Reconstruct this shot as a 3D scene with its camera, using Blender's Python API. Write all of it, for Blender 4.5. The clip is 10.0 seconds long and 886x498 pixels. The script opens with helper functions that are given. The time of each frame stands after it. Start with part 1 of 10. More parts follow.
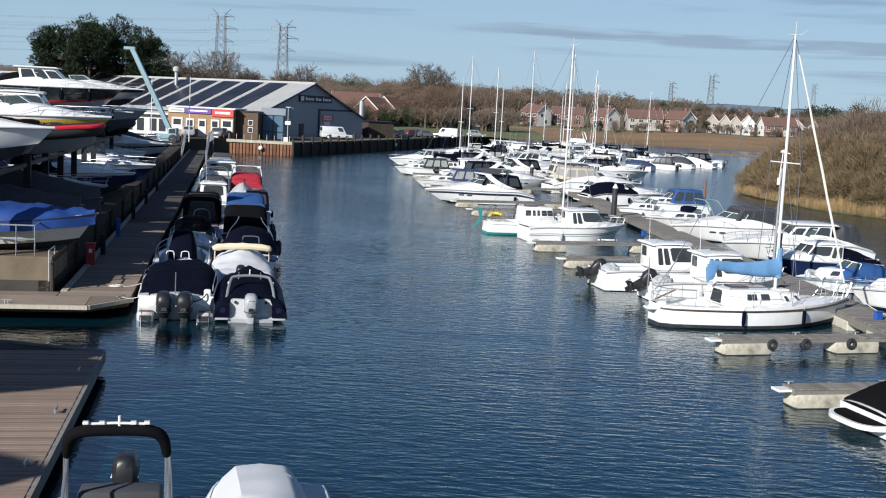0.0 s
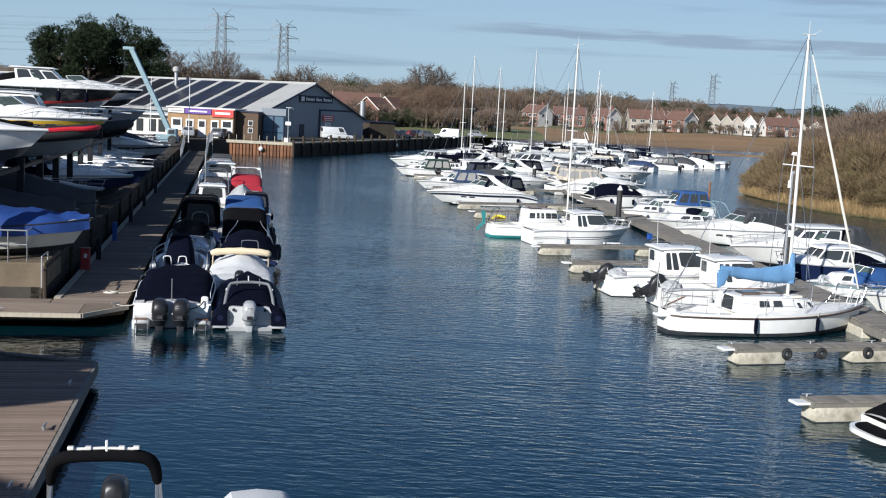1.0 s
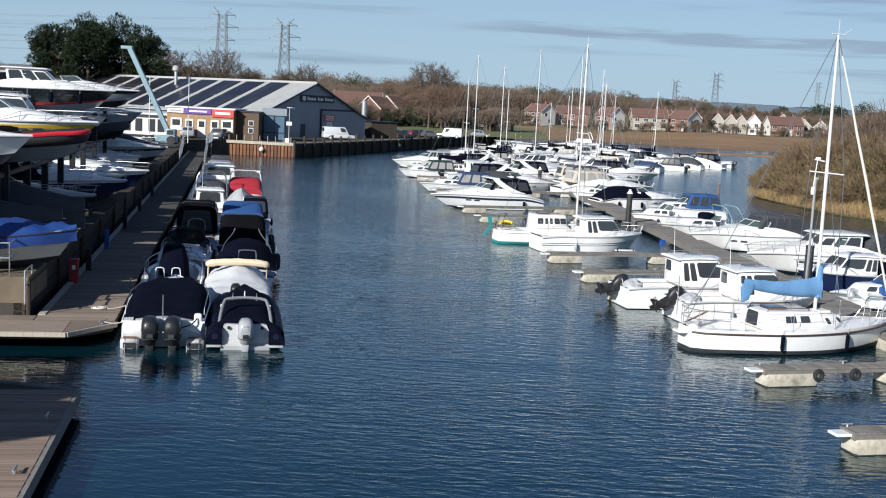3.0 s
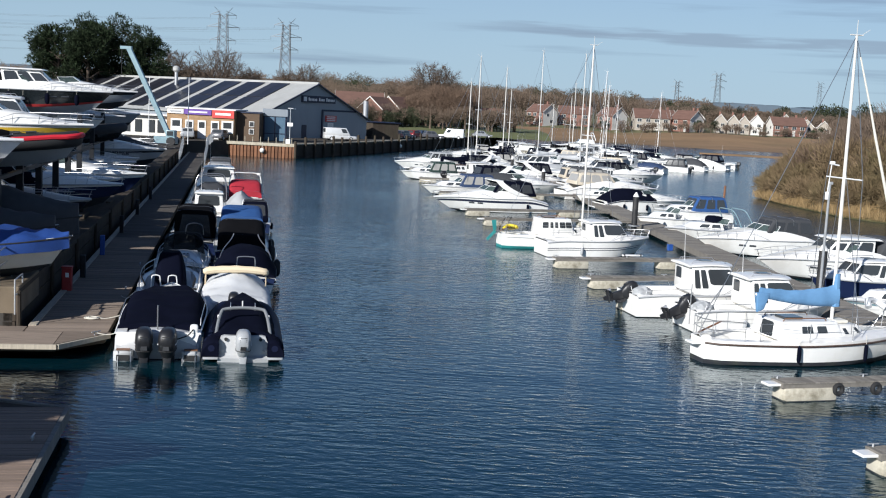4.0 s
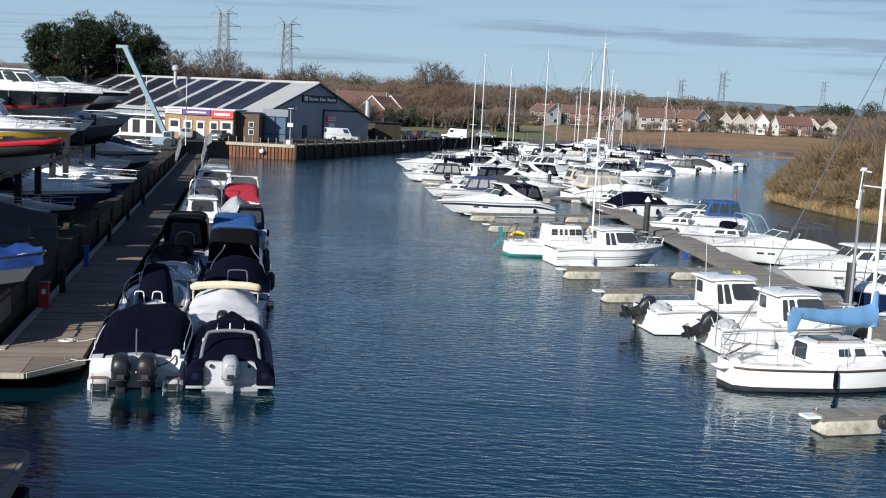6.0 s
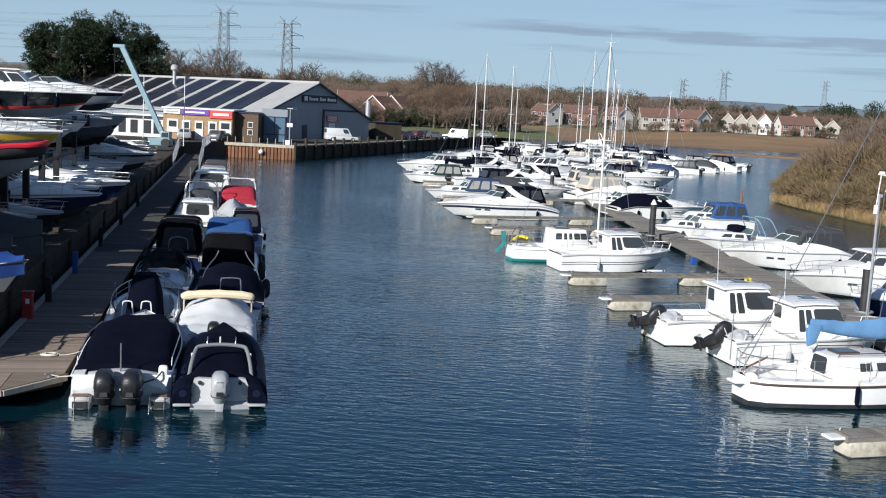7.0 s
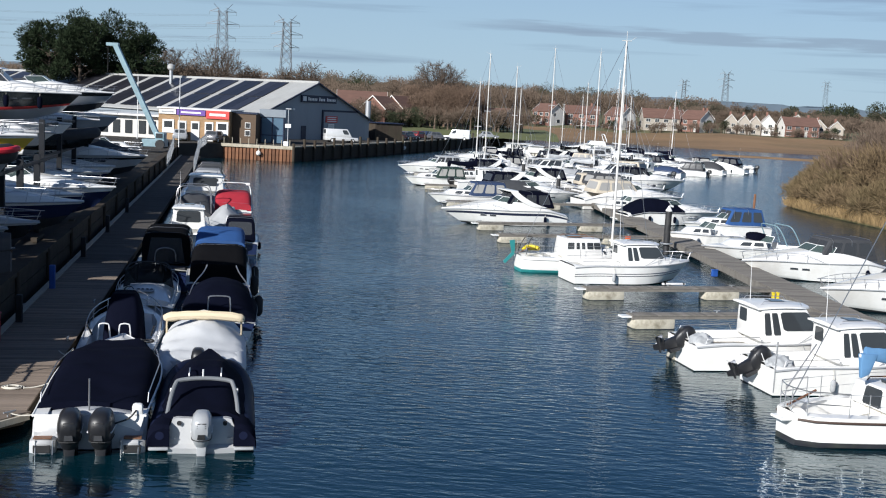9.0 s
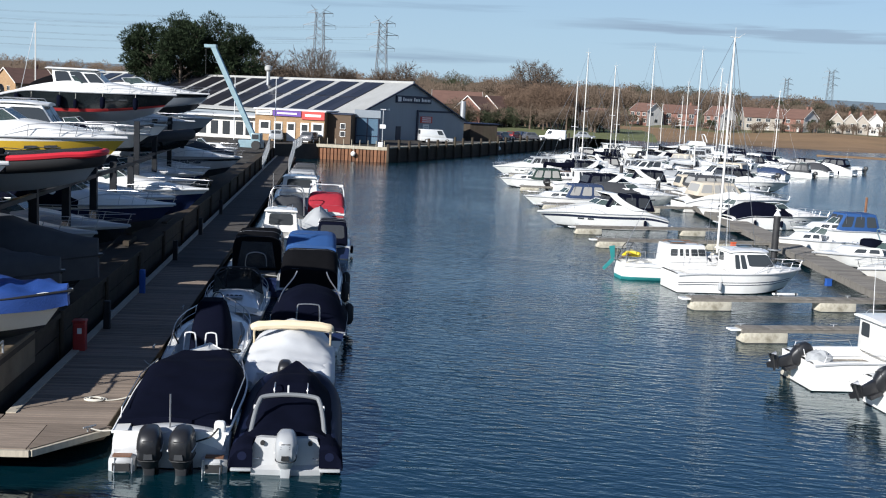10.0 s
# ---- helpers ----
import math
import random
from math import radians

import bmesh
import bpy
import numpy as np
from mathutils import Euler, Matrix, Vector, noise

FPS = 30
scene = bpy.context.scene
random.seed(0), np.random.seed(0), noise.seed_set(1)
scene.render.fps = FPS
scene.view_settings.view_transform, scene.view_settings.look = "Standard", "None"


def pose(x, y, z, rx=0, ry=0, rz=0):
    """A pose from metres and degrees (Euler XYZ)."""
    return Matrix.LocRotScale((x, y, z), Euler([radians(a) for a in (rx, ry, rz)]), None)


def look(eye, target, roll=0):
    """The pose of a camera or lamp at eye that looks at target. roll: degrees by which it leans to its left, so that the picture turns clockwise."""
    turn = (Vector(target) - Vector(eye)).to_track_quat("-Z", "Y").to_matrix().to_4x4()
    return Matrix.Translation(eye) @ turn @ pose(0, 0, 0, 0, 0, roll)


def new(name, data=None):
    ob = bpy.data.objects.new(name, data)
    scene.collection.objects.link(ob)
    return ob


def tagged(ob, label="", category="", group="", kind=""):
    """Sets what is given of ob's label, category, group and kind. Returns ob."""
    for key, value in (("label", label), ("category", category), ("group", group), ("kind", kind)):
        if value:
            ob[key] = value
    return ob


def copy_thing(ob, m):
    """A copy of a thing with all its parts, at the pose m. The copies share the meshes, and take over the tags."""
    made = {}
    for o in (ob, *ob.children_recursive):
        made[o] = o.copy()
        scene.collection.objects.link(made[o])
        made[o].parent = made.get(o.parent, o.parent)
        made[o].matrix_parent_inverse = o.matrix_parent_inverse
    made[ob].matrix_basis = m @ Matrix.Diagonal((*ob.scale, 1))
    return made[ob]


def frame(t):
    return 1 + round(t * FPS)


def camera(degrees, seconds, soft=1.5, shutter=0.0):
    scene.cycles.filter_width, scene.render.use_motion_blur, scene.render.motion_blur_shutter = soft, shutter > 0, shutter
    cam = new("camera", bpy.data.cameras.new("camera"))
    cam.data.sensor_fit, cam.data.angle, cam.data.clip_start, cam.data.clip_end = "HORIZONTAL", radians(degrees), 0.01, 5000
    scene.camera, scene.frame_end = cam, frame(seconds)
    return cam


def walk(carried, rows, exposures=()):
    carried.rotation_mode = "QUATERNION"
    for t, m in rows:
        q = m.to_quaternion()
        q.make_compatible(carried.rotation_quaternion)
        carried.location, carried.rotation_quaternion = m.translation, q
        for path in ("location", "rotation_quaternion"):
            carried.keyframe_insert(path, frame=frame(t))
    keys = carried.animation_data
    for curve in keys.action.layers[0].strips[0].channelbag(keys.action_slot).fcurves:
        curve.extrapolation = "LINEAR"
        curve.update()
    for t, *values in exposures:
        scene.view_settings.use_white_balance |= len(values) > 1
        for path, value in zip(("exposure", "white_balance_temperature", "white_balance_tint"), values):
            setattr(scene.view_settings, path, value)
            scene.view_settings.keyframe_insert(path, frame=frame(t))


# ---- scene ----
cam = camera(44.0, 10.0, soft=1.1)
PATH = [
    (0, (0.735, -1.695, 7.311), (0.709, 0.289, 7.061), 3.0),
    (0.5, (0.672, -1.166, 7.341), (0.646, 0.818, 7.091), 3.1),
    (1, (0.591, -0.631, 7.363), (0.564, 1.353, 7.113), 3.0),
    (1.5, (0.518, -0.099, 7.406), (0.491, 1.885, 7.155), 3.0),
    (2, (0.451, 0.438, 7.434), (0.423, 2.422, 7.182), 3.0),
    (2.5, (0.394, 0.992, 7.491), (0.365, 2.976, 7.238), 3.0),
    (4, (0.18, 2.768, 7.642), (0.148, 4.752, 7.389), 3.0),
    (4.5, (0.118, 3.438, 7.682), (0.085, 5.422, 7.428), 3.1),
    (5, (0.077, 4.127, 7.721), (0.043, 6.111, 7.466), 3.1),
    (5.5, (0.044, 4.857, 7.76), (0.009, 6.841, 7.505), 3.0),
    (7, (-0.048, 7.18, 7.856), (-0.086, 9.163, 7.6), 3.0),
    (7.5, (-0.1, 8.033, 7.893), (-0.138, 10.016, 7.637), 3.0),
    (8, (-0.168, 8.885, 7.905), (-0.205, 10.869, 7.649), 3.0),
    (8.5, (-0.278, 9.708, 7.912), (-0.315, 11.691, 7.656), 3.0),
    (9, (-0.428, 10.507, 7.921), (-0.465, 12.49, 7.665), 3.1),
    (9.2, (-0.479, 10.838, 7.927), (-0.519, 12.821, 7.671), 3.1),
    (9.3, (-0.505, 11.004, 7.93), (-0.552, 12.986, 7.673), 3.1),
    (9.4, (-0.53, 11.169, 7.933), (-0.594, 13.151, 7.675), 3.1),
    (9.5, (-0.556, 11.335, 7.936), (-0.645, 13.317, 7.677), 3.1),
    (9.6, (-0.567, 11.505, 7.938), (-0.684, 13.485, 7.678), 3.05),
    (9.7, (-0.578, 11.676, 7.94), (-0.726, 13.653, 7.678), 3.0),
    (9.8, (-0.588, 11.846, 7.943), (-0.766, 13.821, 7.679), 2.95),
    (9.9, (-0.599, 12.017, 7.945), (-0.8, 13.989, 7.68), 2.91),
    (10, (-0.61, 12.187, 7.947), (-0.817, 14.159, 7.682), 2.9),
]
walk(cam, [(t, look(eye, target, roll)) for t, eye, target, roll in PATH], exposures=[(0.0, 0.45, 6100, 10), (9.0, 0.45, 6100, 10), (10.0, 0.59, 6100, 10)])

# ---- world, sun, exposure ----
SUN_TO = Vector((-0.52, -0.74, 0.43)).normalized()
world = bpy.data.worlds.new("sky")
scene.world = world
world.use_nodes = True
wn, wl = world.node_tree.nodes, world.node_tree.links
bg = wn["Background"]
sky = wn.new("ShaderNodeTexSky")
sky.sky_type = "NISHITA"
sky.sun_disc = False
sky.sun_elevation = math.asin(SUN_TO.z)
sky.sun_rotation = math.atan2(SUN_TO.x, SUN_TO.y)
sky.air_density, sky.dust_density, sky.ozone_density = 0.9, 0.2, 3.0
tc = wn.new("ShaderNodeTexCoord")
mp = wn.new("ShaderNodeMapping")
mp.inputs["Scale"].default_value = (1.3, 1.3, 30.0)
mp.inputs["Rotation"].default_value = (0.03, -0.02, 0.0)
cn = wn.new("ShaderNodeTexNoise")
cn.inputs["Scale"].default_value, cn.inputs["Detail"].default_value = 2.3, 5.0
cr = wn.new("ShaderNodeValToRGB")
cr.color_ramp.elements[0].position, cr.color_ramp.elements[1].position = 0.54, 0.74
cr.color_ramp.elements[1].color = (0.65, 0.65, 0.65, 1)
cm = wn.new("ShaderNodeMixRGB")
cm.inputs["Color2"].default_value = (2.5, 3.3, 4.6, 1)
wl.new(tc.outputs["Generated"], mp.inputs["Vector"])
wl.new(mp.outputs["Vector"], cn.inputs["Vector"])
wl.new(cn.outputs["Fac"], cr.inputs["Fac"])
wl.new(cr.outputs["Color"], cm.inputs["Fac"])
tint = wn.new("ShaderNodeVectorMath")
tint.operation = "MULTIPLY"
tint.inputs[1].default_value = (0.97, 1.0, 1.10)
wl.new(sky.outputs["Color"], tint.inputs[0])
haze = wn.new("ShaderNodeMixRGB")
haze.inputs["Color2"].default_value = (5.6, 7.55, 9.0, 1)
sep = wn.new("ShaderNodeSeparateXYZ")
low = wn.new("ShaderNodeMapRange")
low.interpolation_type = "SMOOTHSTEP"
low.inputs["From Min"].default_value, low.inputs["From Max"].default_value = 0.0, 0.30
low.inputs["To Min"].default_value, low.inputs["To Max"].default_value = 0.85, 0.0
wl.new(tc.outputs["Generated"], sep.inputs["Vector"])
wl.new(sep.outputs["Z"], low.inputs["Value"])
wl.new(low.outputs["Result"], haze.inputs["Fac"])
wl.new(tint.outputs["Vector"], haze.inputs["Color1"])
wl.new(haze.outputs["Color"], cm.inputs["Color1"])
band = wn.new("ShaderNodeMath")   # one long thin bar of cloud low over the far shore
band.operation = "MULTIPLY_ADD"
band.inputs[1].default_value, band.inputs[2].default_value = 0.014, 0.0
wisp = wn.new("ShaderNodeTexNoise")
wisp.inputs["Scale"].default_value, wisp.inputs["Detail"].default_value = 9.0, 5.0
wmap = wn.new("ShaderNodeMapping")
wmap.inputs["Scale"].default_value = (1.0, 1.0, 14.0)
wl.new(tc.outputs["Generated"], wmap.inputs["Vector"])
wl.new(wmap.outputs["Vector"], wisp.inputs["Vector"])
lift = wn.new("ShaderNodeMath")
lift.operation = "MULTIPLY_ADD"
lift.inputs[1].default_value, lift.inputs[2].default_value = 0.030, -0.090
wl.new(wisp.outputs["Fac"], lift.inputs[0])
wl.new(sep.outputs["X"], band.inputs[0])
wl.new(lift.outputs[0], band.inputs[2])
off = wn.new("ShaderNodeMath")
wl.new(sep.outputs["Z"], off.inputs[0])
wl.new(band.outputs[0], off.inputs[1])
near_ = wn.new("ShaderNodeMath")
near_.operation = "ABSOLUTE"
wl.new(off.outputs[0], near_.inputs[0])
thin = wn.new("ShaderNodeMapRange")
thin.interpolation_type = "SMOOTHSTEP"
thin.inputs["From Min"].default_value, thin.inputs["From Max"].default_value = 0.001, 0.0065
thin.inputs["To Min"].default_value, thin.inputs["To Max"].default_value = 0.55, 0.0
wl.new(near_.outputs[0], thin.inputs["Value"])
side_ = wn.new("ShaderNodeMapRange")
side_.interpolation_type = "SMOOTHSTEP"
side_.inputs["From Min"].default_value, side_.inputs["From Max"].default_value = -0.06, 0.10
wl.new(sep.outputs["X"], side_.inputs["Value"])
bar_ = wn.new("ShaderNodeMath")
bar_.operation = "MULTIPLY"
wl.new(thin.outputs["Result"], bar_.inputs[0])
wl.new(side_.outputs["Result"], bar_.inputs[1])
cb_ = wn.new("ShaderNodeMixRGB")
cb_.inputs["Color2"].default_value = (3.4, 4.2, 5.4, 1)
wl.new(bar_.outputs[0], cb_.inputs["Fac"])
wl.new(cm.outputs["Color"], cb_.inputs["Color1"])
wl.new(cb_.outputs["Color"], bg.inputs["Color"])
bg.inputs["Strength"].default_value = 0.055
sun = new("sun", bpy.data.lights.new("sun", "SUN"))
sun.data.energy, sun.data.angle, sun.data.color = 5.0, radians(0.6), (1.0, 0.95, 0.87)
sun.matrix_world = look(SUN_TO * 100, (0, 0, 0))


# ---- materials ----
def shade(name, color, rough=0.5, metal=0.0, vary=0.12, scale=3.0, grain=60.0, bump=0.1, depth=0.004,
          stretch=(1, 1, 1), dirt=0.0, dirt_color=(0.12, 0.11, 0.09), rand=0.0, coat=0.0, spec=0.5, island=False):
    """A surface with variation at two scales, a fine relief and, where asked, dirt in patches."""
    m = bpy.data.materials.new(name)
    m.use_nodes = True
    n, l = m.node_tree.nodes, m.node_tree.links
    b = n["Principled BSDF"]
    b.inputs["Roughness"].default_value, b.inputs["Metallic"].default_value = rough, metal
    b.inputs["Coat Weight"].default_value = coat
    b.inputs["Specular IOR Level"].default_value = spec
    t = n.new("ShaderNodeTexCoord")
    mp = n.new("ShaderNodeMapping")
    mp.inputs["Scale"].default_value = stretch
    l.new(t.outputs["Object"], mp.inputs["Vector"])
    big, fine = n.new("ShaderNodeTexNoise"), n.new("ShaderNodeTexNoise")
    big.inputs["Scale"].default_value, big.inputs["Detail"].default_value = scale, 5
    fine.inputs["Scale"].default_value, fine.inputs["Detail"].default_value = grain, 3
    l.new(mp.outputs["Vector"], big.inputs["Vector"])
    l.new(mp.outputs["Vector"], fine.inputs["Vector"])
    add = n.new("ShaderNodeMath")
    add.operation = "MULTIPLY_ADD"
    add.inputs[1].default_value = 0.65
    l.new(big.outputs["Fac"], add.inputs[0])
    half = n.new("ShaderNodeMath")
    half.operation = "MULTIPLY"
    half.inputs[1].default_value = 0.35
    l.new(fine.outputs["Fac"], half.inputs[0])
    l.new(half.outputs[0], add.inputs[2])
    last = add.outputs[0]
    if rand:
        src = n.new("ShaderNodeNewGeometry").outputs["Random Per Island"] if island else n.new("ShaderNodeObjectInfo").outputs["Random"]
        r = n.new("ShaderNodeMath")
        r.operation = "MULTIPLY_ADD"
        r.inputs[1].default_value = rand
        l.new(src, r.inputs[0])
        off = n.new("ShaderNodeMath")
        off.operation = "SUBTRACT"
        off.inputs[1].default_value = rand / 2
        l.new(last, off.inputs[0])
        l.new(off.outputs[0], r.inputs[2])
        last = r.outputs[0]
    ramp = n.new("ShaderNodeMapRange")
    ramp.inputs["From Min"].default_value, ramp.inputs["From Max"].default_value = 0.25, 0.75
    ramp.inputs["To Min"].default_value, ramp.inputs["To Max"].default_value = 1 - vary, 1 + vary
    l.new(last, ramp.inputs["Value"])
    mul = n.new("ShaderNodeVectorMath")
    mul.operation = "SCALE"
    mul.inputs[0].default_value = color
    l.new(ramp.outputs["Result"], mul.inputs["Scale"])
    out = mul.outputs["Vector"]
    if dirt:
        dn = n.new("ShaderNodeTexNoise")
        dn.inputs["Scale"].default_value, dn.inputs["Detail"].default_value = scale * 0.6, 8
        dn.inputs["Roughness"].default_value = 0.65
        l.new(mp.outputs["Vector"], dn.inputs["Vector"])
        dr = n.new("ShaderNodeMapRange")
        dr.inputs["From Min"].default_value, dr.inputs["From Max"].default_value = 0.48, 0.72
        dr.inputs["To Max"].default_value = dirt
        l.new(dn.outputs["Fac"], dr.inputs["Value"])
        mx = n.new("ShaderNodeMixRGB")
        mx.inputs["Color2"].default_value = (*dirt_color, 1)
        l.new(dr.outputs["Result"], mx.inputs["Fac"])
        l.new(out, mx.inputs["Color1"])
        out = mx.outputs["Color"]
    l.new(out, b.inputs["Base Color"])
    if bump:
        bp = n.new("ShaderNodeBump")
        bp.inputs["Strength"].default_value, bp.inputs["Distance"].default_value = bump, depth
        l.new(fine.outputs["Fac"], bp.inputs["Height"])
        l.new(bp.outputs["Normal"], b.inputs["Normal"])
    return m


def glass(name, color, rough=0.03, alpha=1.0):
    m = bpy.data.materials.new(name)
    m.use_nodes = True
    b = m.node_tree.nodes["Principled BSDF"]
    b.inputs["Base Color"].default_value = (*color, 1)
    b.inputs["Roughness"].default_value = rough
    b.inputs["IOR"].default_value = 1.5
    b.inputs["Alpha"].default_value = alpha
    return m


def water_material():
    m = bpy.data.materials.new("harbour_water")
    m.use_nodes = True
    n, l = m.node_tree.nodes, m.node_tree.links
    b = n["Principled BSDF"]
    b.inputs["Base Color"].default_value = (0.0009, 0.0158, 0.0240, 1)
    b.inputs["Roughness"].default_value = 0.05
    b.inputs["IOR"].default_value = 1.85
    b.inputs["Specular Tint"].default_value = (0.58, 0.89, 1.0, 1)
    t = n.new("ShaderNodeTexCoord")

    def swell(stretch, turn, scale, detail, gain, twist=0.4):
        mp = n.new("ShaderNodeMapping")
        mp.inputs["Scale"].default_value = stretch
        mp.inputs["Rotation"].default_value = (0, 0, turn)
        l.new(t.outputs["Object"], mp.inputs["Vector"])
        w = n.new("ShaderNodeTexNoise")
        w.inputs["Scale"].default_value, w.inputs["Detail"].default_value = scale, detail
        w.inputs["Distortion"].default_value = twist
        l.new(mp.outputs["Vector"], w.inputs["Vector"])
        g = n.new("ShaderNodeMath")
        g.operation = "MULTIPLY"
        g.inputs[1].default_value = gain
        l.new(w.outputs["Fac"], g.inputs[0])
        return g.outputs[0]

    def total(a, b_):
        k = n.new("ShaderNodeMath")
        l.new(a, k.inputs[0])
        l.new(b_, k.inputs[1])
        return k.outputs[0]

    def ramp(src, a, b_, lo, hi):
        k = n.new("ShaderNodeMapRange")
        k.interpolation_type = "SMOOTHSTEP"
        k.inputs["From Min"].default_value, k.inputs["From Max"].default_value = a, b_
        k.inputs["To Min"].default_value, k.inputs["To Max"].default_value = lo, hi
        l.new(src, k.inputs["Value"])
        return k.outputs["Result"]

    # long-crested ripples, a cross chop and a slow swell
    height = total(total(swell((0.34, 1.0, 1), 0.07, 4.2, 2, 0.42), swell((0.8, 1.0, 1), 0.6, 7.0, 2, 0.10)), swell((0.6, 1.2, 1), 0.3, 0.22, 2, 0.6))
    bp = n.new("ShaderNodeBump")
    bp.inputs["Distance"].default_value = 0.20
    lee = n.new("ShaderNodeVectorMath")
    lee.operation = "DOT_PRODUCT"
    lee.inputs[1].default_value = (0.979, 0.205, 0.0)
    l.new(t.outputs["Object"], lee.inputs[0])
    # calmer in the lee of the yard, and in patches between gusts
    calm = n.new("ShaderNodeMath")
    calm.operation = "MULTIPLY"
    l.new(ramp(lee.outputs["Value"], -3.0, 7.0, 0.50, 1.0), calm.inputs[0])
    l.new(ramp(swell((0.5, 1.0, 1), 0.2, 0.075, 3, 1.0, 0.8), 0.36, 0.64, 0.62, 1.0), calm.inputs[1])
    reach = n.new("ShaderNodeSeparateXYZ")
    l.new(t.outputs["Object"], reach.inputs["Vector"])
    gust = n.new("ShaderNodeMath")
    gust.operation = "MULTIPLY"
    l.new(calm.outputs[0], gust.inputs[0])
    l.new(ramp(reach.outputs["Y"], 30.0, 95.0, 0.48, 0.78), gust.inputs[1])
    l.new(gust.outputs[0], bp.inputs["Strength"])
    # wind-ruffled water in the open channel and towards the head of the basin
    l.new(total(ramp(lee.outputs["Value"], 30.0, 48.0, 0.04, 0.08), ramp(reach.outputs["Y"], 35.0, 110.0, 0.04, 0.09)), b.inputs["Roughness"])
    l.new(height, bp.inputs["Height"])
    l.new(bp.outputs["Normal"], b.inputs["Normal"])
    return m


WATER = water_material()
WHITE = shade("white_gelcoat", (0.80, 0.79, 0.76), 0.22, vary=0.05, scale=1.2, bump=0.02, dirt=0.32, dirt_color=(0.50, 0.46, 0.38), coat=0.3)
OFFWHITE = shade("cream_gelcoat", (0.70, 0.67, 0.59), 0.35, vary=0.06, scale=1.5, bump=0.03, dirt=0.25, dirt_color=(0.42, 0.39, 0.32))
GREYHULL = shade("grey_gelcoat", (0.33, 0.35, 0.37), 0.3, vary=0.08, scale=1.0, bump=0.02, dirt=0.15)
NAVY = shade("navy_gelcoat", (0.012, 0.020, 0.060), 0.2, vary=0.15, scale=1.0, bump=0.02, coat=0.4)
BLACKHULL = shade("black_gelcoat", (0.012, 0.016, 0.018), 0.2, vary=0.2, scale=1.0, bump=0.02, coat=0.4)
YELLOW = shade("yellow_gelcoat", (0.62, 0.40, 0.04), 0.3, vary=0.08, bump=0.02)
FLOATCRETE = shade("algae_stained_concrete", (0.52, 0.48, 0.39), 0.9, vary=0.25, scale=2.2, grain=30, bump=0.5, depth=0.012, dirt=0.75, dirt_color=(0.10, 0.08, 0.04))
STRIPERED = shade("red_rubber_strip", (0.55, 0.02, 0.035), 0.5, vary=0.12, bump=0.03)
REDPAINT = shade("red_paint", (0.30, 0.022, 0.022), 0.4, vary=0.12, bump=0.03)
TEAL = shade("teal_paint", (0.03, 0.22, 0.22), 0.4, vary=0.15, bump=0.03)
SKYBLUE = shade("pale_blue_paint", (0.20, 0.30, 0.34), 0.4, vary=0.12, bump=0.05, dirt=0.3)
ANTIFOUL = shade("antifouling", (0.018, 0.020, 0.026), 0.8, vary=0.35, scale=2.5, bump=0.15, dirt=0.4, dirt_color=(0.06, 0.07, 0.04))
STRIPE = shade("dark_stripe", (0.02, 0.025, 0.05), 0.3, vary=0.1, bump=0.0)
BROWNRAIL = shade("brown_rubbing_strake", (0.06, 0.035, 0.025), 0.6, vary=0.2, grain=40)
RUBBER = shade("black_rubber", (0.016, 0.016, 0.017), 0.7, vary=0.3, grain=40, bump=0.1)
GREYRUBBER = shade("grey_hypalon", (0.16, 0.17, 0.18), 0.65, vary=0.12, grain=60, bump=0.05)
NAVYTUBE = shade("navy_hypalon", (0.007, 0.010, 0.030), 0.6, vary=0.15, grain=60, spec=0.12, bump=0.05)
STEEL = shade("polished_steel", (0.46, 0.46, 0.47), 0.34, 0.85, vary=0.08, bump=0.0)
ALU = shade("white_aluminium", (0.72, 0.72, 0.71), 0.35, 0.0, vary=0.06, bump=0.02)
# white gelcoat dimmed for the shade on the sterns, with dirt patches
DIMWHITE = shade("dimmed_worn_white_gelcoat", (0.44, 0.445, 0.45), 0.4, vary=0.08, scale=1.5, bump=0.03, dirt=0.3, dirt_color=(0.33, 0.31, 0.27))
SPAR = shade("weathered_white_spar", (0.64, 0.62, 0.58), 0.4, 0.0, vary=0.1, scale=2, bump=0.02)
GALV = shade("galvanised_steel", (0.42, 0.43, 0.44), 0.5, 0.6, vary=0.2, scale=6, bump=0.05)
ROPE = shade("white_rope", (0.55, 0.52, 0.45), 0.9, vary=0.2, grain=80)
C_NAVY = shade("navy_canvas", (0.0030, 0.0040, 0.0112), 0.9, vary=0.25, scale=2, grain=90, bump=0.3, spec=0.05)
C_BLACK = shade("black_canvas", (0.006, 0.006, 0.007), 0.9, vary=0.25, scale=2, grain=90, bump=0.3, spec=0.05)
C_BLUE = shade("blue_canvas", (0.018, 0.07, 0.215), 0.75, vary=0.2, scale=2, grain=90, bump=0.3)
C_SAIL = shade("faded_blue_sailcover", (0.11, 0.24, 0.42), 0.85, vary=0.18, scale=3, grain=90, bump=0.3)
C_ROYAL = shade("royal_blue_tarpaulin", (0.018, 0.055, 0.22), 0.5, vary=0.2, scale=2, grain=30, bump=0.5, depth=0.02)
C_WHITE = shade("white_canvas", (0.53, 0.54, 0.55), 0.8, vary=0.08, scale=2, grain=70, bump=0.3)
C_CREAM = shade("cream_canvas", (0.66, 0.55, 0.38), 0.85, vary=0.1, grain=70, bump=0.3)
C_BEIGE = shade("beige_canvas", (0.50, 0.44, 0.35), 0.85, vary=0.12, grain=70, bump=0.3)
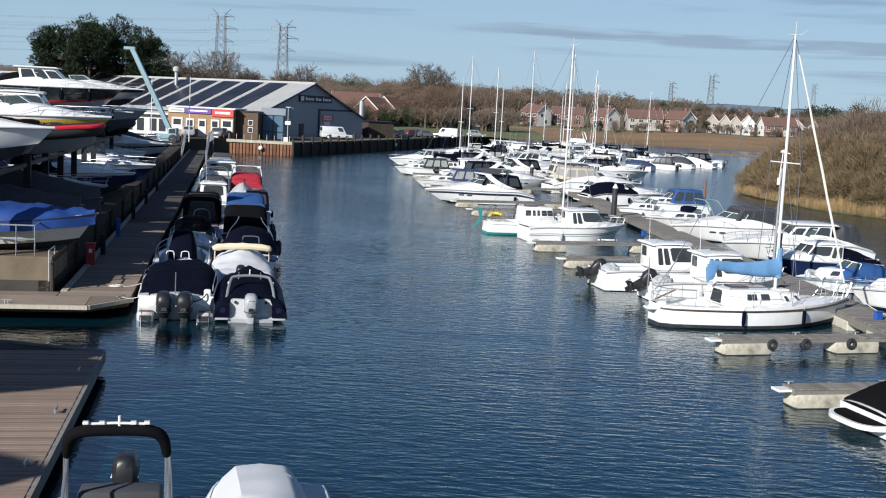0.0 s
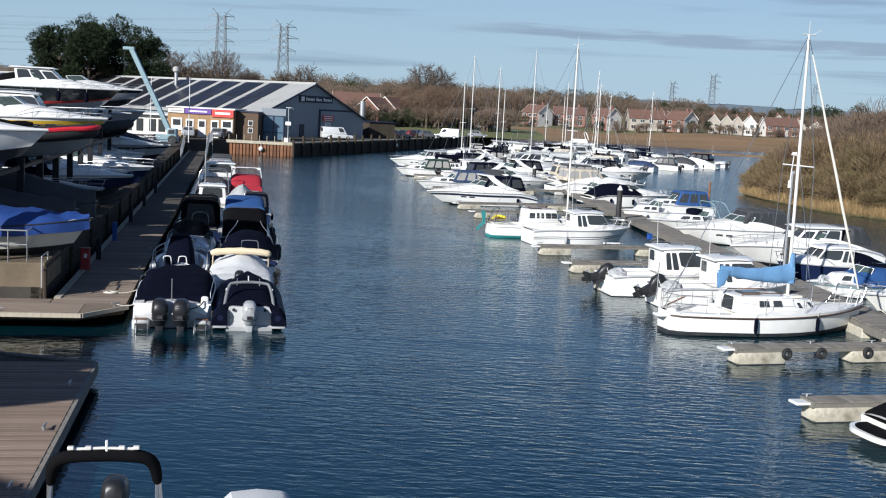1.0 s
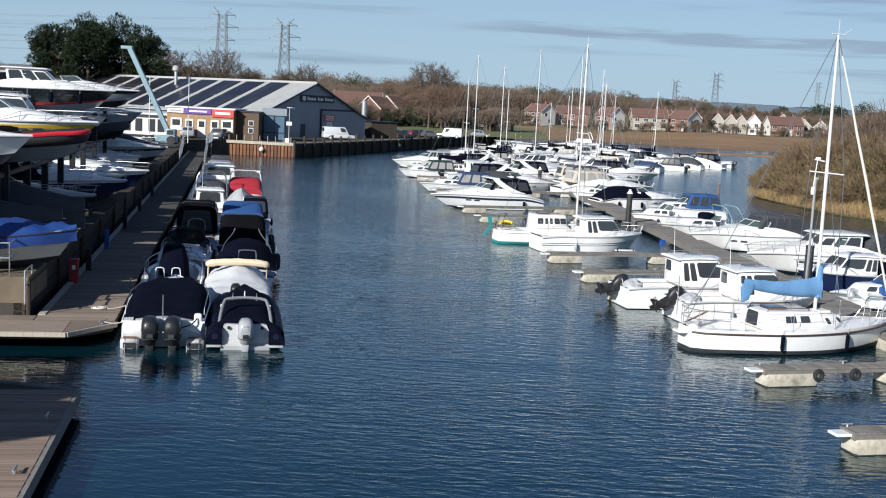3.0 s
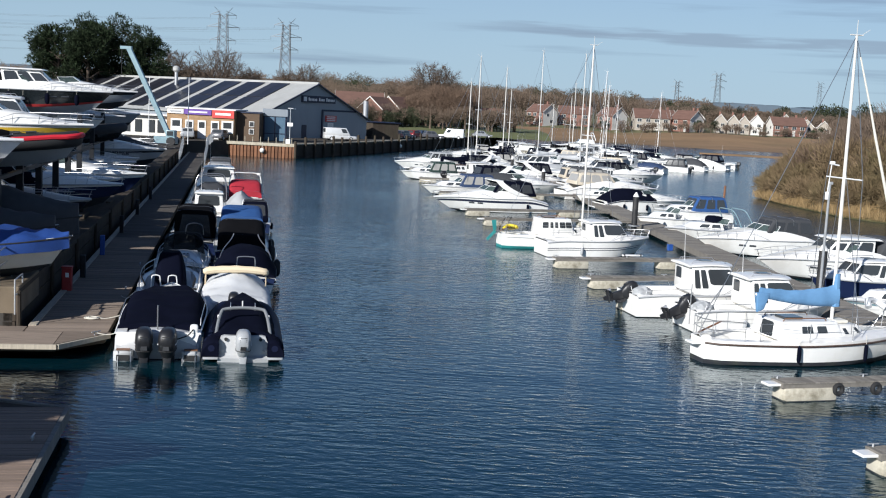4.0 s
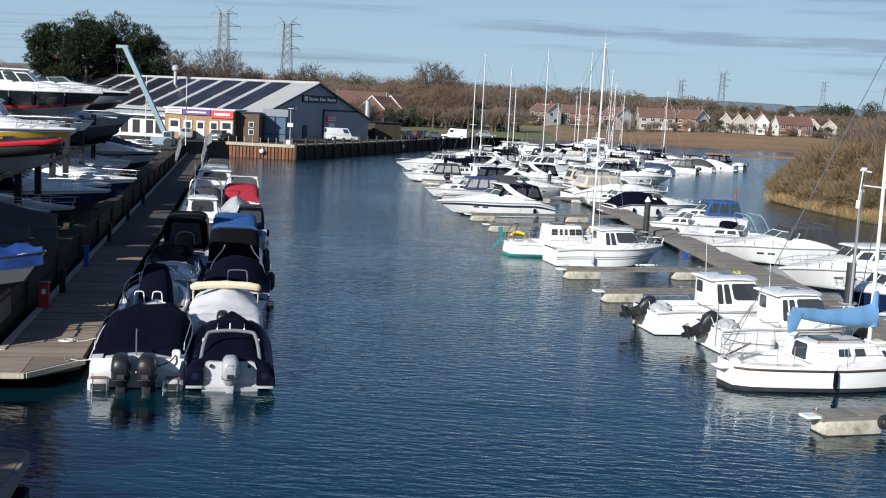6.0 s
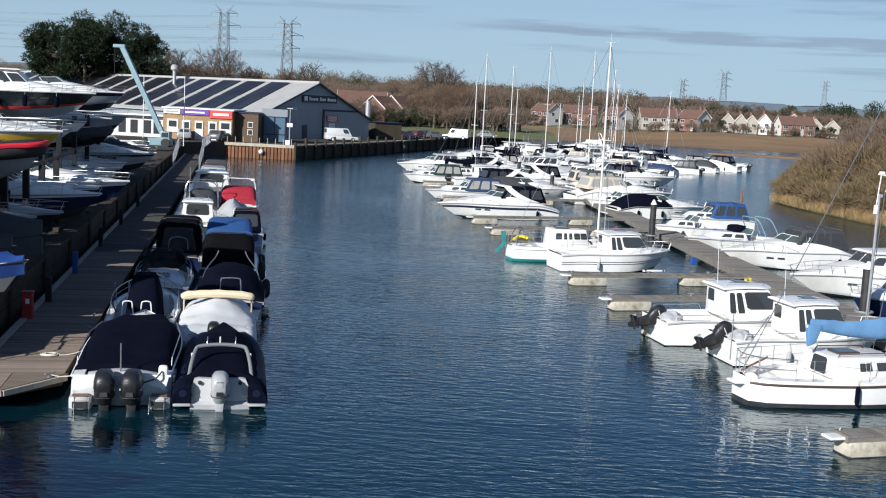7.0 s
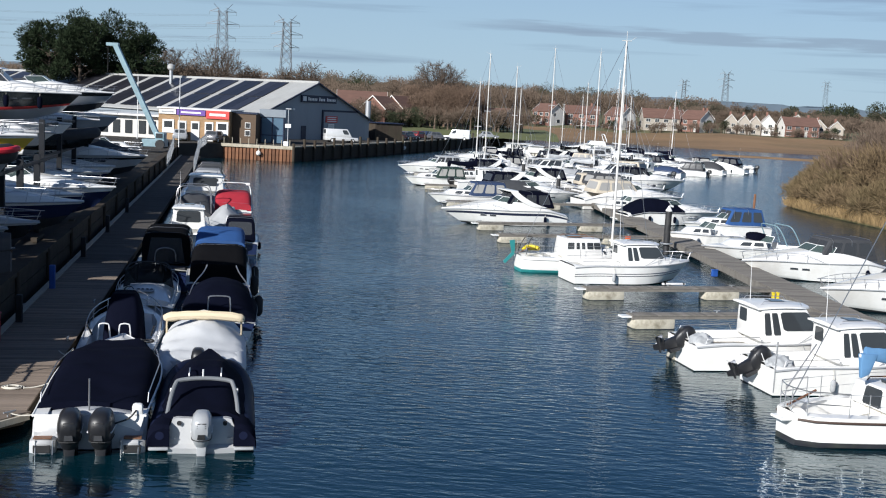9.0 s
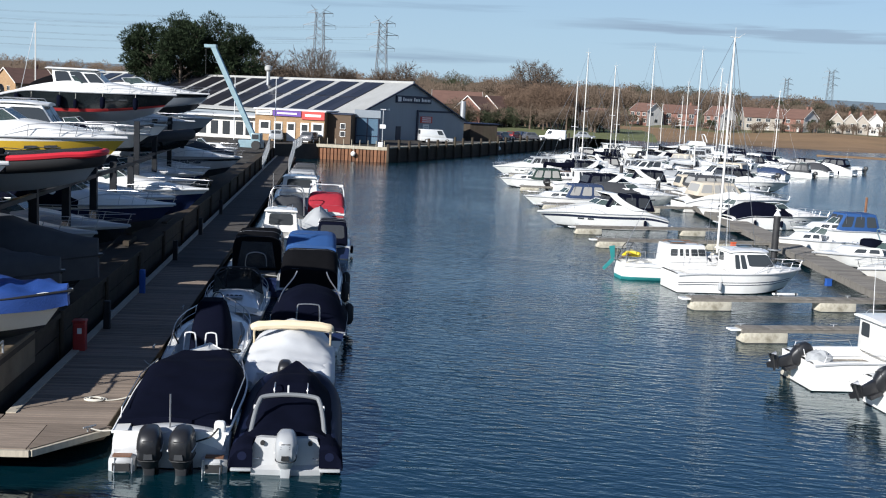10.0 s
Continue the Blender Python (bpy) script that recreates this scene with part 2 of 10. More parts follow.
C_GREY = shade("dark_grey_canvas", (0.045, 0.047, 0.052), 0.9, vary=0.2, grain=70, bump=0.3)
C_LIGHTGREY = shade("light_grey_canvas", (0.34, 0.35, 0.36), 0.85, vary=0.12, grain=70, bump=0.3)
C_RED = shade("red_canvas", (0.33, 0.014, 0.028), 0.8, vary=0.15, grain=70, bump=0.3)
C_DIMBLUE = shade("dim_blue_canvas", (0.022, 0.042, 0.10), 0.85, vary=0.2, grain=70, bump=0.3)
C_GREEN = shade("dark_green_canvas", (0.012, 0.032, 0.026), 0.85, vary=0.2, grain=70, bump=0.3)
GLASS = glass("tinted_glass", (0.042, 0.047, 0.052))
VINYL = glass("clear_vinyl", (0.045, 0.047, 0.05), 0.22, 0.9)
PALEVINYL = glass("pale_vinyl", (0.34, 0.33, 0.31), 0.2)
DARKSCREEN = glass("smoked_screen", (0.018, 0.022, 0.026), 0.05, 0.82)
PORCHGLASS = glass("blue_tinted_glass", (0.13, 0.21, 0.29), 0.05, 0.7)
GREENGLASS = glass("greenish_windscreen", (0.075, 0.105, 0.10), 0.04, 0.72)
OUTBLACK = shade("outboard_black", (0.015, 0.015, 0.017), 0.42, vary=0.12, bump=0.0, coat=0.15)
OUTGREY = shade("outboard_silver", (0.36, 0.37, 0.38), 0.3, vary=0.06, bump=0.0, coat=0.3)
TEAK = shade("teak", (0.16, 0.075, 0.04), 0.6, vary=0.3, stretch=(1, 8, 1), grain=30)
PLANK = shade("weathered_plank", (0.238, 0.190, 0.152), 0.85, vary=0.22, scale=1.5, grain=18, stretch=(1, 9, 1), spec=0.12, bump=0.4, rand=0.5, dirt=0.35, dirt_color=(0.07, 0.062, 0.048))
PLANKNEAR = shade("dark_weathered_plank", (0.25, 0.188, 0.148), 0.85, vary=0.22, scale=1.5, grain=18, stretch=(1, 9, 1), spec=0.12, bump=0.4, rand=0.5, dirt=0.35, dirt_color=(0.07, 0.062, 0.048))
# same weathered wood as PLANK, base darkened for the shade on the walkway
PLANKSHADE = shade("shade_dark_weathered_planks", (0.085, 0.077, 0.070), 0.85, vary=0.22, scale=1.5, grain=18, stretch=(1, 9, 1), spec=0.12, bump=0.4, rand=0.5, island=True, dirt=0.35, dirt_color=(0.07, 0.062, 0.048))
PLANKGREY = shade("grey_weathered_planks", (0.215, 0.198, 0.175), 0.88, vary=0.25, scale=1.2, grain=18, stretch=(1, 9, 1), spec=0.12, bump=0.4, rand=0.5, island=True, dirt=0.45, dirt_color=(0.085, 0.078, 0.065))
EDGEWOOD = shade("pale_timber_edge", (0.42, 0.37, 0.29), 0.8, vary=0.2, scale=3, grain=20, stretch=(8, 1, 1), bump=0.3, dirt=0.3)
DARKWOOD = shade("tarred_timber", (0.058, 0.046, 0.036), 0.85, vary=0.35, scale=2, grain=20, stretch=(1, 1, 0.3), spec=0.12, bump=0.5, dirt=0.4, dirt_color=(0.06, 0.065, 0.04))
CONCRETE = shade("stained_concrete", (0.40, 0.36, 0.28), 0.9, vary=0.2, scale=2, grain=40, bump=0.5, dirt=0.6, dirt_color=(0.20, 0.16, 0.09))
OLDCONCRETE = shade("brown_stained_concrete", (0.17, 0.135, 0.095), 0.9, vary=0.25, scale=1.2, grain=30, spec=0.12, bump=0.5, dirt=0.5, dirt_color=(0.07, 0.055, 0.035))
# base set darker to carry the shade under the stored boats
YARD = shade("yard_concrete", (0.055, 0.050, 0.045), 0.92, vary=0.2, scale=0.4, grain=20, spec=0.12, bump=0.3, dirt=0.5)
ASPHALT = shade("asphalt", (0.06, 0.06, 0.06), 0.92, vary=0.2, scale=0.5, grain=30, spec=0.12, bump=0.3)
RUST = shade("rusty_sheet_pile", (0.17, 0.078, 0.04), 0.9, vary=0.4, scale=2, grain=16, bump=0.5, dirt=0.5, dirt_color=(0.08, 0.05, 0.03), rand=0.5)
RACK = shade("dark_rack_steel", (0.028, 0.030, 0.034), 0.55, 0.3, vary=0.3, spec=0.12, bump=0.1)
PILE = shade("black_steel_pile", (0.022, 0.022, 0.024), 0.6, vary=0.3, scale=3, bump=0.2, dirt=0.3)
CLAD = shade("grey_cladding", (0.25, 0.28, 0.31), 0.55, 0.1, vary=0.08, scale=0.5, grain=8, stretch=(1, 1, 0.05), bump=0.4, depth=0.03)
ROOFSHEET = shade("pale_roof_sheet", (0.40, 0.40, 0.385), 0.6, 0.1, vary=0.12, scale=0.4, grain=5, bump=0.3, dirt=0.4, dirt_color=(0.30, 0.29, 0.26))
PV = shade("solar_glass", (0.022, 0.022, 0.028), 0.28, vary=0.25, scale=0.6, grain=6, bump=0.0, rand=0.5)
BRICKY = shade("yellow_brick", (0.32, 0.205, 0.11), 0.9, vary=0.3, scale=1.5, grain=14, stretch=(1, 1, 3), bump=0.4)
BOARDS = shade("pale_weatherboard", (0.36, 0.32, 0.27), 0.8, vary=0.12, scale=0.7, grain=8, stretch=(1, 1, 6), bump=0.4)
GREENGRASS = shade("green_grass", (0.105, 0.116, 0.044), 0.95, vary=0.35, scale=0.3, grain=3, bump=0.5, depth=0.1)
BRICKR = shade("red_brick", (0.21, 0.105, 0.08), 0.9, vary=0.2, scale=1, grain=10, stretch=(1, 1, 3), bump=0.4)
BROWNCLAD = shade("brown_timber_cladding", (0.10, 0.065, 0.04), 0.8, vary=0.25, grain=10, stretch=(1, 1, 5), bump=0.3)
RENDER = shade("white_render", (0.64, 0.62, 0.58), 0.85, vary=0.06, scale=0.7, grain=20, dirt=0.2, dirt_color=(0.5, 0.47, 0.4))
TILE = shade("brown_roof_tile", (0.135, 0.074, 0.056), 0.9, vary=0.25, scale=0.6, grain=6, stretch=(1, 1, 4), bump=0.5, depth=0.03)
SIGNNAVY = shade("navy_sign", (0.012, 0.018, 0.045), 0.5, vary=0.05, bump=0.0)
SIGNRED = shade("red_sign", (0.55, 0.06, 0.05), 0.5, vary=0.05, bump=0.0)
SIGNPURPLE = shade("purple_sign", (0.13, 0.06, 0.30), 0.5, vary=0.05, bump=0.0)
SIGNWHITE = shade("white_sign", (0.75, 0.74, 0.72), 0.5, vary=0.04, bump=0.0)
YELLOWPAINT = shade("yellow_plastic", (0.65, 0.50, 0.02), 0.5, vary=0.08, bump=0.0)
ORANGE = shade("orange_plastic", (0.65, 0.10, 0.02), 0.5, vary=0.08, bump=0.0)
BLUEPLASTIC = shade("blue_plastic", (0.02, 0.08, 0.32), 0.5, vary=0.08, bump=0.0)
CARPAINT = [shade("car_paint_" + nm, c, 0.25, 0.2, vary=0.08, bump=0.0, coat=0.5) for nm, c in
            (("white", (0.75, 0.75, 0.74)), ("red", (0.20, 0.02, 0.02)), ("grey", (0.12, 0.12, 0.13)), ("blue", (0.03, 0.05, 0.10)), ("silver", (0.35, 0.36, 0.37)))]
MARSH = shade("brown_saltmarsh", (0.20, 0.125, 0.065), 0.95, vary=0.35, scale=0.05, grain=0.7, bump=0.6, depth=0.4, stretch=(0.6, 2.5, 1), dirt=0.6, dirt_color=(0.10, 0.085, 0.04))
GRASS = shade("winter_grass", (0.12, 0.115, 0.05), 0.95, vary=0.35, scale=0.04, grain=0.8, bump=0.6, depth=0.3, dirt=0.5, dirt_color=(0.14, 0.10, 0.05))
TWIG = shade("bare_twigs", (0.112, 0.084, 0.064), 0.95, vary=0.35, scale=0.08, grain=2.0, spec=0.1, bump=0.0, rand=0.5, island=True)
TWIGRED = shade("reddish_bare_twigs", (0.118, 0.082, 0.060), 0.95, vary=0.35, scale=0.08, grain=2.0, spec=0.1, bump=0.0, rand=0.5, island=True)
TWIGDARK = shade("dark_ivied_twigs", (0.060, 0.055, 0.040), 0.95, vary=0.4, scale=0.08, grain=2.0, spec=0.1, bump=0.0, rand=0.6, island=True)
# far hills, the haze in front of them painted into the blue-grey base
HILLS = shade("haze_tinted_hills", (0.105, 0.135, 0.165), 0.95, vary=0.12, scale=0.006, grain=0.06, spec=0.0, bump=0.0)
SCRUB = shade("scrub_twigs", (0.126, 0.090, 0.053), 0.95, vary=0.4, scale=0.25, grain=3.0, spec=0.1, bump=0.0, rand=0.6, island=True, dirt=0.4, dirt_color=(0.10, 0.095, 0.04))
REED = shade("dry_reed", (0.30, 0.21, 0.105), 0.95, vary=0.3, scale=0.5, grain=3.0, spec=0.1, bump=0.0, rand=0.5, island=True)
BARK = shade("bark", (0.085, 0.065, 0.05), 0.95, vary=0.3, scale=2, grain=12, bump=0.6, depth=0.03)
NEEDLE = shade("pine_needles", (0.020, 0.030, 0.015), 0.9, vary=0.4, scale=0.2, grain=2.0, spec=0.1, bump=0.0, rand=0.6, island=True)
EVERGREEN = shade("ivy_green", (0.032, 0.038, 0.022), 0.9, vary=0.4, scale=0.1, grain=2.0, spec=0.1, bump=0.0, rand=0.6, island=True)
LATTICE = shade("pylon_steel", (0.15, 0.165, 0.18), 0.6, 0.4, vary=0.15, bump=0.0)


# ---- mesh helpers ----
def part(name, bm, material, parent=None, label="", smooth=False):
    """Links a bmesh as one mesh object under a thing or a part."""
    me = bpy.data.meshes.new(name)
    bmesh.ops.recalc_face_normals(bm, faces=bm.faces)
    bm.to_mesh(me)
    bm.free()
    for m in (material if isinstance(material, (list, tuple)) else [material]):
        me.materials.append(m)
    if smooth:
        me.polygons.foreach_set("use_smooth", [True] * len(me.polygons))
        me.set_sharp_from_angle(angle=radians(38))
    ob = new(name, me)
    if parent is not None:
        ob.parent = parent
    if label:
        ob["label"] = label
    return ob


def soup(name, verts, faces, material, parent=None):
    me = bpy.data.meshes.new(name)
    me.from_pydata(verts, [], faces)
    me.materials.append(material)
    ob = new(name, me)
    if parent is not None:
        ob.parent = parent
    return ob


def thing(name, label, category, at, turn=0.0, group="", kind="", tilt=0.0, roll=0.0):
    ob = new(name)
    ob.empty_display_size = 0.2
    ob.matrix_basis = pose(at[0], at[1], at[2] if len(at) > 2 else 0.0, roll, -tilt, turn)
    return tagged(ob, label, category, group, kind)


def B():
    return bmesh.new()


def box(bm, c, s, bevel=0.0, mat=0, top=1.0):
    """A box about c of size s; top: how much narrower its top is."""
    x, y, z = s[0] / 2, s[1] / 2, s[2] / 2
    vs = [bm.verts.new((c[0] + i * x * (top if k > 0 else 1), c[1] + j * y * (top if k > 0 else 1), c[2] + k * z)) for k in (-1, 1) for i, j in ((-1, -1), (1, -1), (1, 1), (-1, 1))]
    fs = [bm.faces.new([vs[i] for i in q]) for q in ((3, 2, 1, 0), (4, 5, 6, 7), (0, 1, 5, 4), (1, 2, 6, 5), (2, 3, 7, 6), (3, 0, 4, 7))]
    for f in fs:
        f.material_index = mat
    if bevel:
        es = list({e for f in fs for e in f.edges})
        r = bmesh.ops.bevel(bm, geom=es, offset=bevel, segments=2, affect="EDGES", profile=0.5)
        for f in r["faces"]:
            f.material_index = mat
    return bm


def ring(bm, c, axis, r, n, up=None):
    axis = Vector(axis).normalized()
    a = axis.orthogonal().normalized() if up is None else (Vector(up) - axis * axis.dot(Vector(up))).normalized()
    b = axis.cross(a)
    return [bm.verts.new(Vector(c) + (a * math.cos(2 * math.pi * i / n) + b * math.sin(2 * math.pi * i / n)) * r) for i in range(n)]


def skin(bm, rings, caps=True, closed=False, mat=0):
    n = len(rings[0])
    for a, b in zip(rings, rings[1:] + (rings[:1] if closed else [])):
        for i in range(n):
            f = bm.faces.new((a[i], a[(i + 1) % n], b[(i + 1) % n], b[i]))
            f.material_index = mat
    if caps and not closed:
        bm.faces.new(rings[0][::-1]).material_index = mat
        bm.faces.new(rings[-1]).material_index = mat


def rod(bm, p, q, r, r2=None, n=7, mat=0):
    p, q = Vector(p), Vector(q)
    up = (q - p).orthogonal()
    skin(bm, [ring(bm, p, q - p, r, n, up), ring(bm, q, q - p, r if r2 is None else r2, n, up)], mat=mat)
    return bm


def tube(bm, pts, r, n=6, closed=False, mat=0):
    """A round bar along a line of points; r may be a list."""
    pts = [Vector(p) for p in pts]
    k = len(pts)
    rings, up = [], None
    for i, p in enumerate(pts):
        a = pts[(i - 1) % k] if closed or i > 0 else p
        b = pts[(i + 1) % k] if closed or i < k - 1 else p
        d = (b - a).normalized()
        if up is None:
            up = d.orthogonal()
        up = (up - d * d.dot(up)).normalized()
        rings.append(ring(bm, p, d, r[i] if isinstance(r, (list, tuple)) else r, n, up))
    skin(bm, rings, closed=closed, mat=mat)
    return bm


def curve(pts, n=6):
    """A smooth line through points."""
    pts = [Vector(p) for p in pts]
    out = []
    for i in range(len(pts) - 1):
        p0, p1, p2, p3 = pts[max(i - 1, 0)], pts[i], pts[i + 1], pts[min(i + 2, len(pts) - 1)]
        for j in range(n):
            t = j / n
            out.append(0.5 * (2 * p1 + (p2 - p0) * t + (2 * p0 - 5 * p1 + 4 * p2 - p3) * t * t + (3 * p1 - p0 - 3 * p2 + p3) * t ** 3))
    return out + [pts[-1]]


def frustum(bm, low, high, bevel=0.0, mat=0):
    """A block between two outlines of four corners."""
    a, b = [bm.verts.new(p) for p in low], [bm.verts.new(p) for p in high]
    fs = [bm.faces.new(a[::-1]), bm.faces.new(b)] + [bm.faces.new((a[i], a[(i + 1) % 4], b[(i + 1) % 4], b[i])) for i in range(4)]
    for f in fs:
        f.material_index = mat
    if bevel:
        r = bmesh.ops.bevel(bm, geom=list({e for f in fs for e in f.edges}), offset=bevel, segments=2, affect="EDGES", profile=0.5)
        for f in r["faces"]:
            f.material_index = mat
    return bm


def plate(bm, quad, u0, u1, v0, v1, out=0.012, thick=0.02, mat=0, round_=0.0):
    """A thin pane lying on a four-cornered face (low left, low right, high right, high left seen from outside)."""
    a, b, c, d = [Vector(p) for p in quad]
    n = (b - a).cross(d - a).normalized()

    def at(u, v):
        return (a * (1 - u) + b * u) * (1 - v) + (d * (1 - u) + c * u) * v
    if round_:
        k = round_
        uv = [(u0 + (u1 - u0) * p, v0 + (v1 - v0) * q) for p, q in ((k, 0), (1 - k, 0), (1, k), (1, 1 - k), (1 - k, 1), (k, 1), (0, 1 - k), (0, k))]
    else:
        uv = [(u0, v0), (u1, v0), (u1, v1), (u0, v1)]
    low = [bm.verts.new(at(*p) + n * (out - thick)) for p in uv]
    high = [bm.verts.new(at(*p) + n * out) for p in uv]
    bm.faces.new(high).material_index = mat
    bm.faces.new(low[::-1]).material_index = mat
    for i in range(len(uv)):
        bm.faces.new((low[i], low[(i + 1) % len(uv)], high[(i + 1) % len(uv)], high[i])).material_index = mat
    return bm


# ---- boats ----
# A boat's own axes: x to the bow, y to port, z up from the waterline, the origin amidships.
class Shape:
    """The lines of a hull."""

    def __init__(self, L, beam, fb, draft=0.35, rake=0.12, full=0.42, sheer=0.35, chine=0.82, stern=0.92, flare=0.9, rise=0.16, drop=0.0, droop=0.0):
        self.drop, self.droop = drop, droop
        self.L, self.beam, self.fb, self.draft, self.rake = L, beam, fb, draft, rake
        self.full, self.sheer, self.chine, self.stern, self.flare, self.rise = full, sheer, chine, stern, flare, rise

    def half(self, s):
        t = max(0.0, (s - self.full) / (1 - self.full))
        return max(0.015, self.beam / 2 * (1 - t ** 2.4) * (self.stern + (1 - self.stern) * min(1.0, s * 2.5) ** (0.5 if self.stern < 0.7 else 1.0))), t

    def top(self, s):
        return self.fb * (1 + self.sheer * max(0.0, s - 0.25) ** 2 / 0.56 - self.drop * max(0.0, 1 - s / 0.2) ** 1.5 - self.droop * max(0.0, (s - 0.72) / 0.28) ** 2)

    def x(self, s, z=None):
        t = self.half(s)[1]
        zg = self.top(s)
        v = 1.0 if z is None else max(0.0, min(1.0, (z + self.draft) / (zg + self.draft)))
        return -self.L / 2 + self.L * s - self.rake * self.L * (1 - v) * t ** 1.6

    def row(self, s, v):
        """A point of the side: v from 0 at the chine to 1 at the gunwale, -1 at the keel."""
        b, t = self.half(s)
        zg = self.top(s)
        zc = 0.03 + self.rise * zg * t ** 2.2
        yc = b * self.chine * (1 - 0.32 * t ** 1.5)
        if v < 0:
            y, z = 0.0, -self.draft * (1 - t ** 3) + 0.12 * zg * t ** 3
        else:
            z = zc + (zg - zc) * v
            y = yc + (b - yc) * v ** self.flare
        return Vector((self.x(s, z), y, z))

    def gun(self, s, side=1, inset=0.0, up=0.0):
        b = self.half(s)[0]
        return Vector((self.x(s), side * max(0.0, b - inset), self.top(s) + up))


def hull(th, sh, side, bottom=None, bands=None, n=20, rail=None, label="", rail_drop=0.03):
    """bands: materials of the five strakes from the chine up, where they differ from the side."""
    vs = (0, 0.16, 0.45, 0.66, 0.82, 1.0)
    mats = [side, bottom or ANTIFOUL]
    idx = []
    for k in range(5):
        m = (bands or {}).get(k, side)
        if m not in mats:
            mats.append(m)
        idx.append(mats.index(m))
    bm = B()
    prof = []
    for i in range(n + 1):
        s = i / n
        s = 1 - (1 - s) ** 1.35
        right = [sh.row(s, v) for v in vs]
        keel = sh.row(s, -1)
        prof.append([bm.verts.new((p.x, -p.y, p.z)) for p in reversed(right)] + [bm.verts.new(keel)] + [bm.verts.new(p) for p in right])
    mid = len(vs)
    for a, b in zip(prof, prof[1:]):
        for j in range(len(a) - 1):
            f = bm.faces.new((a[j], a[j + 1], b[j + 1], b[j]))
            k = mid - 2 - j if j < mid else j - mid - 1
            f.material_index = 1 if j in (mid - 1, mid) else idx[k]
    end = prof[0]
    for k in range(5):
        f = bm.faces.new((end[mid - 1 - k], end[mid - 2 - k], end[mid + 2 + k], end[mid + 1 + k]))
        f.material_index = idx[k]
    f = bm.faces.new((end[mid - 1], end[mid + 1], end[mid]))
    f.material_index = 1
    bm.faces.new(prof[-1][::-1])
    ob = part("hull", bm, mats, th, label, smooth=True)
    bm = B()
    line = [sh.gun(i / 24, 1, -0.012, -rail_drop) for i in range(25)]
    line = line + [Vector((p.x, -p.y, p.z)) for p in reversed(line)]
    tube(bm, line, 0.032, 6)
    part("rubbing_strake", bm, rail or C_LIGHTGREY, th, smooth=True)
    return ob


def deck(th, sh, mat, well=None, sole=0.25, side=0.22, crown=0.08, floor_mat=None):
    """The deck, with a cockpit well between two shares of the length."""
    bm = B()
    rows = []
    n = 30
    for i in range(n + 1):
        s = i / n
        b = sh.half(s)[0]
        zg = sh.top(s) - 0.012
        x = sh.x(s)
        inside = well and well[0] <= s <= well[1]
        w = max(0.0, b - side)
        if inside:
            prof = [(b, zg), (w, zg + 0.02), (w - 0.03, sole), (w * 0.5, sole), (0, sole)]
        else:
            c = crown * min(1, b)
            prof = [(b, zg), (w, zg + 0.02 + c * 0.4), (w * 0.9, zg + 0.03 + c * 0.5), (w * 0.5, zg + 0.03 + c * 0.9), (0, zg + 0.03 + c)]
        full = [(x, y, z) for y, z in prof] + [(x, -y, z) for y, z in reversed(prof[:-1])]
        rows.append([bm.verts.new(p) for p in full])
    for a, b in zip(rows, rows[1:]):
        for j in range(len(a) - 1):
            f = bm.faces.new((a[j], b[j], b[j + 1], a[j + 1]))
            if floor_mat and 3 <= j <= 4:
                f.material_index = 1
    return part("deck", bm, [mat, floor_mat or mat], th, smooth=True)


def moulding(th, sh, mat, rise, well, sole=0.45, coaming=0.80, floor_mat=None, n=36):
    """One moulded deck that swells up from the bow to the screen and runs aft as cockpit coamings. rise(s): its height over the gunwale."""
    bm = B()
    rows = []
    for i in range(n + 1):
        s = i / n
        b = sh.half(s)[0]
        zg = sh.top(s) - 0.012
        x = sh.x(s)
        h = rise(s)
        if well[0] <= s <= well[1]:
            prof = [(b, zg), (b * 0.93, zg + 0.03), (b * 0.86, zg + h * 0.75), (b * coaming, zg + h), (b * (coaming - 0.05), zg + h * 0.9), (b * (coaming - 0.08), sole), (b * 0.3, sole), (0, sole)]
        else:
            prof = [(b, zg), (b * 0.90, zg + 0.03), (b * 0.80, zg + 0.05 + h * 0.55), (b * 0.66, zg + 0.05 + h * 0.82), (b * 0.50, zg + 0.05 + h * 0.93), (b * 0.34, zg + 0.05 + h * 0.98), (b * 0.16, zg + 0.05 + h), (0, zg + 0.05 + h)]
        full = [(x, y, z) for y, z in prof] + [(x, -y, z) for y, z in reversed(prof[:-1])]
        rows.append([bm.verts.new(p) for p in full])
    for a, b in zip(rows, rows[1:]):
        for j in range(len(a) - 1):
            f = bm.faces.new((a[j], b[j], b[j + 1], a[j + 1]))
            if floor_mat and 5 <= j <= 8:
                f.material_index = 1
    return part("deck", bm, [mat, floor_mat or mat], th, smooth=True)


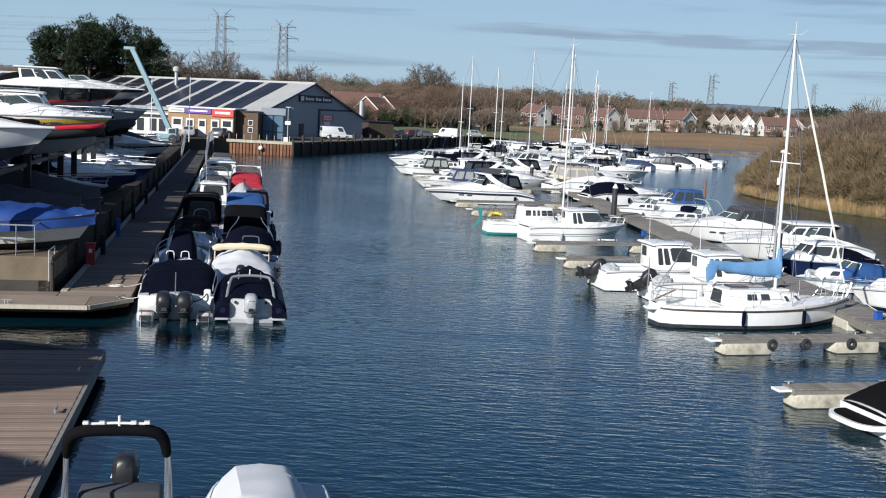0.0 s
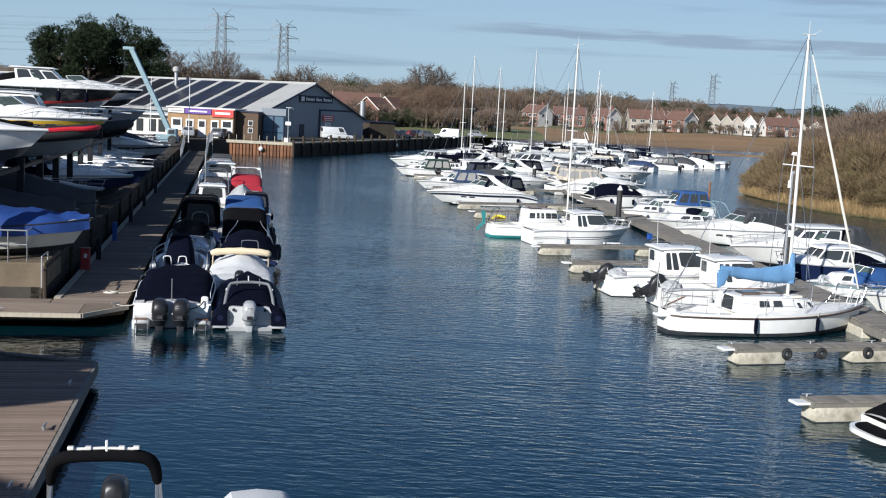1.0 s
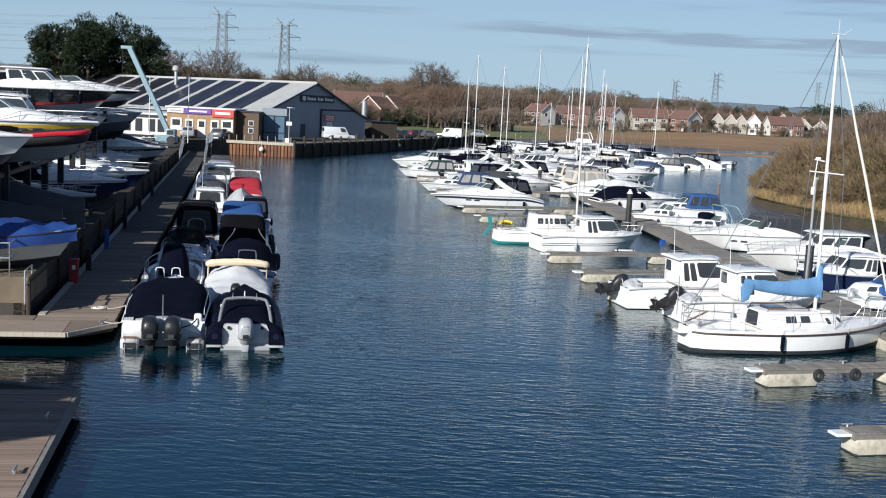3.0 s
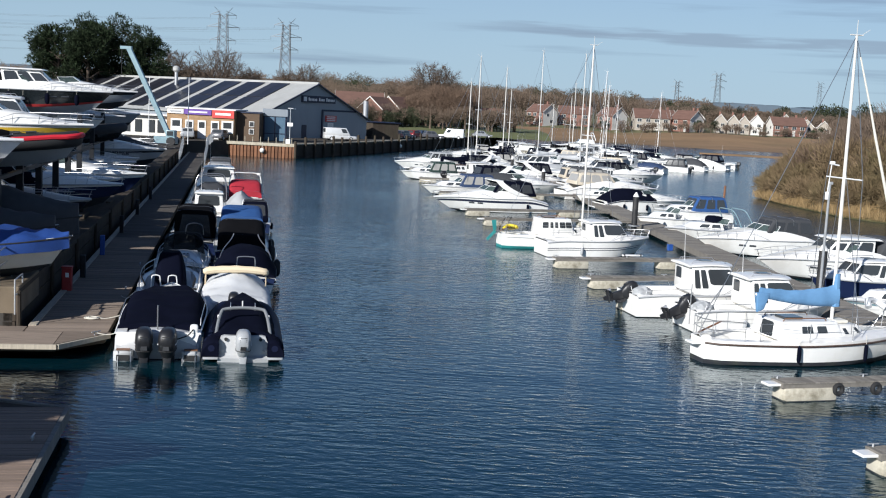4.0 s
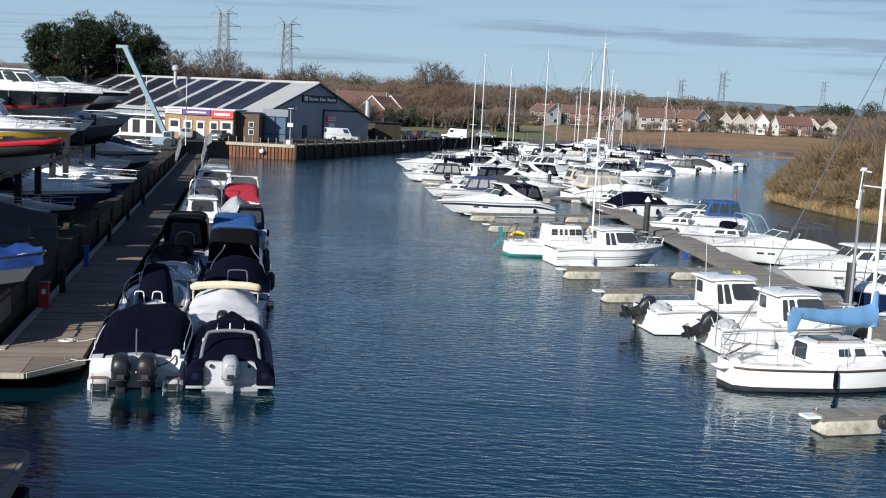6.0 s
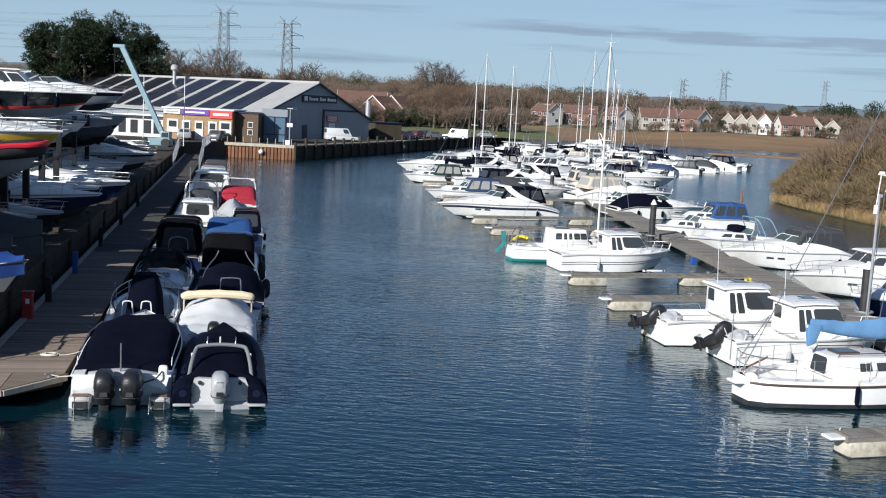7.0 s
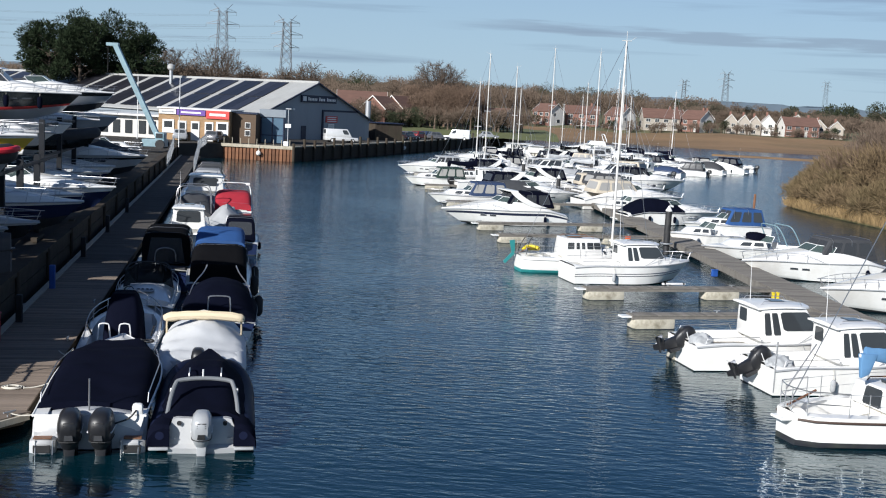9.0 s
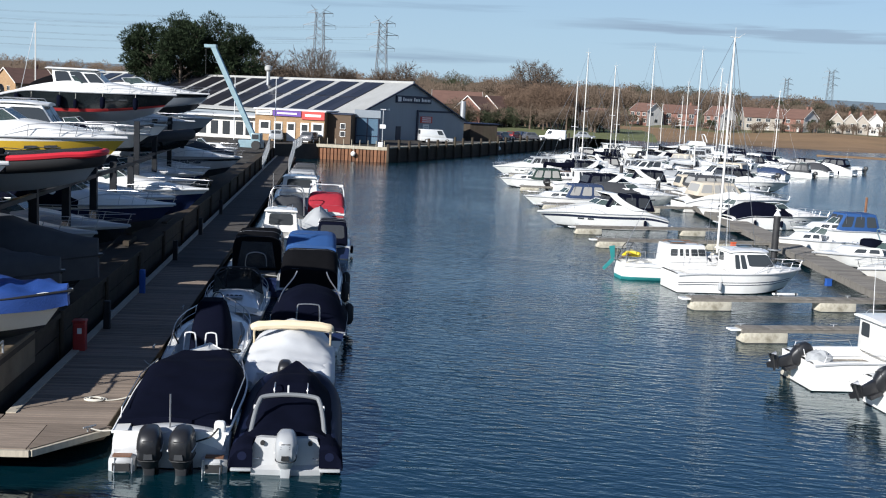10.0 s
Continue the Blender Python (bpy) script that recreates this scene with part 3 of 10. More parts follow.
def cabin(th, low, high, mat, windows=(), bevel=0.06, name="cabin", label="", glass_mat=None, roof=None):
    """A deckhouse. low, high: (x aft, x fore, half width aft, half width fore, z).
    windows: (face, u0, u1, v0, v1) with face p, s, f, a (port, starboard, fore, aft)."""
    def corners(q):
        return [(q[0], -q[2], q[4]), (q[1], -q[3], q[4]), (q[1], q[3], q[4]), (q[0], q[2], q[4])]
    lo, hi = corners(low), corners(high)
    ob = part(name, frustum(B(), lo, hi, bevel), mat, th, label, smooth=True)
    faces = {"s": (lo[0], lo[1], hi[1], hi[0]), "f": (lo[1], lo[2], hi[2], hi[1]), "p": (lo[2], lo[3], hi[3], hi[2]), "a": (lo[3], lo[0], hi[0], hi[3])}
    for w in windows:
        part("window", plate(B(), faces[w[0]], *w[1:5], out=0.012, thick=0.03, round_=0.09), glass_mat or GLASS, ob)
    if roof:
        bm = B()
        e = roof
        frustum(bm, [(high[0] - e, -high[2] - e * .5, high[4]), (high[1] + e, -high[3] - e * .5, high[4]), (high[1] + e, high[3] + e * .5, high[4]), (high[0] - e, high[2] + e * .5, high[4])],
                [(high[0] - e * .6, -high[2], high[4] + 0.09), (high[1] + e * .5, -high[3], high[4] + 0.09), (high[1] + e * .5, high[3], high[4] + 0.09), (high[0] - e * .6, high[2], high[4] + 0.09)], 0.03)
        part("roof", bm, mat, ob, smooth=True)
    return ob


def windscreen(th, x, width, z, h, rake=0.5, sweep=0.8, frame_mat=None, glass_mat=None):
    """A raked wrap-round screen: three panes with a frame."""
    w = width / 2
    lo = [Vector((x - sweep, w, z)), Vector((x, w * 0.55, z + 0.04)), Vector((x, -w * 0.55, z + 0.04)), Vector((x - sweep, -w, z))]
    hi = [Vector((x - sweep - rake * h * 0.6, w * 0.9, z + h * 0.85)), Vector((x - rake * h * 1.2, w * 0.48, z + h)), Vector((x - rake * h * 1.2, -w * 0.48, z + h)), Vector((x - sweep - rake * h * 0.6, -w * 0.9, z + h * 0.85))]
    bm = B()
    tube(bm, hi, 0.022)
    tube(bm, lo, 0.018)
    for a, b in zip(lo, hi):
        rod(bm, a, b, 0.018)
    fr = part("windscreen", bm, frame_mat or ALU, th, smooth=True)
    for i in range(3):
        bm = B()
        plate(bm, (lo[i + 1], lo[i], hi[i], hi[i + 1]), 0, 1, 0, 1, 0.004, 0.008)
        part("pane", bm, glass_mat or GREENGLASS, fr)
    return fr


def pulpit(th, sh, s0=0.62, h=0.45, posts=4, r=0.012, inset=0.06, fore=0.02):
    for side in (1, -1):
        bm = B()
        line = []
        for i in range(9):
            s = s0 + (0.985 - s0) * i / 8
            p = sh.gun(s, side, inset)
            k = min(1, i / 2.2)
            line.append(p + Vector((fore * i, 0, h * k)))
        tip = sh.gun(1.0, side, 0) + Vector((fore * 9, 0, h))
        tube(bm, line + [tip], r, 5)
        mid = [p - Vector((0, 0, h * 0.5)) for p in line[3:]]
        tube(bm, mid, r * 0.6, 4)
        for j in range(posts):
            i = 2 + round(j * 6 / max(1, posts - 1))
            p = line[i]
            base = sh.gun(s0 + (0.985 - s0) * i / 8, side, inset)
            rod(bm, base, p, r, n=5)
        part("pulpit_rail", bm, STEEL, th, smooth=True)


def outboard(th, x, y, z, size=1.0, tilt=0.0, mat=None, turn=0.0, legmat=None):
    """An outboard motor on the transom: cowl, clamp, leg, fins and propeller."""
    m = pose(x, y, z, 0, tilt, turn) @ Matrix.Scale(size, 4)

    def P(x_, y_, z_):
        return m @ Vector((x_, y_, z_ if z_ > 0 else z_ * 0.74))
    bm = B()
    rings = []
    for zz, lx, wy, ox in ((-0.10, 0.30, 0.20, -0.08), (0.0, 0.42, 0.27, -0.10), (0.12, 0.56, 0.35, -0.12), (0.28, 0.63, 0.385, -0.14), (0.42, 0.61, 0.37, -0.15), (0.51, 0.53, 0.325, -0.14), (0.565, 0.40, 0.24, -0.12), (0.585, 0.20, 0.12, -0.10)):
        rr = []
        for i in range(14):
            a = 2 * math.pi * i / 14
            c, s_ = math.cos(a), math.sin(a)
            rr.append(bm.verts.new(P(ox - 0.05 + lx / 2 * math.copysign(abs(c) ** 0.6, c), wy / 2 * math.copysign(abs(s_) ** 0.6, s_), zz)))
        rings.append(rr)
    skin(bm, rings)
    cowl = part("outboard_motor", bm, mat or OUTBLACK, th, smooth=True)
    for sy in (1, -1):
        part("badge", rod(B(), P(-0.38, sy * 0.186, 0.26), P(0.02, sy * 0.190, 0.28), 0.014 * size, n=4), ALU, cowl)
    for k in range(3):
        part("cowl_vent", rod(B(), P(-0.487, -0.08, 0.36 + 0.04 * k), P(-0.487, 0.08, 0.36 + 0.04 * k), 0.010 * size, n=4), RUBBER, cowl)
    part("maker_plate", frustum(B(), [P(-0.482, -0.07, 0.15), P(-0.482, 0.07, 0.15), P(-0.46, 0.07, 0.15), P(-0.46, -0.07, 0.15)], [P(-0.497, -0.06, 0.24), P(-0.497, 0.06, 0.24), P(-0.46, 0.06, 0.24), P(-0.46, -0.06, 0.24)]), RUBBER if (mat or OUTBLACK) is not OUTBLACK else C_GREY, cowl)
    part("cowl_seam", tube(B(), [P(-0.17 + 0.30 * math.copysign(abs(math.cos(a)) ** 0.6, math.cos(a)), 0.178 * math.copysign(abs(math.sin(a)) ** 0.6, math.sin(a)), 0.12) for a in [2 * math.pi * q / 16 for q in range(16)]], 0.010 * size, 4, closed=True), RUBBER, cowl)
    bm = B()
    frustum(bm, [P(-0.26, -0.06, -0.62), P(0.0, -0.06, -0.62), P(0.0, 0.06, -0.62), P(-0.26, 0.06, -0.62)],
            [P(-0.30, -0.10, 0.03), P(0.04, -0.10, 0.03), P(0.04, 0.10, 0.03), P(-0.30, 0.10, 0.03)], 0.02 * size)
    frustum(bm, [P(-0.36, -0.13, -0.66), P(0.04, -0.03, -0.66), P(0.04, 0.03, -0.66), P(-0.36, 0.13, -0.66)],
            [P(-0.36, -0.13, -0.62), P(0.04, -0.03, -0.62), P(0.04, 0.03, -0.62), P(-0.36, 0.13, -0.62)])
    rod(bm, P(-0.42, 0, -0.80), P(0.06, 0, -0.80), 0.075 * size, 0.03 * size, 9)
    frustum(bm, [P(-0.22, -0.012, -1.06), P(-0.08, -0.012, -1.06), P(-0.08, 0.012, -1.06), P(-0.22, 0.012, -1.06)],
            [P(-0.24, -0.035, -0.62), P(0.02, -0.035, -0.62), P(0.02, 0.035, -0.62), P(-0.24, 0.035, -0.62)])
    part("leg", bm, legmat or mat or OUTBLACK, cowl, smooth=True)
    bm = B()
    for k in range(3):
        a = 2 * math.pi * k / 3
        c, s_ = math.cos(a), math.sin(a)
        q = [P(-0.44, 0, -0.80), P(-0.40, 0.16 * c - 0.05 * s_, -0.80 + 0.16 * s_ + 0.05 * c), P(-0.45, 0.19 * c, -0.80 + 0.19 * s_), P(-0.48, 0.16 * c + 0.05 * s_, -0.80 + 0.16 * s_ - 0.05 * c)]
        w = [bm.verts.new(p) for p in q]
        bm.faces.new(w)
        bm.faces.new([bm.verts.new(p + (m.to_3x3() @ Vector((0.012, 0, 0)))) for p in reversed(q)])
    part("propeller", bm, STEEL, cowl)
    bm = B()
    box(bm, (0, 0, 0), (0.12, 0.24, 0.34), 0.015)
    bmesh.ops.transform(bm, matrix=m @ Matrix.Translation((0.08, 0, -0.16)), verts=bm.verts)
    part("clamp_bracket", bm, OUTBLACK, cowl)
    return cowl


def fender(th, p, size=1.0, mat=None, slim=1.0):
    bm = B()
    x, y, z = p
    prof = ((0, 0.02), (0.03, 0.07), (0.10, 0.105), (0.40, 0.105), (0.47, 0.07), (0.50, 0.02))
    rings = [ring(bm, (x, y, z + h * size), (0, 0, 1), r * size * slim, 9, (1, 0, 0)) for h, r in prof]
    skin(bm, rings)
    f = part("fender", bm, mat or C_NAVY, th, smooth=True)
    part("lanyard", rod(B(), (x, y, z + 0.5 * size), (x, y * 0.97, z + 0.5 * size + 0.3), 0.008, n=4), ROPE, f)
    return f


def cover(th, sh, mat, s0, s1, ridge, name="boat_cover", label="", hang=0.12, peak=None, sag=0.04, seed=0, end=0.02, lip=0.03, power=(3.2, 0.8)):
    """A fitted canvas over the boat from share s0 to s1. ridge(s): how far its middle stands above the gunwale."""
    bm = B()
    n, k = 30, 9
    rows = []
    for i in range(n + 1):
        s = s0 + (s1 - s0) * i / n
        b = sh.half(s)[0] + lip
        zg = sh.top(s)
        h = ridge(s)
        line = []
        for j in range(-k, k + 1):
            u = j / k
            a = abs(u)
            if a > 0.88:
                y, z = b * math.copysign(1, u), zg + 0.02 - hang * (a - 0.88) / 0.12
            else:
                q = a / 0.88
                y = b * q * math.copysign(1, u)
                z = zg + 0.02 + h * (1 - q ** power[0]) ** power[1]
            w = noise.noise((s * sh.L * 1.6, y * 1.5, seed)) * sag + noise.noise((s * sh.L * 5, y * 5, seed + 9)) * sag * 0.35
            line.append(bm.verts.new((sh.x(s), y, z + w * (1 if a < 0.8 else 0.3))))
        rows.append(line)
    for a, b in zip(rows, rows[1:]):
        for j in range(len(a) - 1):
            bm.faces.new((a[j], a[j + 1], b[j + 1], b[j]))
    for line, dx in ((rows[0], -end), (rows[-1], end)):
        low = [bm.verts.new((v.co.x + dx, v.co.y, min(v.co.z, sh.top(s0 if dx < 0 else s1) - hang))) for v in line]
        for j in range(len(line) - 1):
            bm.faces.new((line[j], line[j + 1], low[j + 1], low[j]))
    return part(name, bm, mat, th, label, smooth=True)


def canopy(th, x0, x1, w, z0, h, mat, clear=None, name="canopy", label="", slope=0.25, front=0.15, bows=3, aft_open=False, aft=0.42):
    """A hooped spray hood or camper canopy with clear panels, over steel bows."""
    bm = B()
    n, k = 10, 9

    def hoop(f, shrink=1.0, drop=0.0):
        x = x0 + (x1 - x0) * f
        top = h * min(1.0, aft + (1 - aft) * f / 0.26) * (1 + 0.03 * math.cos(f * 19)) - drop
        if f > 1 - slope:
            top *= 1 - (1 - front) * ((f - 1 + slope) / slope) ** 1.3
        out = []
        for j in range(k + 1):
            a = math.pi * j / k
            c, s_ = math.cos(a), math.sin(a)
            out.append(Vector((x, w / 2 * shrink * math.copysign(abs(c) ** 0.30, c), z0 + top * max(0.0, s_) ** 0.36)))
        return out
    rows = [[bm.verts.new(p + Vector((0, 0, 0.015 * noise.noise(p * 3)))) for p in hoop(i / n)] for i in range(n + 1)]
    for a, b in zip(rows, rows[1:]):
        for j in range(k):
            bm.faces.new((a[j], a[j + 1], b[j + 1], b[j]))
    if not aft_open:
        f = bm.faces.new(rows[0])
    ob = part(name, bm, mat, th, label, smooth=True)
    for i in range(bows):
        f = 0.02 + (1 - slope - 0.02) * i / max(1, bows - 1)
        bm = B()
        tube(bm, hoop(f, 0.985, 0.02), 0.014, 5)
        part("bow_frame", bm, STEEL, ob, smooth=True)
    if clear:
        for f0, f1 in ((0.10, 0.24), (0.29, 0.46), (0.51, 0.70)):
            for side in (0, 1):
                bm = B()
                grid = []
                for g in range(5):
                    line = hoop(f0 + (f1 - f0) * g / 4, 1.02)
                    if side:
                        line = line[::-1]
                    row = [line[0].lerp(line[1], 0.30), line[1], line[2], line[2].lerp(line[3], 0.55)]
                    grid.append([bm.verts.new(p + Vector((0, 0, 0.012))) for p in row])
                for p, q in zip(grid, grid[1:]):
                    for e in range(3):
                        bm.faces.new((p[e], p[e + 1], q[e + 1], q[e]))
                part("clear_panel", bm, clear, ob, smooth=True)
        if not aft_open:
            a = hoop(0.0)
            q = ((x0, w * 0.40, z0 + h * 0.06), (x0, -w * 0.40, z0 + h * 0.06), (x0, -w * (0.44 - 0.14 * aft), z0 + h * aft * 0.86), (x0, w * (0.44 - 0.14 * aft), z0 + h * aft * 0.86))
            part("clear_panel", plate(B(), q, 0, 1, 0, 1, 0.012, 0.018), clear, ob)
        a, b = hoop(1 - slope + 0.03, 1.0), hoop(0.97, 1.0)
        q = [b[2], b[k - 2], a[k - 3], a[3]]
        part("clear_panel", plate(B(), q, 0.08, 0.92, 0.1, 0.9, 0.03, 0.02), clear, ob)
    return ob


def mast(th, x, z, h, r=0.07, boom=0.0, sail=None, spreaders=(0.55,), bow=None, stern=None, furl=None, beam=1.2, mat=None, lean=0.0, name="mast"):
    """A mast with its spreaders, boom and stays."""
    top = Vector((x - lean, 0, z + h))
    bm = B()
    tube(bm, [(x, 0, z), (x - lean * .5, 0, z + h * 0.5), top], [r, r * 0.95, r * 0.7], 9)
    rod(bm, top + Vector((-0.25, 0, 0.02)), top + Vector((0.25, 0, 0.02)), 0.02, n=5)
    rod(bm, top, top + Vector((0, 0, 0.5)), 0.010, n=4)
    rod(bm, top + Vector((0.15, 0, 0)), top + Vector((0.5, 0, 0.22)), 0.008, n=4)
    m = part(name, bm, mat or SPAR, th, smooth=True)
    for f in spreaders:
        p = Vector((x - lean * f, 0, z + h * f))
        bm = B()
        rod(bm, p + Vector((0, -beam * 0.36, 0.05)), p + Vector((0, beam * 0.36, 0.05)), 0.024, n=5)
        part("spreader", bm, ALU, m)
    bm = B()
    for side in (1, -1):
        tip = [Vector((x - lean * f, side * beam * 0.36, z + h * f + 0.05)) for f in spreaders]
        part("stay", tube(B(), [Vector((x - 0.1, side * beam * 0.46, z * 0.8))] + tip + [top], 0.012, 4), STEEL, m)
        part("stay", rod(B(), Vector((x + 0.25, side * beam * 0.44, z * 0.8)), Vector((x - lean * .5, 0, z + h * 0.55)), 0.012, n=4), STEEL, m)
    for end in (bow, stern):
        if end is not None:
            part("stay", rod(B(), end, top, 0.013, n=4), STEEL, m)
    bm.free()
    if furl is not None and bow is not None:
        bm = B()
        a, b = Vector(bow).lerp(top, 0.04), Vector(bow).lerp(top, 0.93)
        pts = [a.lerp(b, i / 10) + Vector((0, 0.012 * math.sin(i * 2.1), 0)) for i in range(11)]
        tube(bm, pts, [0.026 + 0.020 * math.sin(math.pi * min(1, i / 9)) + 0.006 * (i % 2) for i in range(11)], 7)
        part("furled_jib", bm, furl, m, smooth=True)
    if boom:
        rod(bm := B(), (x, 0, z + 0.75), (x - boom, 0, z + 0.85), 0.05, n=7)
        part("boom", bm, ALU, m, smooth=True)
        if sail:
            bm = B()
            rows = []
            for i in range(17):
                f = i / 16
                rr = 0.16 + 0.20 * (1 - f) ** 1.6 + 0.022 * noise.noise((f * 7, 0, x)) + 0.008 * math.sin(f * 37)
                c = Vector((x + 0.1 - boom * f * 0.98, 0.02 * math.sin(f * 20), z + 0.62 + 0.22 * f + rr * 0.35 - 0.10 * math.sin(math.pi * f)))
                rows.append([bm.verts.new(c + Vector((0, rr * 0.55 * math.cos(a) * (1 + 0.1 * math.sin(f * 40)), rr * math.sin(a) * (1.25 if math.sin(a) > 0 else 0.9)))) for a in [2 * math.pi * q / 12 for q in range(12)]])
            skin(bm, rows)
            rod(bm, (x + 0.06, 0, z + 0.45), (x + 0.05, 0, z + 1.55), 0.17, 0.11, 9)
            frustum(bm, [(x - boom * 0.98, -0.05, z + 0.25), (x - boom * 0.90, -0.07, z + 0.35), (x - boom * 0.90, 0.07, z + 0.35), (x - boom * 0.98, 0.05, z + 0.25)], [(x - boom, -0.10, z + 0.9), (x - boom * 0.84, -0.12, z + 0.9), (x - boom * 0.84, 0.12, z + 0.9), (x - boom, 0.10, z + 0.9)], 0.03)
            part("sail_cover", bm, sail, m, smooth=True)
    return m


def helm_seats(th, x, z, mat, n=2, w=0.5):
    for i in range(n):
        y = (i - (n - 1) / 2) * 0.7
        bm = B()
        box(bm, (x, y, z + 0.35), (0.45, w, 0.14), 0.04)
        box(bm, (x - 0.22, y, z + 0.62), (0.12, w, 0.5), 0.04)
        box(bm, (x, y, z + 0.14), (0.2, 0.2, 0.28), 0.02)
        part("helm_seat", bm, mat, th, smooth=True)


def targa(th, x, w, z, h, mat, lean=0.5, r=0.06):
    """An arch over the cockpit."""
    bm = B()
    pts = curve([(x - lean, w / 2, z), (x - lean * 0.5, w / 2 * 0.96, z + h * 0.55), (x, w / 2 * 0.78, z + h), (x, 0, z + h * 1.05), (x, -w / 2 * 0.78, z + h), (x - lean * 0.5, -w / 2 * 0.96, z + h * 0.55), (x - lean, -w / 2, z)], 4)
    tube(bm, pts, r, 8)
    return part("arch", bm, mat, th, smooth=True)


def bowline(bm, a, b, sag=0.25, r=0.012, n=8):
    a, b = Vector(a), Vector(b)
    tube(bm, [a.lerp(b, i / n) - Vector((0, 0, sag * 4 * (i / n) * (1 - i / n))) for i in range(n + 1)], r, 5)


def camper(th, x0, x1, w, z0, h, mat, clear, rake=0.55):
    """A boxed-in canvas camper top with clear side panels and a sloped front and stern."""
    wins = [(f, u, u + 0.25, 0.24, 0.84) for f in "sp" for u in (0.06, 0.37, 0.68)] + [("f", 0.08, 0.48, 0.16, 0.88), ("f", 0.52, 0.92, 0.16, 0.88), ("a", 0.10, 0.90, 0.30, 0.85)]
    ob = cabin(th, (x0, x1, w * 0.50, w * 0.46, z0), (x0 + rake * 0.55, x1 - rake, w * 0.43, w * 0.38, z0 + h), mat, wins, 0.10, "canopy", glass_mat=clear)
    for f in (0.02, 0.5, 0.98):
        x = x0 + rake * 0.55 + (x1 - rake - x0 - rake * 0.55) * f
        part("bow_frame", tube(B(), [(x, w * 0.435, z0 + 0.1), (x, w * 0.43, z0 + h * 0.9), (x, w * 0.36, z0 + h + 0.015), (x, 0, z0 + h + 0.03), (x, -w * 0.36, z0 + h + 0.015), (x, -w * 0.43, z0 + h * 0.9), (x, -w * 0.435, z0 + 0.1)], 0.013, 5), STEEL, ob, smooth=True)
    return ob


# Kinds of boats. Each takes a place, a heading in degrees (0: bow to +x) and its looks.
def pilothouse(at, turn, L, label, side=None, trim=None, stripe=None, engine=None, tilt=0, bottom=None, house=None, aft=0.0, z=0.0, group="", beam=None, name="pilothouse_boat", poles=True, rise=0.16, scale=1.0, bands=None):
    th = thing(name, label, "boat", (*at, z), turn, group)
    bm_ = beam or L * 0.37
    sh = Shape(L, bm_, 0.92 + (L - 6.6) * 0.05, 0.3, 0.18, 0.44, 0.18, 0.94, 0.94, 0.8, rise, 0.10)
    hull(th, sh, side or WHITE, bottom, {3: stripe} if stripe else None, rail=trim)
    if bands:
        for sy in (1, -1):
            for v in (0.44, 0.56):
                part("coach_line", tube(B(), [(q.x, sy * (q.y + 0.004), q.z) for q in [sh.row(f / 20, v) for f in range(20)]], 0.016, 5), STRIPE, th)
    w = bm_ / 2
    moulding(th, sh, WHITE, lambda s: 0.03 + 0.30 * smooth(s, 0.42, 0.60) * (1 - smooth(s, 0.66, 0.97)), (0.03, 0.42), 0.42, 0.88)
    z0 = sh.top(0.5)
    a, f = -0.13 * L + aft, 0.24 * L + aft
    hs = house or ((("s", 0.05, 0.16, 0.22, 0.88), ("s", 0.20, 0.32, 0.22, 0.88), ("s", 0.38, 0.97, 0.34, 0.90), ("p", 0.03, 0.62, 0.34, 0.90), ("p", 0.68, 0.80, 0.22, 0.88), ("p", 0.84, 0.95, 0.22, 0.88),
                    ("f", 0.05, 0.47, 0.22, 0.92), ("f", 0.53, 0.95, 0.22, 0.92), ("a", 0.12, 0.40, 0.45, 0.85)))
    h = 1.08 * scale
    cb = cabin(th, (a, f, w * 0.78, w * 0.62, z0 - 0.02), (a - 0.06, f - 0.72, w * 0.68, w * 0.56, z0 + h), WHITE, hs, 0.07, "wheelhouse")
    bm = B()
    rows = []
    for i in range(9):
        u = i / 8
        x = (a - 0.22) + (f - 0.52 - a + 0.22) * u
        hw = (w * 0.70 + (w * 0.58 - w * 0.70) * u) * (1 - 0.35 * max(0.0, (u - 0.75) / 0.25) ** 2)
        zz = z0 + h - 0.02 + 0.05 * math.sin(math.pi * u) - 0.05 * max(0.0, u - 0.7)
        rows.append([bm.verts.new((x, y * hw, zz + dz)) for y, dz in ((-1.06, 0), (-1.04, 0.05), (-0.8, 0.09), (0, 0.12), (0.8, 0.09), (1.04, 0.05), (1.06, 0), (0, 0.0))])
    skin(bm, rows)
    part("roof", bm, WHITE, cb, smooth=True)
    part("roof_hatch", box(B(), ((a + f) / 2 - 0.35, 0, z0 + h + 0.14), (0.5, 0.5, 0.05), 0.02), GLASS, cb)
    for k in range(2):
        y = 0.3 - 0.6 * k
        part("wiper", rod(B(), (f - 0.12, y, z0 + 0.30), (f - 0.44, y + 0.12, z0 + 0.72), 0.012, n=4), RUBBER, cb)
    pulpit(th, sh, 0.56, 0.42)
    for sy in (1, -1):
        part("roof_rail", tube(B(), [(a, sy * w * 0.5, z0 + h + 0.08), (a + 0.1, sy * w * 0.5, z0 + h + 0.2), (f - 0.95, sy * w * 0.45, z0 + h + 0.2), (f - 0.85, sy * w * 0.45, z0 + h + 0.08)], 0.014, 5), STEEL, th, smooth=True)
        part("side_rail", tube(B(), [sh.gun(0.05, sy, 0.1), sh.gun(0.06, sy, 0.1, 0.22), sh.gun(0.34, sy, 0.1, 0.22), sh.gun(0.36, sy, 0.1)], 0.013, 5), STEEL, th, smooth=True)
    part("helm_seat", box(B(), (a + 0.9, -0.35, z0 + 0.25), (0.45, 0.45, 0.7), 0.05), C_NAVY, th, smooth=True)
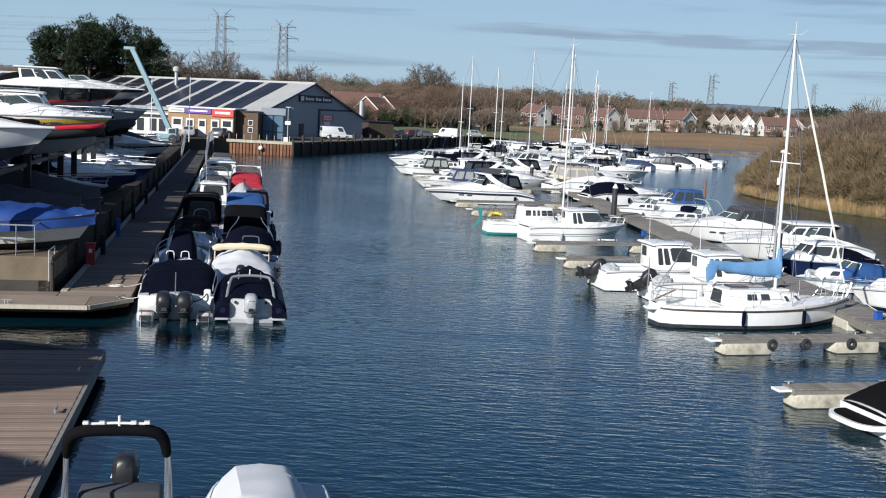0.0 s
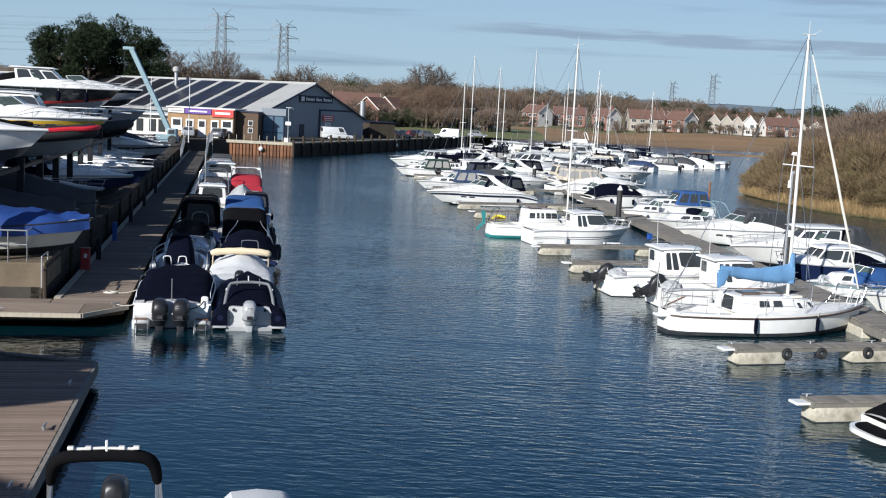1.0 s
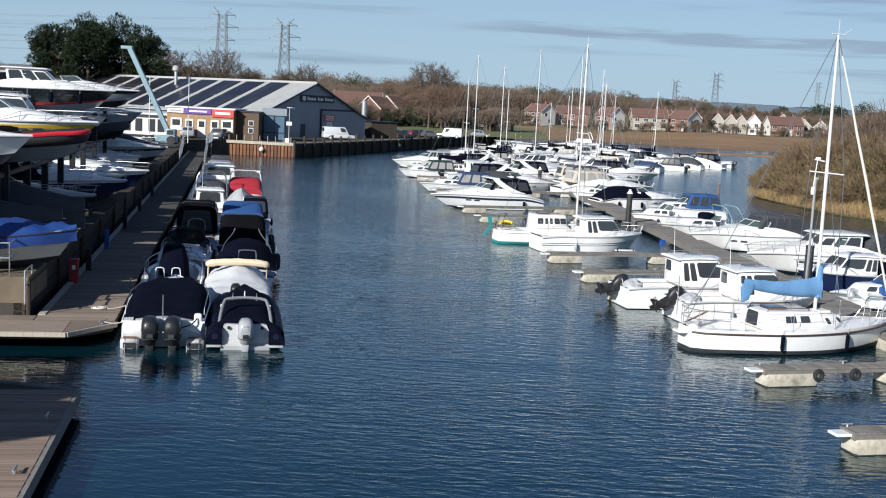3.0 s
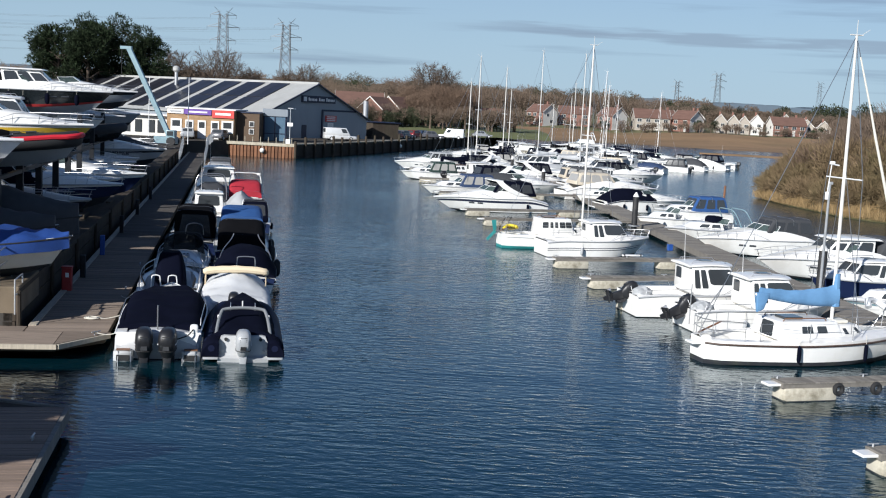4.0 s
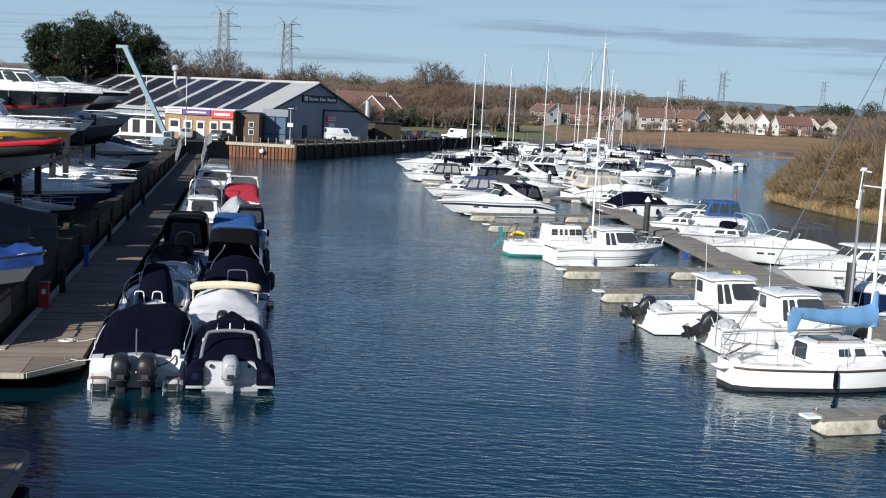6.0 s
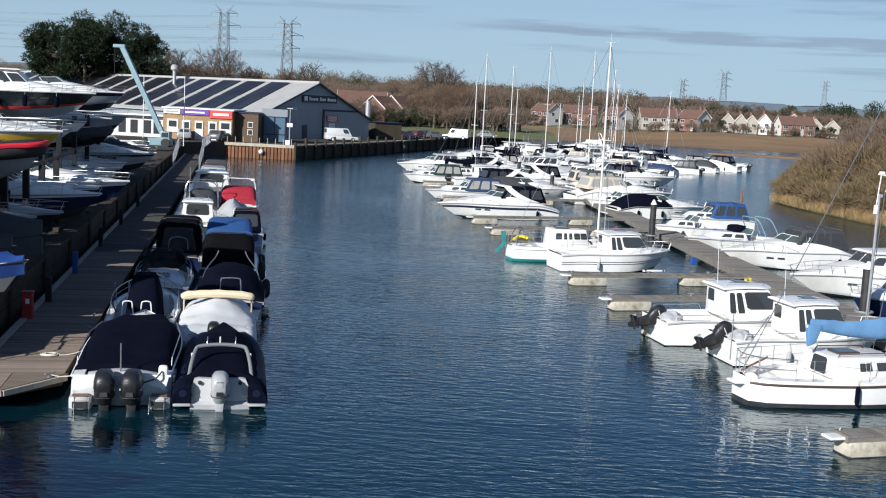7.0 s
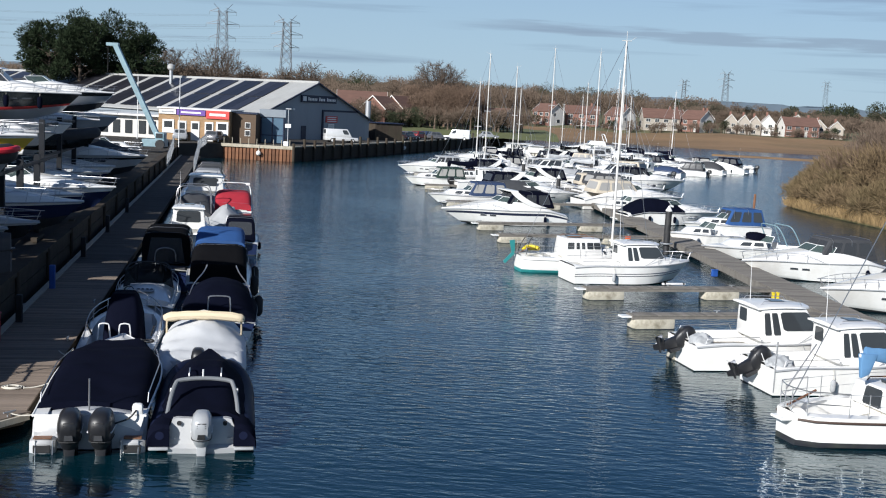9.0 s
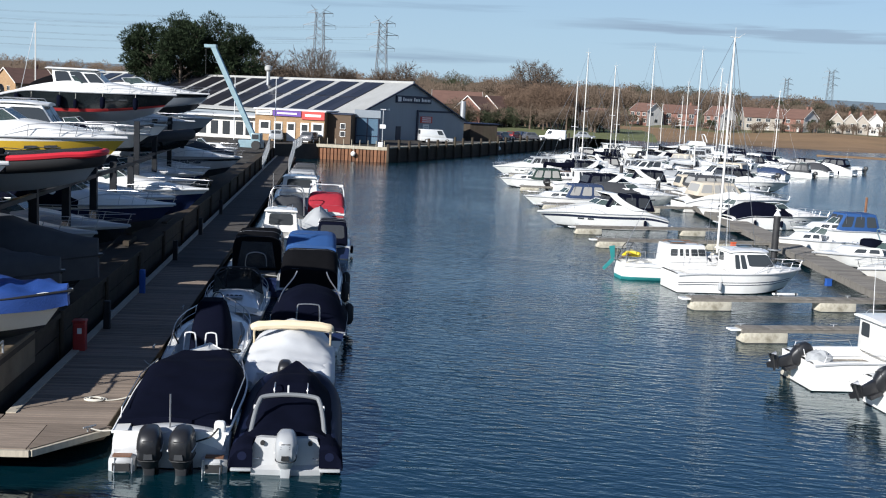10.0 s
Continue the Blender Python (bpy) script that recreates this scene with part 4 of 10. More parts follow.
    for x, y in ((-0.40 * L, 0.0), (-0.40 * L, w * 0.5)):
        part("cockpit_locker", box(B(), (x, y, 0.60), (0.5, 0.55, 0.36), 0.05), OFFWHITE, th, smooth=True)
    if engine:
        outboard(th, -L / 2 - 0.12, 0, 0.62, 1.1, tilt, engine)
    if poles:
        bm = rod(B(), (a + 0.2, w * 0.4, z0 + h), (a + 0.1, w * 0.4, z0 + h + 1.9), 0.012, 0.006, 5)
        part("aerial", bm, ALU, th)
    g = sh.gun(0.3, -1, -0.1)
    fender(th, (g.x, g.y, 0.16), 0.8, C_LIGHTGREY)
    return th, sh


def sport_cruiser(at, turn, L, label, side=None, stripe=None, canvas=None, clear=None, hood="camper", z=0.0, arch=True, bottom=None, group="", name="cabin_cruiser", bands=None, rails=True, engine=None, rise=0.16, top=None, stem=0.26, droop=0.16, draft=0.4):
    """A sports cruiser with a long foredeck, raked screen and canopy."""
    th = thing(name, label, "boat", (*at, z), turn, group)
    bm_ = L * 0.335
    sh = Shape(L, bm_, 0.16 + 0.102 * L, draft, stem, 0.33, 0.10, 0.93, 0.95, 0.75, rise, 0.34, droop)
    hull(th, sh, side or WHITE, bottom, bands or ({3: stripe} if stripe else None))
    w = bm_ / 2
    crest = 0.052 * L
    moulding(th, sh, top or WHITE, lambda s: (0.10 + crest * smooth(s, 0.06, 0.42)) * (1 - 0.98 * smooth(s, 0.56, 0.99) ** 0.8), (0.05, 0.46), 0.55, 0.80, OFFWHITE)
    zf = sh.top(0.60) - 0.02
    for sy in (1, -1):
        for f0 in (0.62, 0.70):
            p = sh.row(f0, 0.60)
            q = sh.row(f0 + 0.05, 0.60)
            part("porthole", tube(B(), [(p.x, sy * (p.y - 0.02), p.z), ((p.x + q.x) / 2, sy * ((p.y + q.y) / 2 - 0.01), p.z + 0.01), (q.x, sy * (q.y - 0.02), q.z)], 0.06, 8), GLASS, th, smooth=True)
    part("deck_hatch", box(B(), (0.20 * L, 0, sh.top(0.72) + crest * 0.72), (0.5, 0.5, 0.06), 0.02), GLASS, th)
    part("sun_pad", box(B(), (0.12 * L, 0, sh.top(0.62) + crest * 0.93), (0.5, w * 0.9, 0.10), 0.04), C_WHITE, th, smooth=True)
    windscreen(th, 0.10 * L, w * 1.58, zf + crest * 0.80, 0.52, 1.2, 0.15 * L, ALU)
    part("helm", box(B(), (-0.05 * L, -w * 0.4, zf + crest * 0.6), (0.5, w * 0.6, 0.5), 0.1), WHITE, th, smooth=True)
    if hood in (None, "folded", "cover") or not arch:
        helm_seats(th, -0.12 * L, 0.62, OFFWHITE)
    if arch:
        bm = B()
        base, top_ = zf + crest * 0.5, zf + crest + 0.86
        for sy in (1, -1):
            rows = []
            for k in range(9):
                u = k / 8
                x = -0.27 * L + 0.23 * L * u ** 0.9 + 0.02 * L * math.sin(math.pi * u)
                wid = 0.055 * L * (1 - 0.45 * u)
                y = sy * w * (0.88 - 0.14 * u ** 2)
                zz = base + (top_ - base) * u ** 1.15
                rows.append([bm.verts.new((x - wid, y - 0.035, zz)), bm.verts.new((x + wid, y - 0.035, zz)), bm.verts.new((x + wid, y + 0.035, zz)), bm.verts.new((x - wid, y + 0.035, zz))])
            skin(bm, rows)
        box(bm, (-0.045 * L, 0, top_), (0.075 * L, w * 1.52, 0.08), 0.03)
        part("radar_arch", bm, WHITE, th, smooth=True)
    if hood == "camper":
        camper(th, -0.40 * L, 0.03 * L, w * 1.62, zf + crest * 0.35, 0.88 + crest * 0.45, canvas or C_NAVY, clear or VINYL, 0.09 * L)
    elif hood == "cover":
        cover(th, sh, canvas or C_NAVY, 0.03, 0.56, lambda s: (0.45 + crest) * max(0, math.sin(math.pi * min(1, (s - 0.0) / 0.6))) ** 0.6, seed=L)
    elif hood == "folded":
        helm_seats(th, -0.08 * L, 0.42, WHITE)
        bm = B()
        tube(bm, curve([(-0.3 * L, w * 0.8, zf + 0.1), (-0.34 * L, w * 0.7, zf + 0.3), (-0.34 * L, -w * 0.7, zf + 0.3), (-0.3 * L, -w * 0.8, zf + 0.1)], 4), 0.12, 8)
        part("folded_canopy", bm, canvas or C_NAVY, th, smooth=True)
    if rails:
        pulpit(th, sh, 0.5, 0.42, 5)
    bm = B()
    box(bm, (-L / 2 - 0.22, 0, 0.28), (0.5, bm_ * 0.8, 0.09), 0.03)
    part("bathing_platform", bm, WHITE, th, smooth=True)
    if engine:
        outboard(th, -L / 2 - 0.15, 0, 0.65, 1.1, 0, engine)
    for s, sy in ((0.2, -1), (0.45, -1), (0.2, 1)):
        g = sh.gun(s, sy, -0.1)
        fender(th, (g.x, g.y, 0.2), 1.0)
    return th, sh


def cuddy(at, turn, L, label, side=None, canvas=None, hood="hood", engine=None, tilt=0, stripe=None, z=0.0, bottom=None, group="", name="small_cabin_boat", rails=True, fb=0.82, clear=None):
    """A small boat with a cuddy, an outboard and a spray hood."""
    th = thing(name, label, "boat", (*at, z), turn, group)
    bm_ = L * 0.38
    sh = Shape(L, bm_, fb, 0.25, 0.20, 0.40, 0.16, 0.94, 0.94, 0.8, 0.16, 0.15, 0.08)
    hull(th, sh, side or WHITE, bottom, {3: stripe} if stripe else None)
    deck(th, sh, WHITE, (0.05, 0.50), 0.2, 0.18)
    w = bm_ / 2
    zf = sh.top(0.6)
    cabin(th, (-0.02 * L, 0.36 * L, w * 0.76, w * 0.28, zf - 0.08), (0.0, 0.24 * L, w * 0.64, w * 0.28, zf + 0.42), WHITE,
          (("s", 0.10, 0.34, 0.38, 0.8), ("s", 0.42, 0.68, 0.38, 0.8), ("p", 0.32, 0.58, 0.38, 0.8), ("p", 0.66, 0.9, 0.38, 0.8)), 0.1, "cuddy")
    windscreen(th, 0.06 * L, w * 1.45, zf + 0.34, 0.42, 0.9, 0.10 * L)
    if hood == "hood":
        camper(th, -0.44 * L, 0.06 * L, w * 1.72, zf - 0.05, 1.16, canvas or C_NAVY, clear or VINYL, 0.10 * L)
    elif hood == "cover":
        cover(th, sh, canvas or C_NAVY, 0.02, 0.6, lambda s: 0.7 * max(0, math.sin(math.pi * min(1, s / 0.66))) ** 0.6, seed=L)
    elif hood == "open":
        helm_seats(th, -0.1 * L, 0.2, WHITE)
    if rails:
        pulpit(th, sh, 0.6, 0.36)
    if engine:
        outboard(th, -L / 2 - 0.08, 0, 0.5, 0.9, tilt, engine)
    g = sh.gun(0.3, -1, -0.09)
    fender(th, (g.x, g.y, 0.1), 0.8)
    return th, sh


def sailing_yacht(at, turn, L, label, h, side=None, sail=None, z=0.0, furl=None, stripe=None, windows=True, group="", name="sailing_yacht", lean=0.0, boom=True, bottom=None, mast_at=0.06, rail=None, fb=0.80, roof_h=0.55, win=None, stem=0.15, full=0.34, stern=0.52, chine=0.86):
    th = thing(name, label, "boat", (*at, z), turn, group)
    bm_ = L * 0.315
    sh = Shape(L, bm_, fb, 0.6, stem, full, 0.26, chine, stern, 0.6)
    hull(th, sh, side or WHITE, bottom, {0: bottom or ANTIFOUL, 4: stripe} if stripe else {0: bottom or ANTIFOUL}, rail=rail or BROWNRAIL, n=24, rail_drop=0.12)
    deck(th, sh, WHITE, (0.05, 0.30), 0.45, 0.34, 0.1, OFFWHITE)
    w = bm_ / 2
    zd = sh.top(0.5)
    if win is None and not windows:
        win = ()
    if win is None:
        win = (("s", 0.30, 0.39, 0.34, 0.84), ("s", 0.40, 0.48, 0.34, 0.84), ("s", 0.55, 0.68, 0.34, 0.84),
               ("p", 0.32, 0.45, 0.34, 0.84), ("p", 0.52, 0.60, 0.34, 0.84), ("p", 0.61, 0.70, 0.34, 0.84), ("a", 0.3, 0.7, 0.1, 0.9))
    cabin(th, (-0.20 * L, 0.10 * L, w * 0.70, w * 0.62, zd - 0.05), (-0.19 * L, 0.07 * L, w * 0.60, w * 0.52, zd + roof_h), WHITE, win, 0.05, "coachroof")
    cabin(th, (0.08 * L, 0.25 * L, w * 0.62, w * 0.34, zd - 0.02), (0.06 * L, 0.19 * L, w * 0.52, w * 0.30, zd + 0.40), WHITE,
          (("s", 0.25, 0.38, 0.35, 0.8), ("s", 0.70, 0.82, 0.35, 0.8), ("p", 0.2, 0.32, 0.35, 0.8), ("p", 0.62, 0.75, 0.35, 0.8)), 0.05, "fore_cabin")
    bm = B()
    for sy in (1, -1):
        tube(bm, [(-0.17 * L, sy * w * 0.42, zd + roof_h), (-0.16 * L, sy * w * 0.42, zd + roof_h + 0.09), (0.02 * L, sy * w * 0.40, zd + roof_h + 0.09), (0.03 * L, sy * w * 0.40, zd + roof_h)], 0.02, 5)
    part("handrail", bm, TEAK, th, smooth=True)
    box(bm := B(), (-0.10 * L, 0, zd + roof_h + 0.05), (0.7, 0.6, 0.08), 0.02)
    part("hatch", bm, GLASS, th)
    box(bm := B(), (0.13 * L, 0, zd + 0.46), (0.5, 0.5, 0.10), 0.03)
    part("fore_hatch", bm, OFFWHITE, th)
    pulpit(th, sh, 0.86, 0.62, 3, fore=0.03)
    bm = B()
    for sy in (1, -1):
        pts = [sh.gun(s, sy, 0.06, 0.58) for s in (0.0, 0.08, 0.2, 0.4, 0.6, 0.8, 0.88)]
        tube(bm, pts, 0.007, 4)
        tube(bm, [p - Vector((0, 0, 0.28)) for p in pts], 0.006, 4)
        for s in (0.2, 0.4, 0.6, 0.8):
            rod(bm, sh.gun(s, sy, 0.06), sh.gun(s, sy, 0.06, 0.6), 0.013, n=5)
    part("guardrail", bm, STEEL, th)
    bm = B()
    pts = [sh.gun(0.14, 1, 0.06, 0.6), sh.gun(0.02, 1, 0.06, 0.62), sh.gun(0.0, 1, 0.3, 0.62), sh.gun(0.0, -1, 0.3, 0.62), sh.gun(0.02, -1, 0.06, 0.62), sh.gun(0.14, -1, 0.06, 0.6)]
    tube(bm, pts, 0.014, 5)
    tube(bm, [p - Vector((0, 0, 0.3)) for p in pts], 0.012, 5)
    for p in pts:
        rod(bm, p - Vector((0, 0, 0.6)), p, 0.013, n=5)
    part("pushpit", bm, STEEL, th, smooth=True)
    bow = sh.gun(0.99, 1, 0, 0.05)
    bow.y = 0
    st = sh.gun(0.0, 1, 0, 0.1)
    st.y = 0
    mast(th, mast_at * L, zd + 0.5, h - zd - 0.5, 0.062, 0.36 * L if boom else 0, sail, (0.5,), bow, st, furl, bm_, lean=lean)
    rod(bm := B(), (-L / 2 + 0.05, 0.1, 0.9), (-L / 2 + 0.9, 0.15, 1.25), 0.03, n=6)
    part("tiller", bm, TEAK, th)
    for s in (0.35, 0.66):
        g = sh.gun(s, -1, -0.08)
        fender(th, (g.x, g.y, 0.16), 1.15, slim=0.56)
    return th, sh


def rib_boat(at, turn, L, label, tube_mat, z=0.0, hull_mat=None, name="inflatable_boat", r=0.24, beam=2.3, group="", strip=None, cone=None, lift=0.31, strip_r=0.05, strip_up=0.0):
    """A rigid inflatable: two tubes that meet at the bow over a V hull."""
    th = thing(name, label, "boat", (*at, z), turn, group)
    hull_mat = hull_mat or WHITE
    w = beam / 2 - r
    zt = 0.16 + r
    pts = curve([(-L / 2 - 0.2, w, zt), (-L * 0.2, w, zt), (L * 0.12, w * 0.98, zt + 0.04), (L * 0.32, w * 0.72, zt + 0.16), (L * 0.44, w * 0.34, zt + lift * 0.87), (L * 0.47, 0, zt + lift),
                 (L * 0.44, -w * 0.34, zt + lift * 0.87), (L * 0.32, -w * 0.72, zt + 0.16), (L * 0.12, -w * 0.98, zt + 0.04), (-L * 0.2, -w, zt), (-L / 2 - 0.2, -w, zt)], 5)
    bm = B()
    n = len(pts)
    tube(bm, pts, [r * (0.35 if i in (0, n - 1) else 0.8 if i in (1, n - 2) else 1.0) for i in range(n)], 14)
    tb = part("inflatable_tube", bm, tube_mat, th, smooth=True)
    if strip:
        bm = B()
        tube(bm, [p + Vector((0, math.copysign(r * (0.98 - 0.4 * strip_up), p.y) if abs(p.y) > 0.2 else 0, r * strip_up)) + (Vector((r * 0.9, 0, 0)) if abs(p.y) <= 0.5 * w else Vector()) for p in pts[2:-2]], strip_r, 8)
        part("rubbing_strip", bm, strip, tb, smooth=True)
    if cone:
        for sy in (1, -1):
            bm = B()
            tube(bm, [(-L / 2 - 0.18, sy * w, zt - 0.02), (-L / 2 - 0.05, sy * w, zt - 0.02)], [r * 0.7, r * 1.03], 14)
            part("tube_end", bm, cone, tb, smooth=True)
    sh = Shape(L * 0.96, (beam - 2 * r) * 1.05, 0.42, 0.42, 0.10, 0.4, 0.4)
    bm = B()
    rows = []
    for i in range(15):
        s = i / 14
        rows.append([bm.verts.new((p.x, sy * p.y, p.z)) for p, sy in ((sh.row(s, 1), 1), (sh.row(s, 0), 1), (sh.row(s, -1), 1), (sh.row(s, 0), -1), (sh.row(s, 1), -1))])
    for a, b in zip(rows, rows[1:]):
        for j in range(5):
            bm.faces.new((a[j], a[(j + 1) % 5], b[(j + 1) % 5], b[j]))
    bm.faces.new(rows[0])
    bm.faces.new(rows[-1][::-1])
    part("hull", bm, hull_mat, th, smooth=True)
    return th, sh, w


# ---- the setting ----
U, V = Vector((-0.205, 0.979, 0)), Vector((0.979, 0.205, 0))
P0 = Vector((-12.2, 32.6, 0))
QUAY = 1.9


def along(s, w, z=0.0):
    """A place by its way along the pontoon by the yard and its offset to the right of that pontoon's yard side."""
    return P0 + U * s + V * w + Vector((0, 0, z))


def smooth(x, a, b):
    t = max(0.0, min(1.0, (x - a) / (b - a)))
    return t * t * (3 - 2 * t)


def slab(name, outline, z0, z1, mat, label="", category="", kind="structure"):
    bm = B()
    lo = [bm.verts.new((p[0], p[1], z0)) for p in outline]
    hi = [bm.verts.new((p[0], p[1], z1)) for p in outline]
    bm.faces.new(hi)
    bm.faces.new(lo[::-1])
    for i in range(len(lo)):
        j = (i + 1) % len(lo)
        bm.faces.new((lo[i], lo[j], hi[j], hi[i]))
    bmesh.ops.triangulate(bm, faces=[f for f in bm.faces if len(f.verts) > 4])
    return tagged(part(name, bm, mat), label, category, kind=kind)


bm = B()
bm.faces.new([bm.verts.new(p) for p in ((-4000, -1500, 0), (4000, -1500, 0), (4000, 4500, 0), (-4000, 4500, 0))])
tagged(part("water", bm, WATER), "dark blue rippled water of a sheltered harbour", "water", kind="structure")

YZ = 1.45
e0, e1 = along(2.6, -0.5), along(113, -0.5)
far_l = along(113, -300)
slab("pavement_yard", [e0[:2], e1[:2], far_l[:2], along(2.6, -300)[:2]], -1.0, YZ, YARD, "worn concrete boatyard, coloured dark for the shade of its racks", "boatyard")
slab("pavement_quay", [e1[:2], (-31.6, 150.4), (-31.6, 345), (-500, 345), far_l[:2]], -1.0, QUAY, YARD, "worn grey concrete quay in front of the shops", "quay")
slab("pavement_quay_corner", [(-31.6, 150.4), (-23.0, 150.0), (-15.9, 175.6), (-15.9, 345), (-31.6, 345)], -1.0, QUAY, YARD, "worn grey concrete quay beside the shed", "quay")
slab("pavement_car_park", [(-15.9, 175.6), (-4.4, 222), (-4.4, 345), (-15.9, 345)], -1.0, QUAY, ASPHALT, "dark asphalt car park along the quay", "car park")
slab("ground_quay_end", [(-4.4, 222), (12, 300), (12, 345), (-4.4, 345)], -1.0, QUAY, GRASS, "rough winter grass at the head of the quay", "grass")


def shore(x):
    return 331 + 5 * math.sin(x * 0.05) + 4 * math.sin(x * 0.13 + 1) if x > 8 else 250


def land(x, y):
    d = y - shore(x)
    return -0.5 + 0.9 * smooth(d, 0, 5) + 4.0 * smooth(d, 8, 44) + 5 * smooth(y, 420, 640) + 16 * smooth(y, 640, 1500) + 0.25 * noise.noise((x * 0.05, y * 0.05, 0))


ys = [246 + 6 * i for i in range(28)] + [414 + 30 * i for i in range(12)] + [800, 1000, 1300, 1800, 2600, 3600]
xs = [-2600, -1500, -900, -600] + [-400 + 16 * i for i in range(60)] + [600, 900, 1500, 2600]
bm = B()
gv = [[bm.verts.new((x, y, land(x, y))) for x in xs] for y in ys]
for i in range(len(ys) - 1):
    for j in range(len(xs) - 1):
        f = bm.faces.new((gv[i][j], gv[i][j + 1], gv[i + 1][j + 1], gv[i + 1][j]))
        f.material_index = 0 if ys[i] < 366 and xs[j] > -20 else 1
tagged(part("ground", bm, [MARSH, GRASS], smooth=True), "brown winter saltmarsh rising to rough grass and wooded hills", "ground", kind="structure")

bm = B()
for i in range(40):
    f = i / 39
    x = 57 + 90 * f
    yc = 272 - 3 * f + 1.5 * math.sin(f * 14)
    w = 3.4 * min(1, f * 6 + 0.1) * (1 + 0.3 * math.sin(f * 30))
    line = [bm.verts.new((x, yc - w, -0.3)), bm.verts.new((x, yc - w * 0.5, 0.35)), bm.verts.new((x, yc + w * 0.5, 0.4)), bm.verts.new((x, yc + w, -0.3))]
    if i:
        for k in range(3):
            bm.faces.new((last[k], line[k], line[k + 1], last[k + 1]))
    last = line
tagged(part("ground_spit", bm, MARSH, smooth=True), "low strip of brown saltmarsh in the water", "ground", kind="structure")


# the scrub bank
def bank_edge(f):
    pts = [(32.6, 122), (31.3, 118.5), (31.8, 111), (33.6, 99), (38.8, 91), (47, 84), (75, 74), (130, 64)]
    k = min(len(pts) - 2, int(f * (len(pts) - 1)))
    t = f * (len(pts) - 1) - k
    return Vector((*pts[k], 0)).lerp(Vector((*pts[k + 1], 0)), t)


bm = B()
rows = []
for i in range(60):
    e = bank_edge(i / 59)
    inn = Vector((0.75, 0.66, 0))
    rows.append([bm.verts.new(e + Vector((0, 0, -0.4))), bm.verts.new(e + inn * 0.5 + Vector((0, 0, 0.35))), bm.verts.new(e + inn * 6 + Vector((0, 0, 1.0))), bm.verts.new(e + inn * 120 + Vector((0, 0, 1.4)))])
for a, b in zip(rows, rows[1:]):
    for k in range(3):
        bm.faces.new((a[k], a[k + 1], b[k + 1], b[k]))
tagged(part("ground_bank", bm, GRASS, smooth=True), "muddy bank overgrown with scrub and reeds", "bank", kind="structure")

rng = np.random.default_rng(5)


def blades(count, place, size, width, spread, mat, name, parent=None, droop=0.0):
    """Thin pointed slips, for twigs, reeds and leaves. place() gives a root and a main direction."""
    vs, fs = [], []
    for i in range(count):
        p, d, k = place(i)
        d = (Vector(d) + Vector(rng.normal(0, spread, 3))).normalized()
        side = d.orthogonal().normalized()
        side.rotate(Matrix.Rotation(rng.uniform(0, 6.283), 3, d))
        h = size * k * rng.uniform(0.6, 1.3)
        w = width * k * rng.uniform(0.6, 1.3)
        q = p + d * h
        q.z -= droop * h
        m = p + d * h * 0.4
        n = len(vs)
        vs += [p, m + side * w, q, m - side * w]
        fs.append((n, n + 1, n + 2, n + 3))
    return soup(name, vs, fs, mat, parent)


def reed_place(i):
    f = 0.0 + 0.9 * ((i * 0.618034) % 1.0)
    e = bank_edge(f)
    dist = abs(rng.normal(0.4, 1.0))
    p = e + Vector((0.75, 0.66, 0)) * dist
    return Vector((p.x + rng.normal(0, 0.3), p.y + rng.normal(0, 0.3), 0.05 + dist * 0.15)), (rng.normal(-0.1, 0.2), rng.normal(-0.1, 0.2), 1), rng.uniform(0.5, 1.2)


tagged(blades(26000, reed_place, 0.95, 0.020, 0.16, REED, "reeds", droop=0.12), "pale dry reeds along the waterline", "reeds", kind="stuff")


def sedge_place(i):
    e = bank_edge(0.9 * ((i * 0.618034) % 1.0))
    dist = 0.8 + abs(rng.normal(0.0, 3.4))
    p = e + Vector((0.75, 0.66, 0)) * dist
    return Vector((p.x + rng.normal(0, 0.4), p.y + rng.normal(0, 0.4), 0.1 + dist * 0.14)), (rng.normal(-0.2, 0.3), rng.normal(-0.2, 0.3), 1), rng.uniform(0.5, 1.3) * (0.7 + 0.6 * noise.noise((p.x * 0.4, p.y * 0.4, 0)))


tagged(blades(24000, sedge_place, 1.5, 0.022, 0.22, REED, "sedge", droop=0.2), "golden sedge climbing into the scrub", "sedge", kind="stuff")


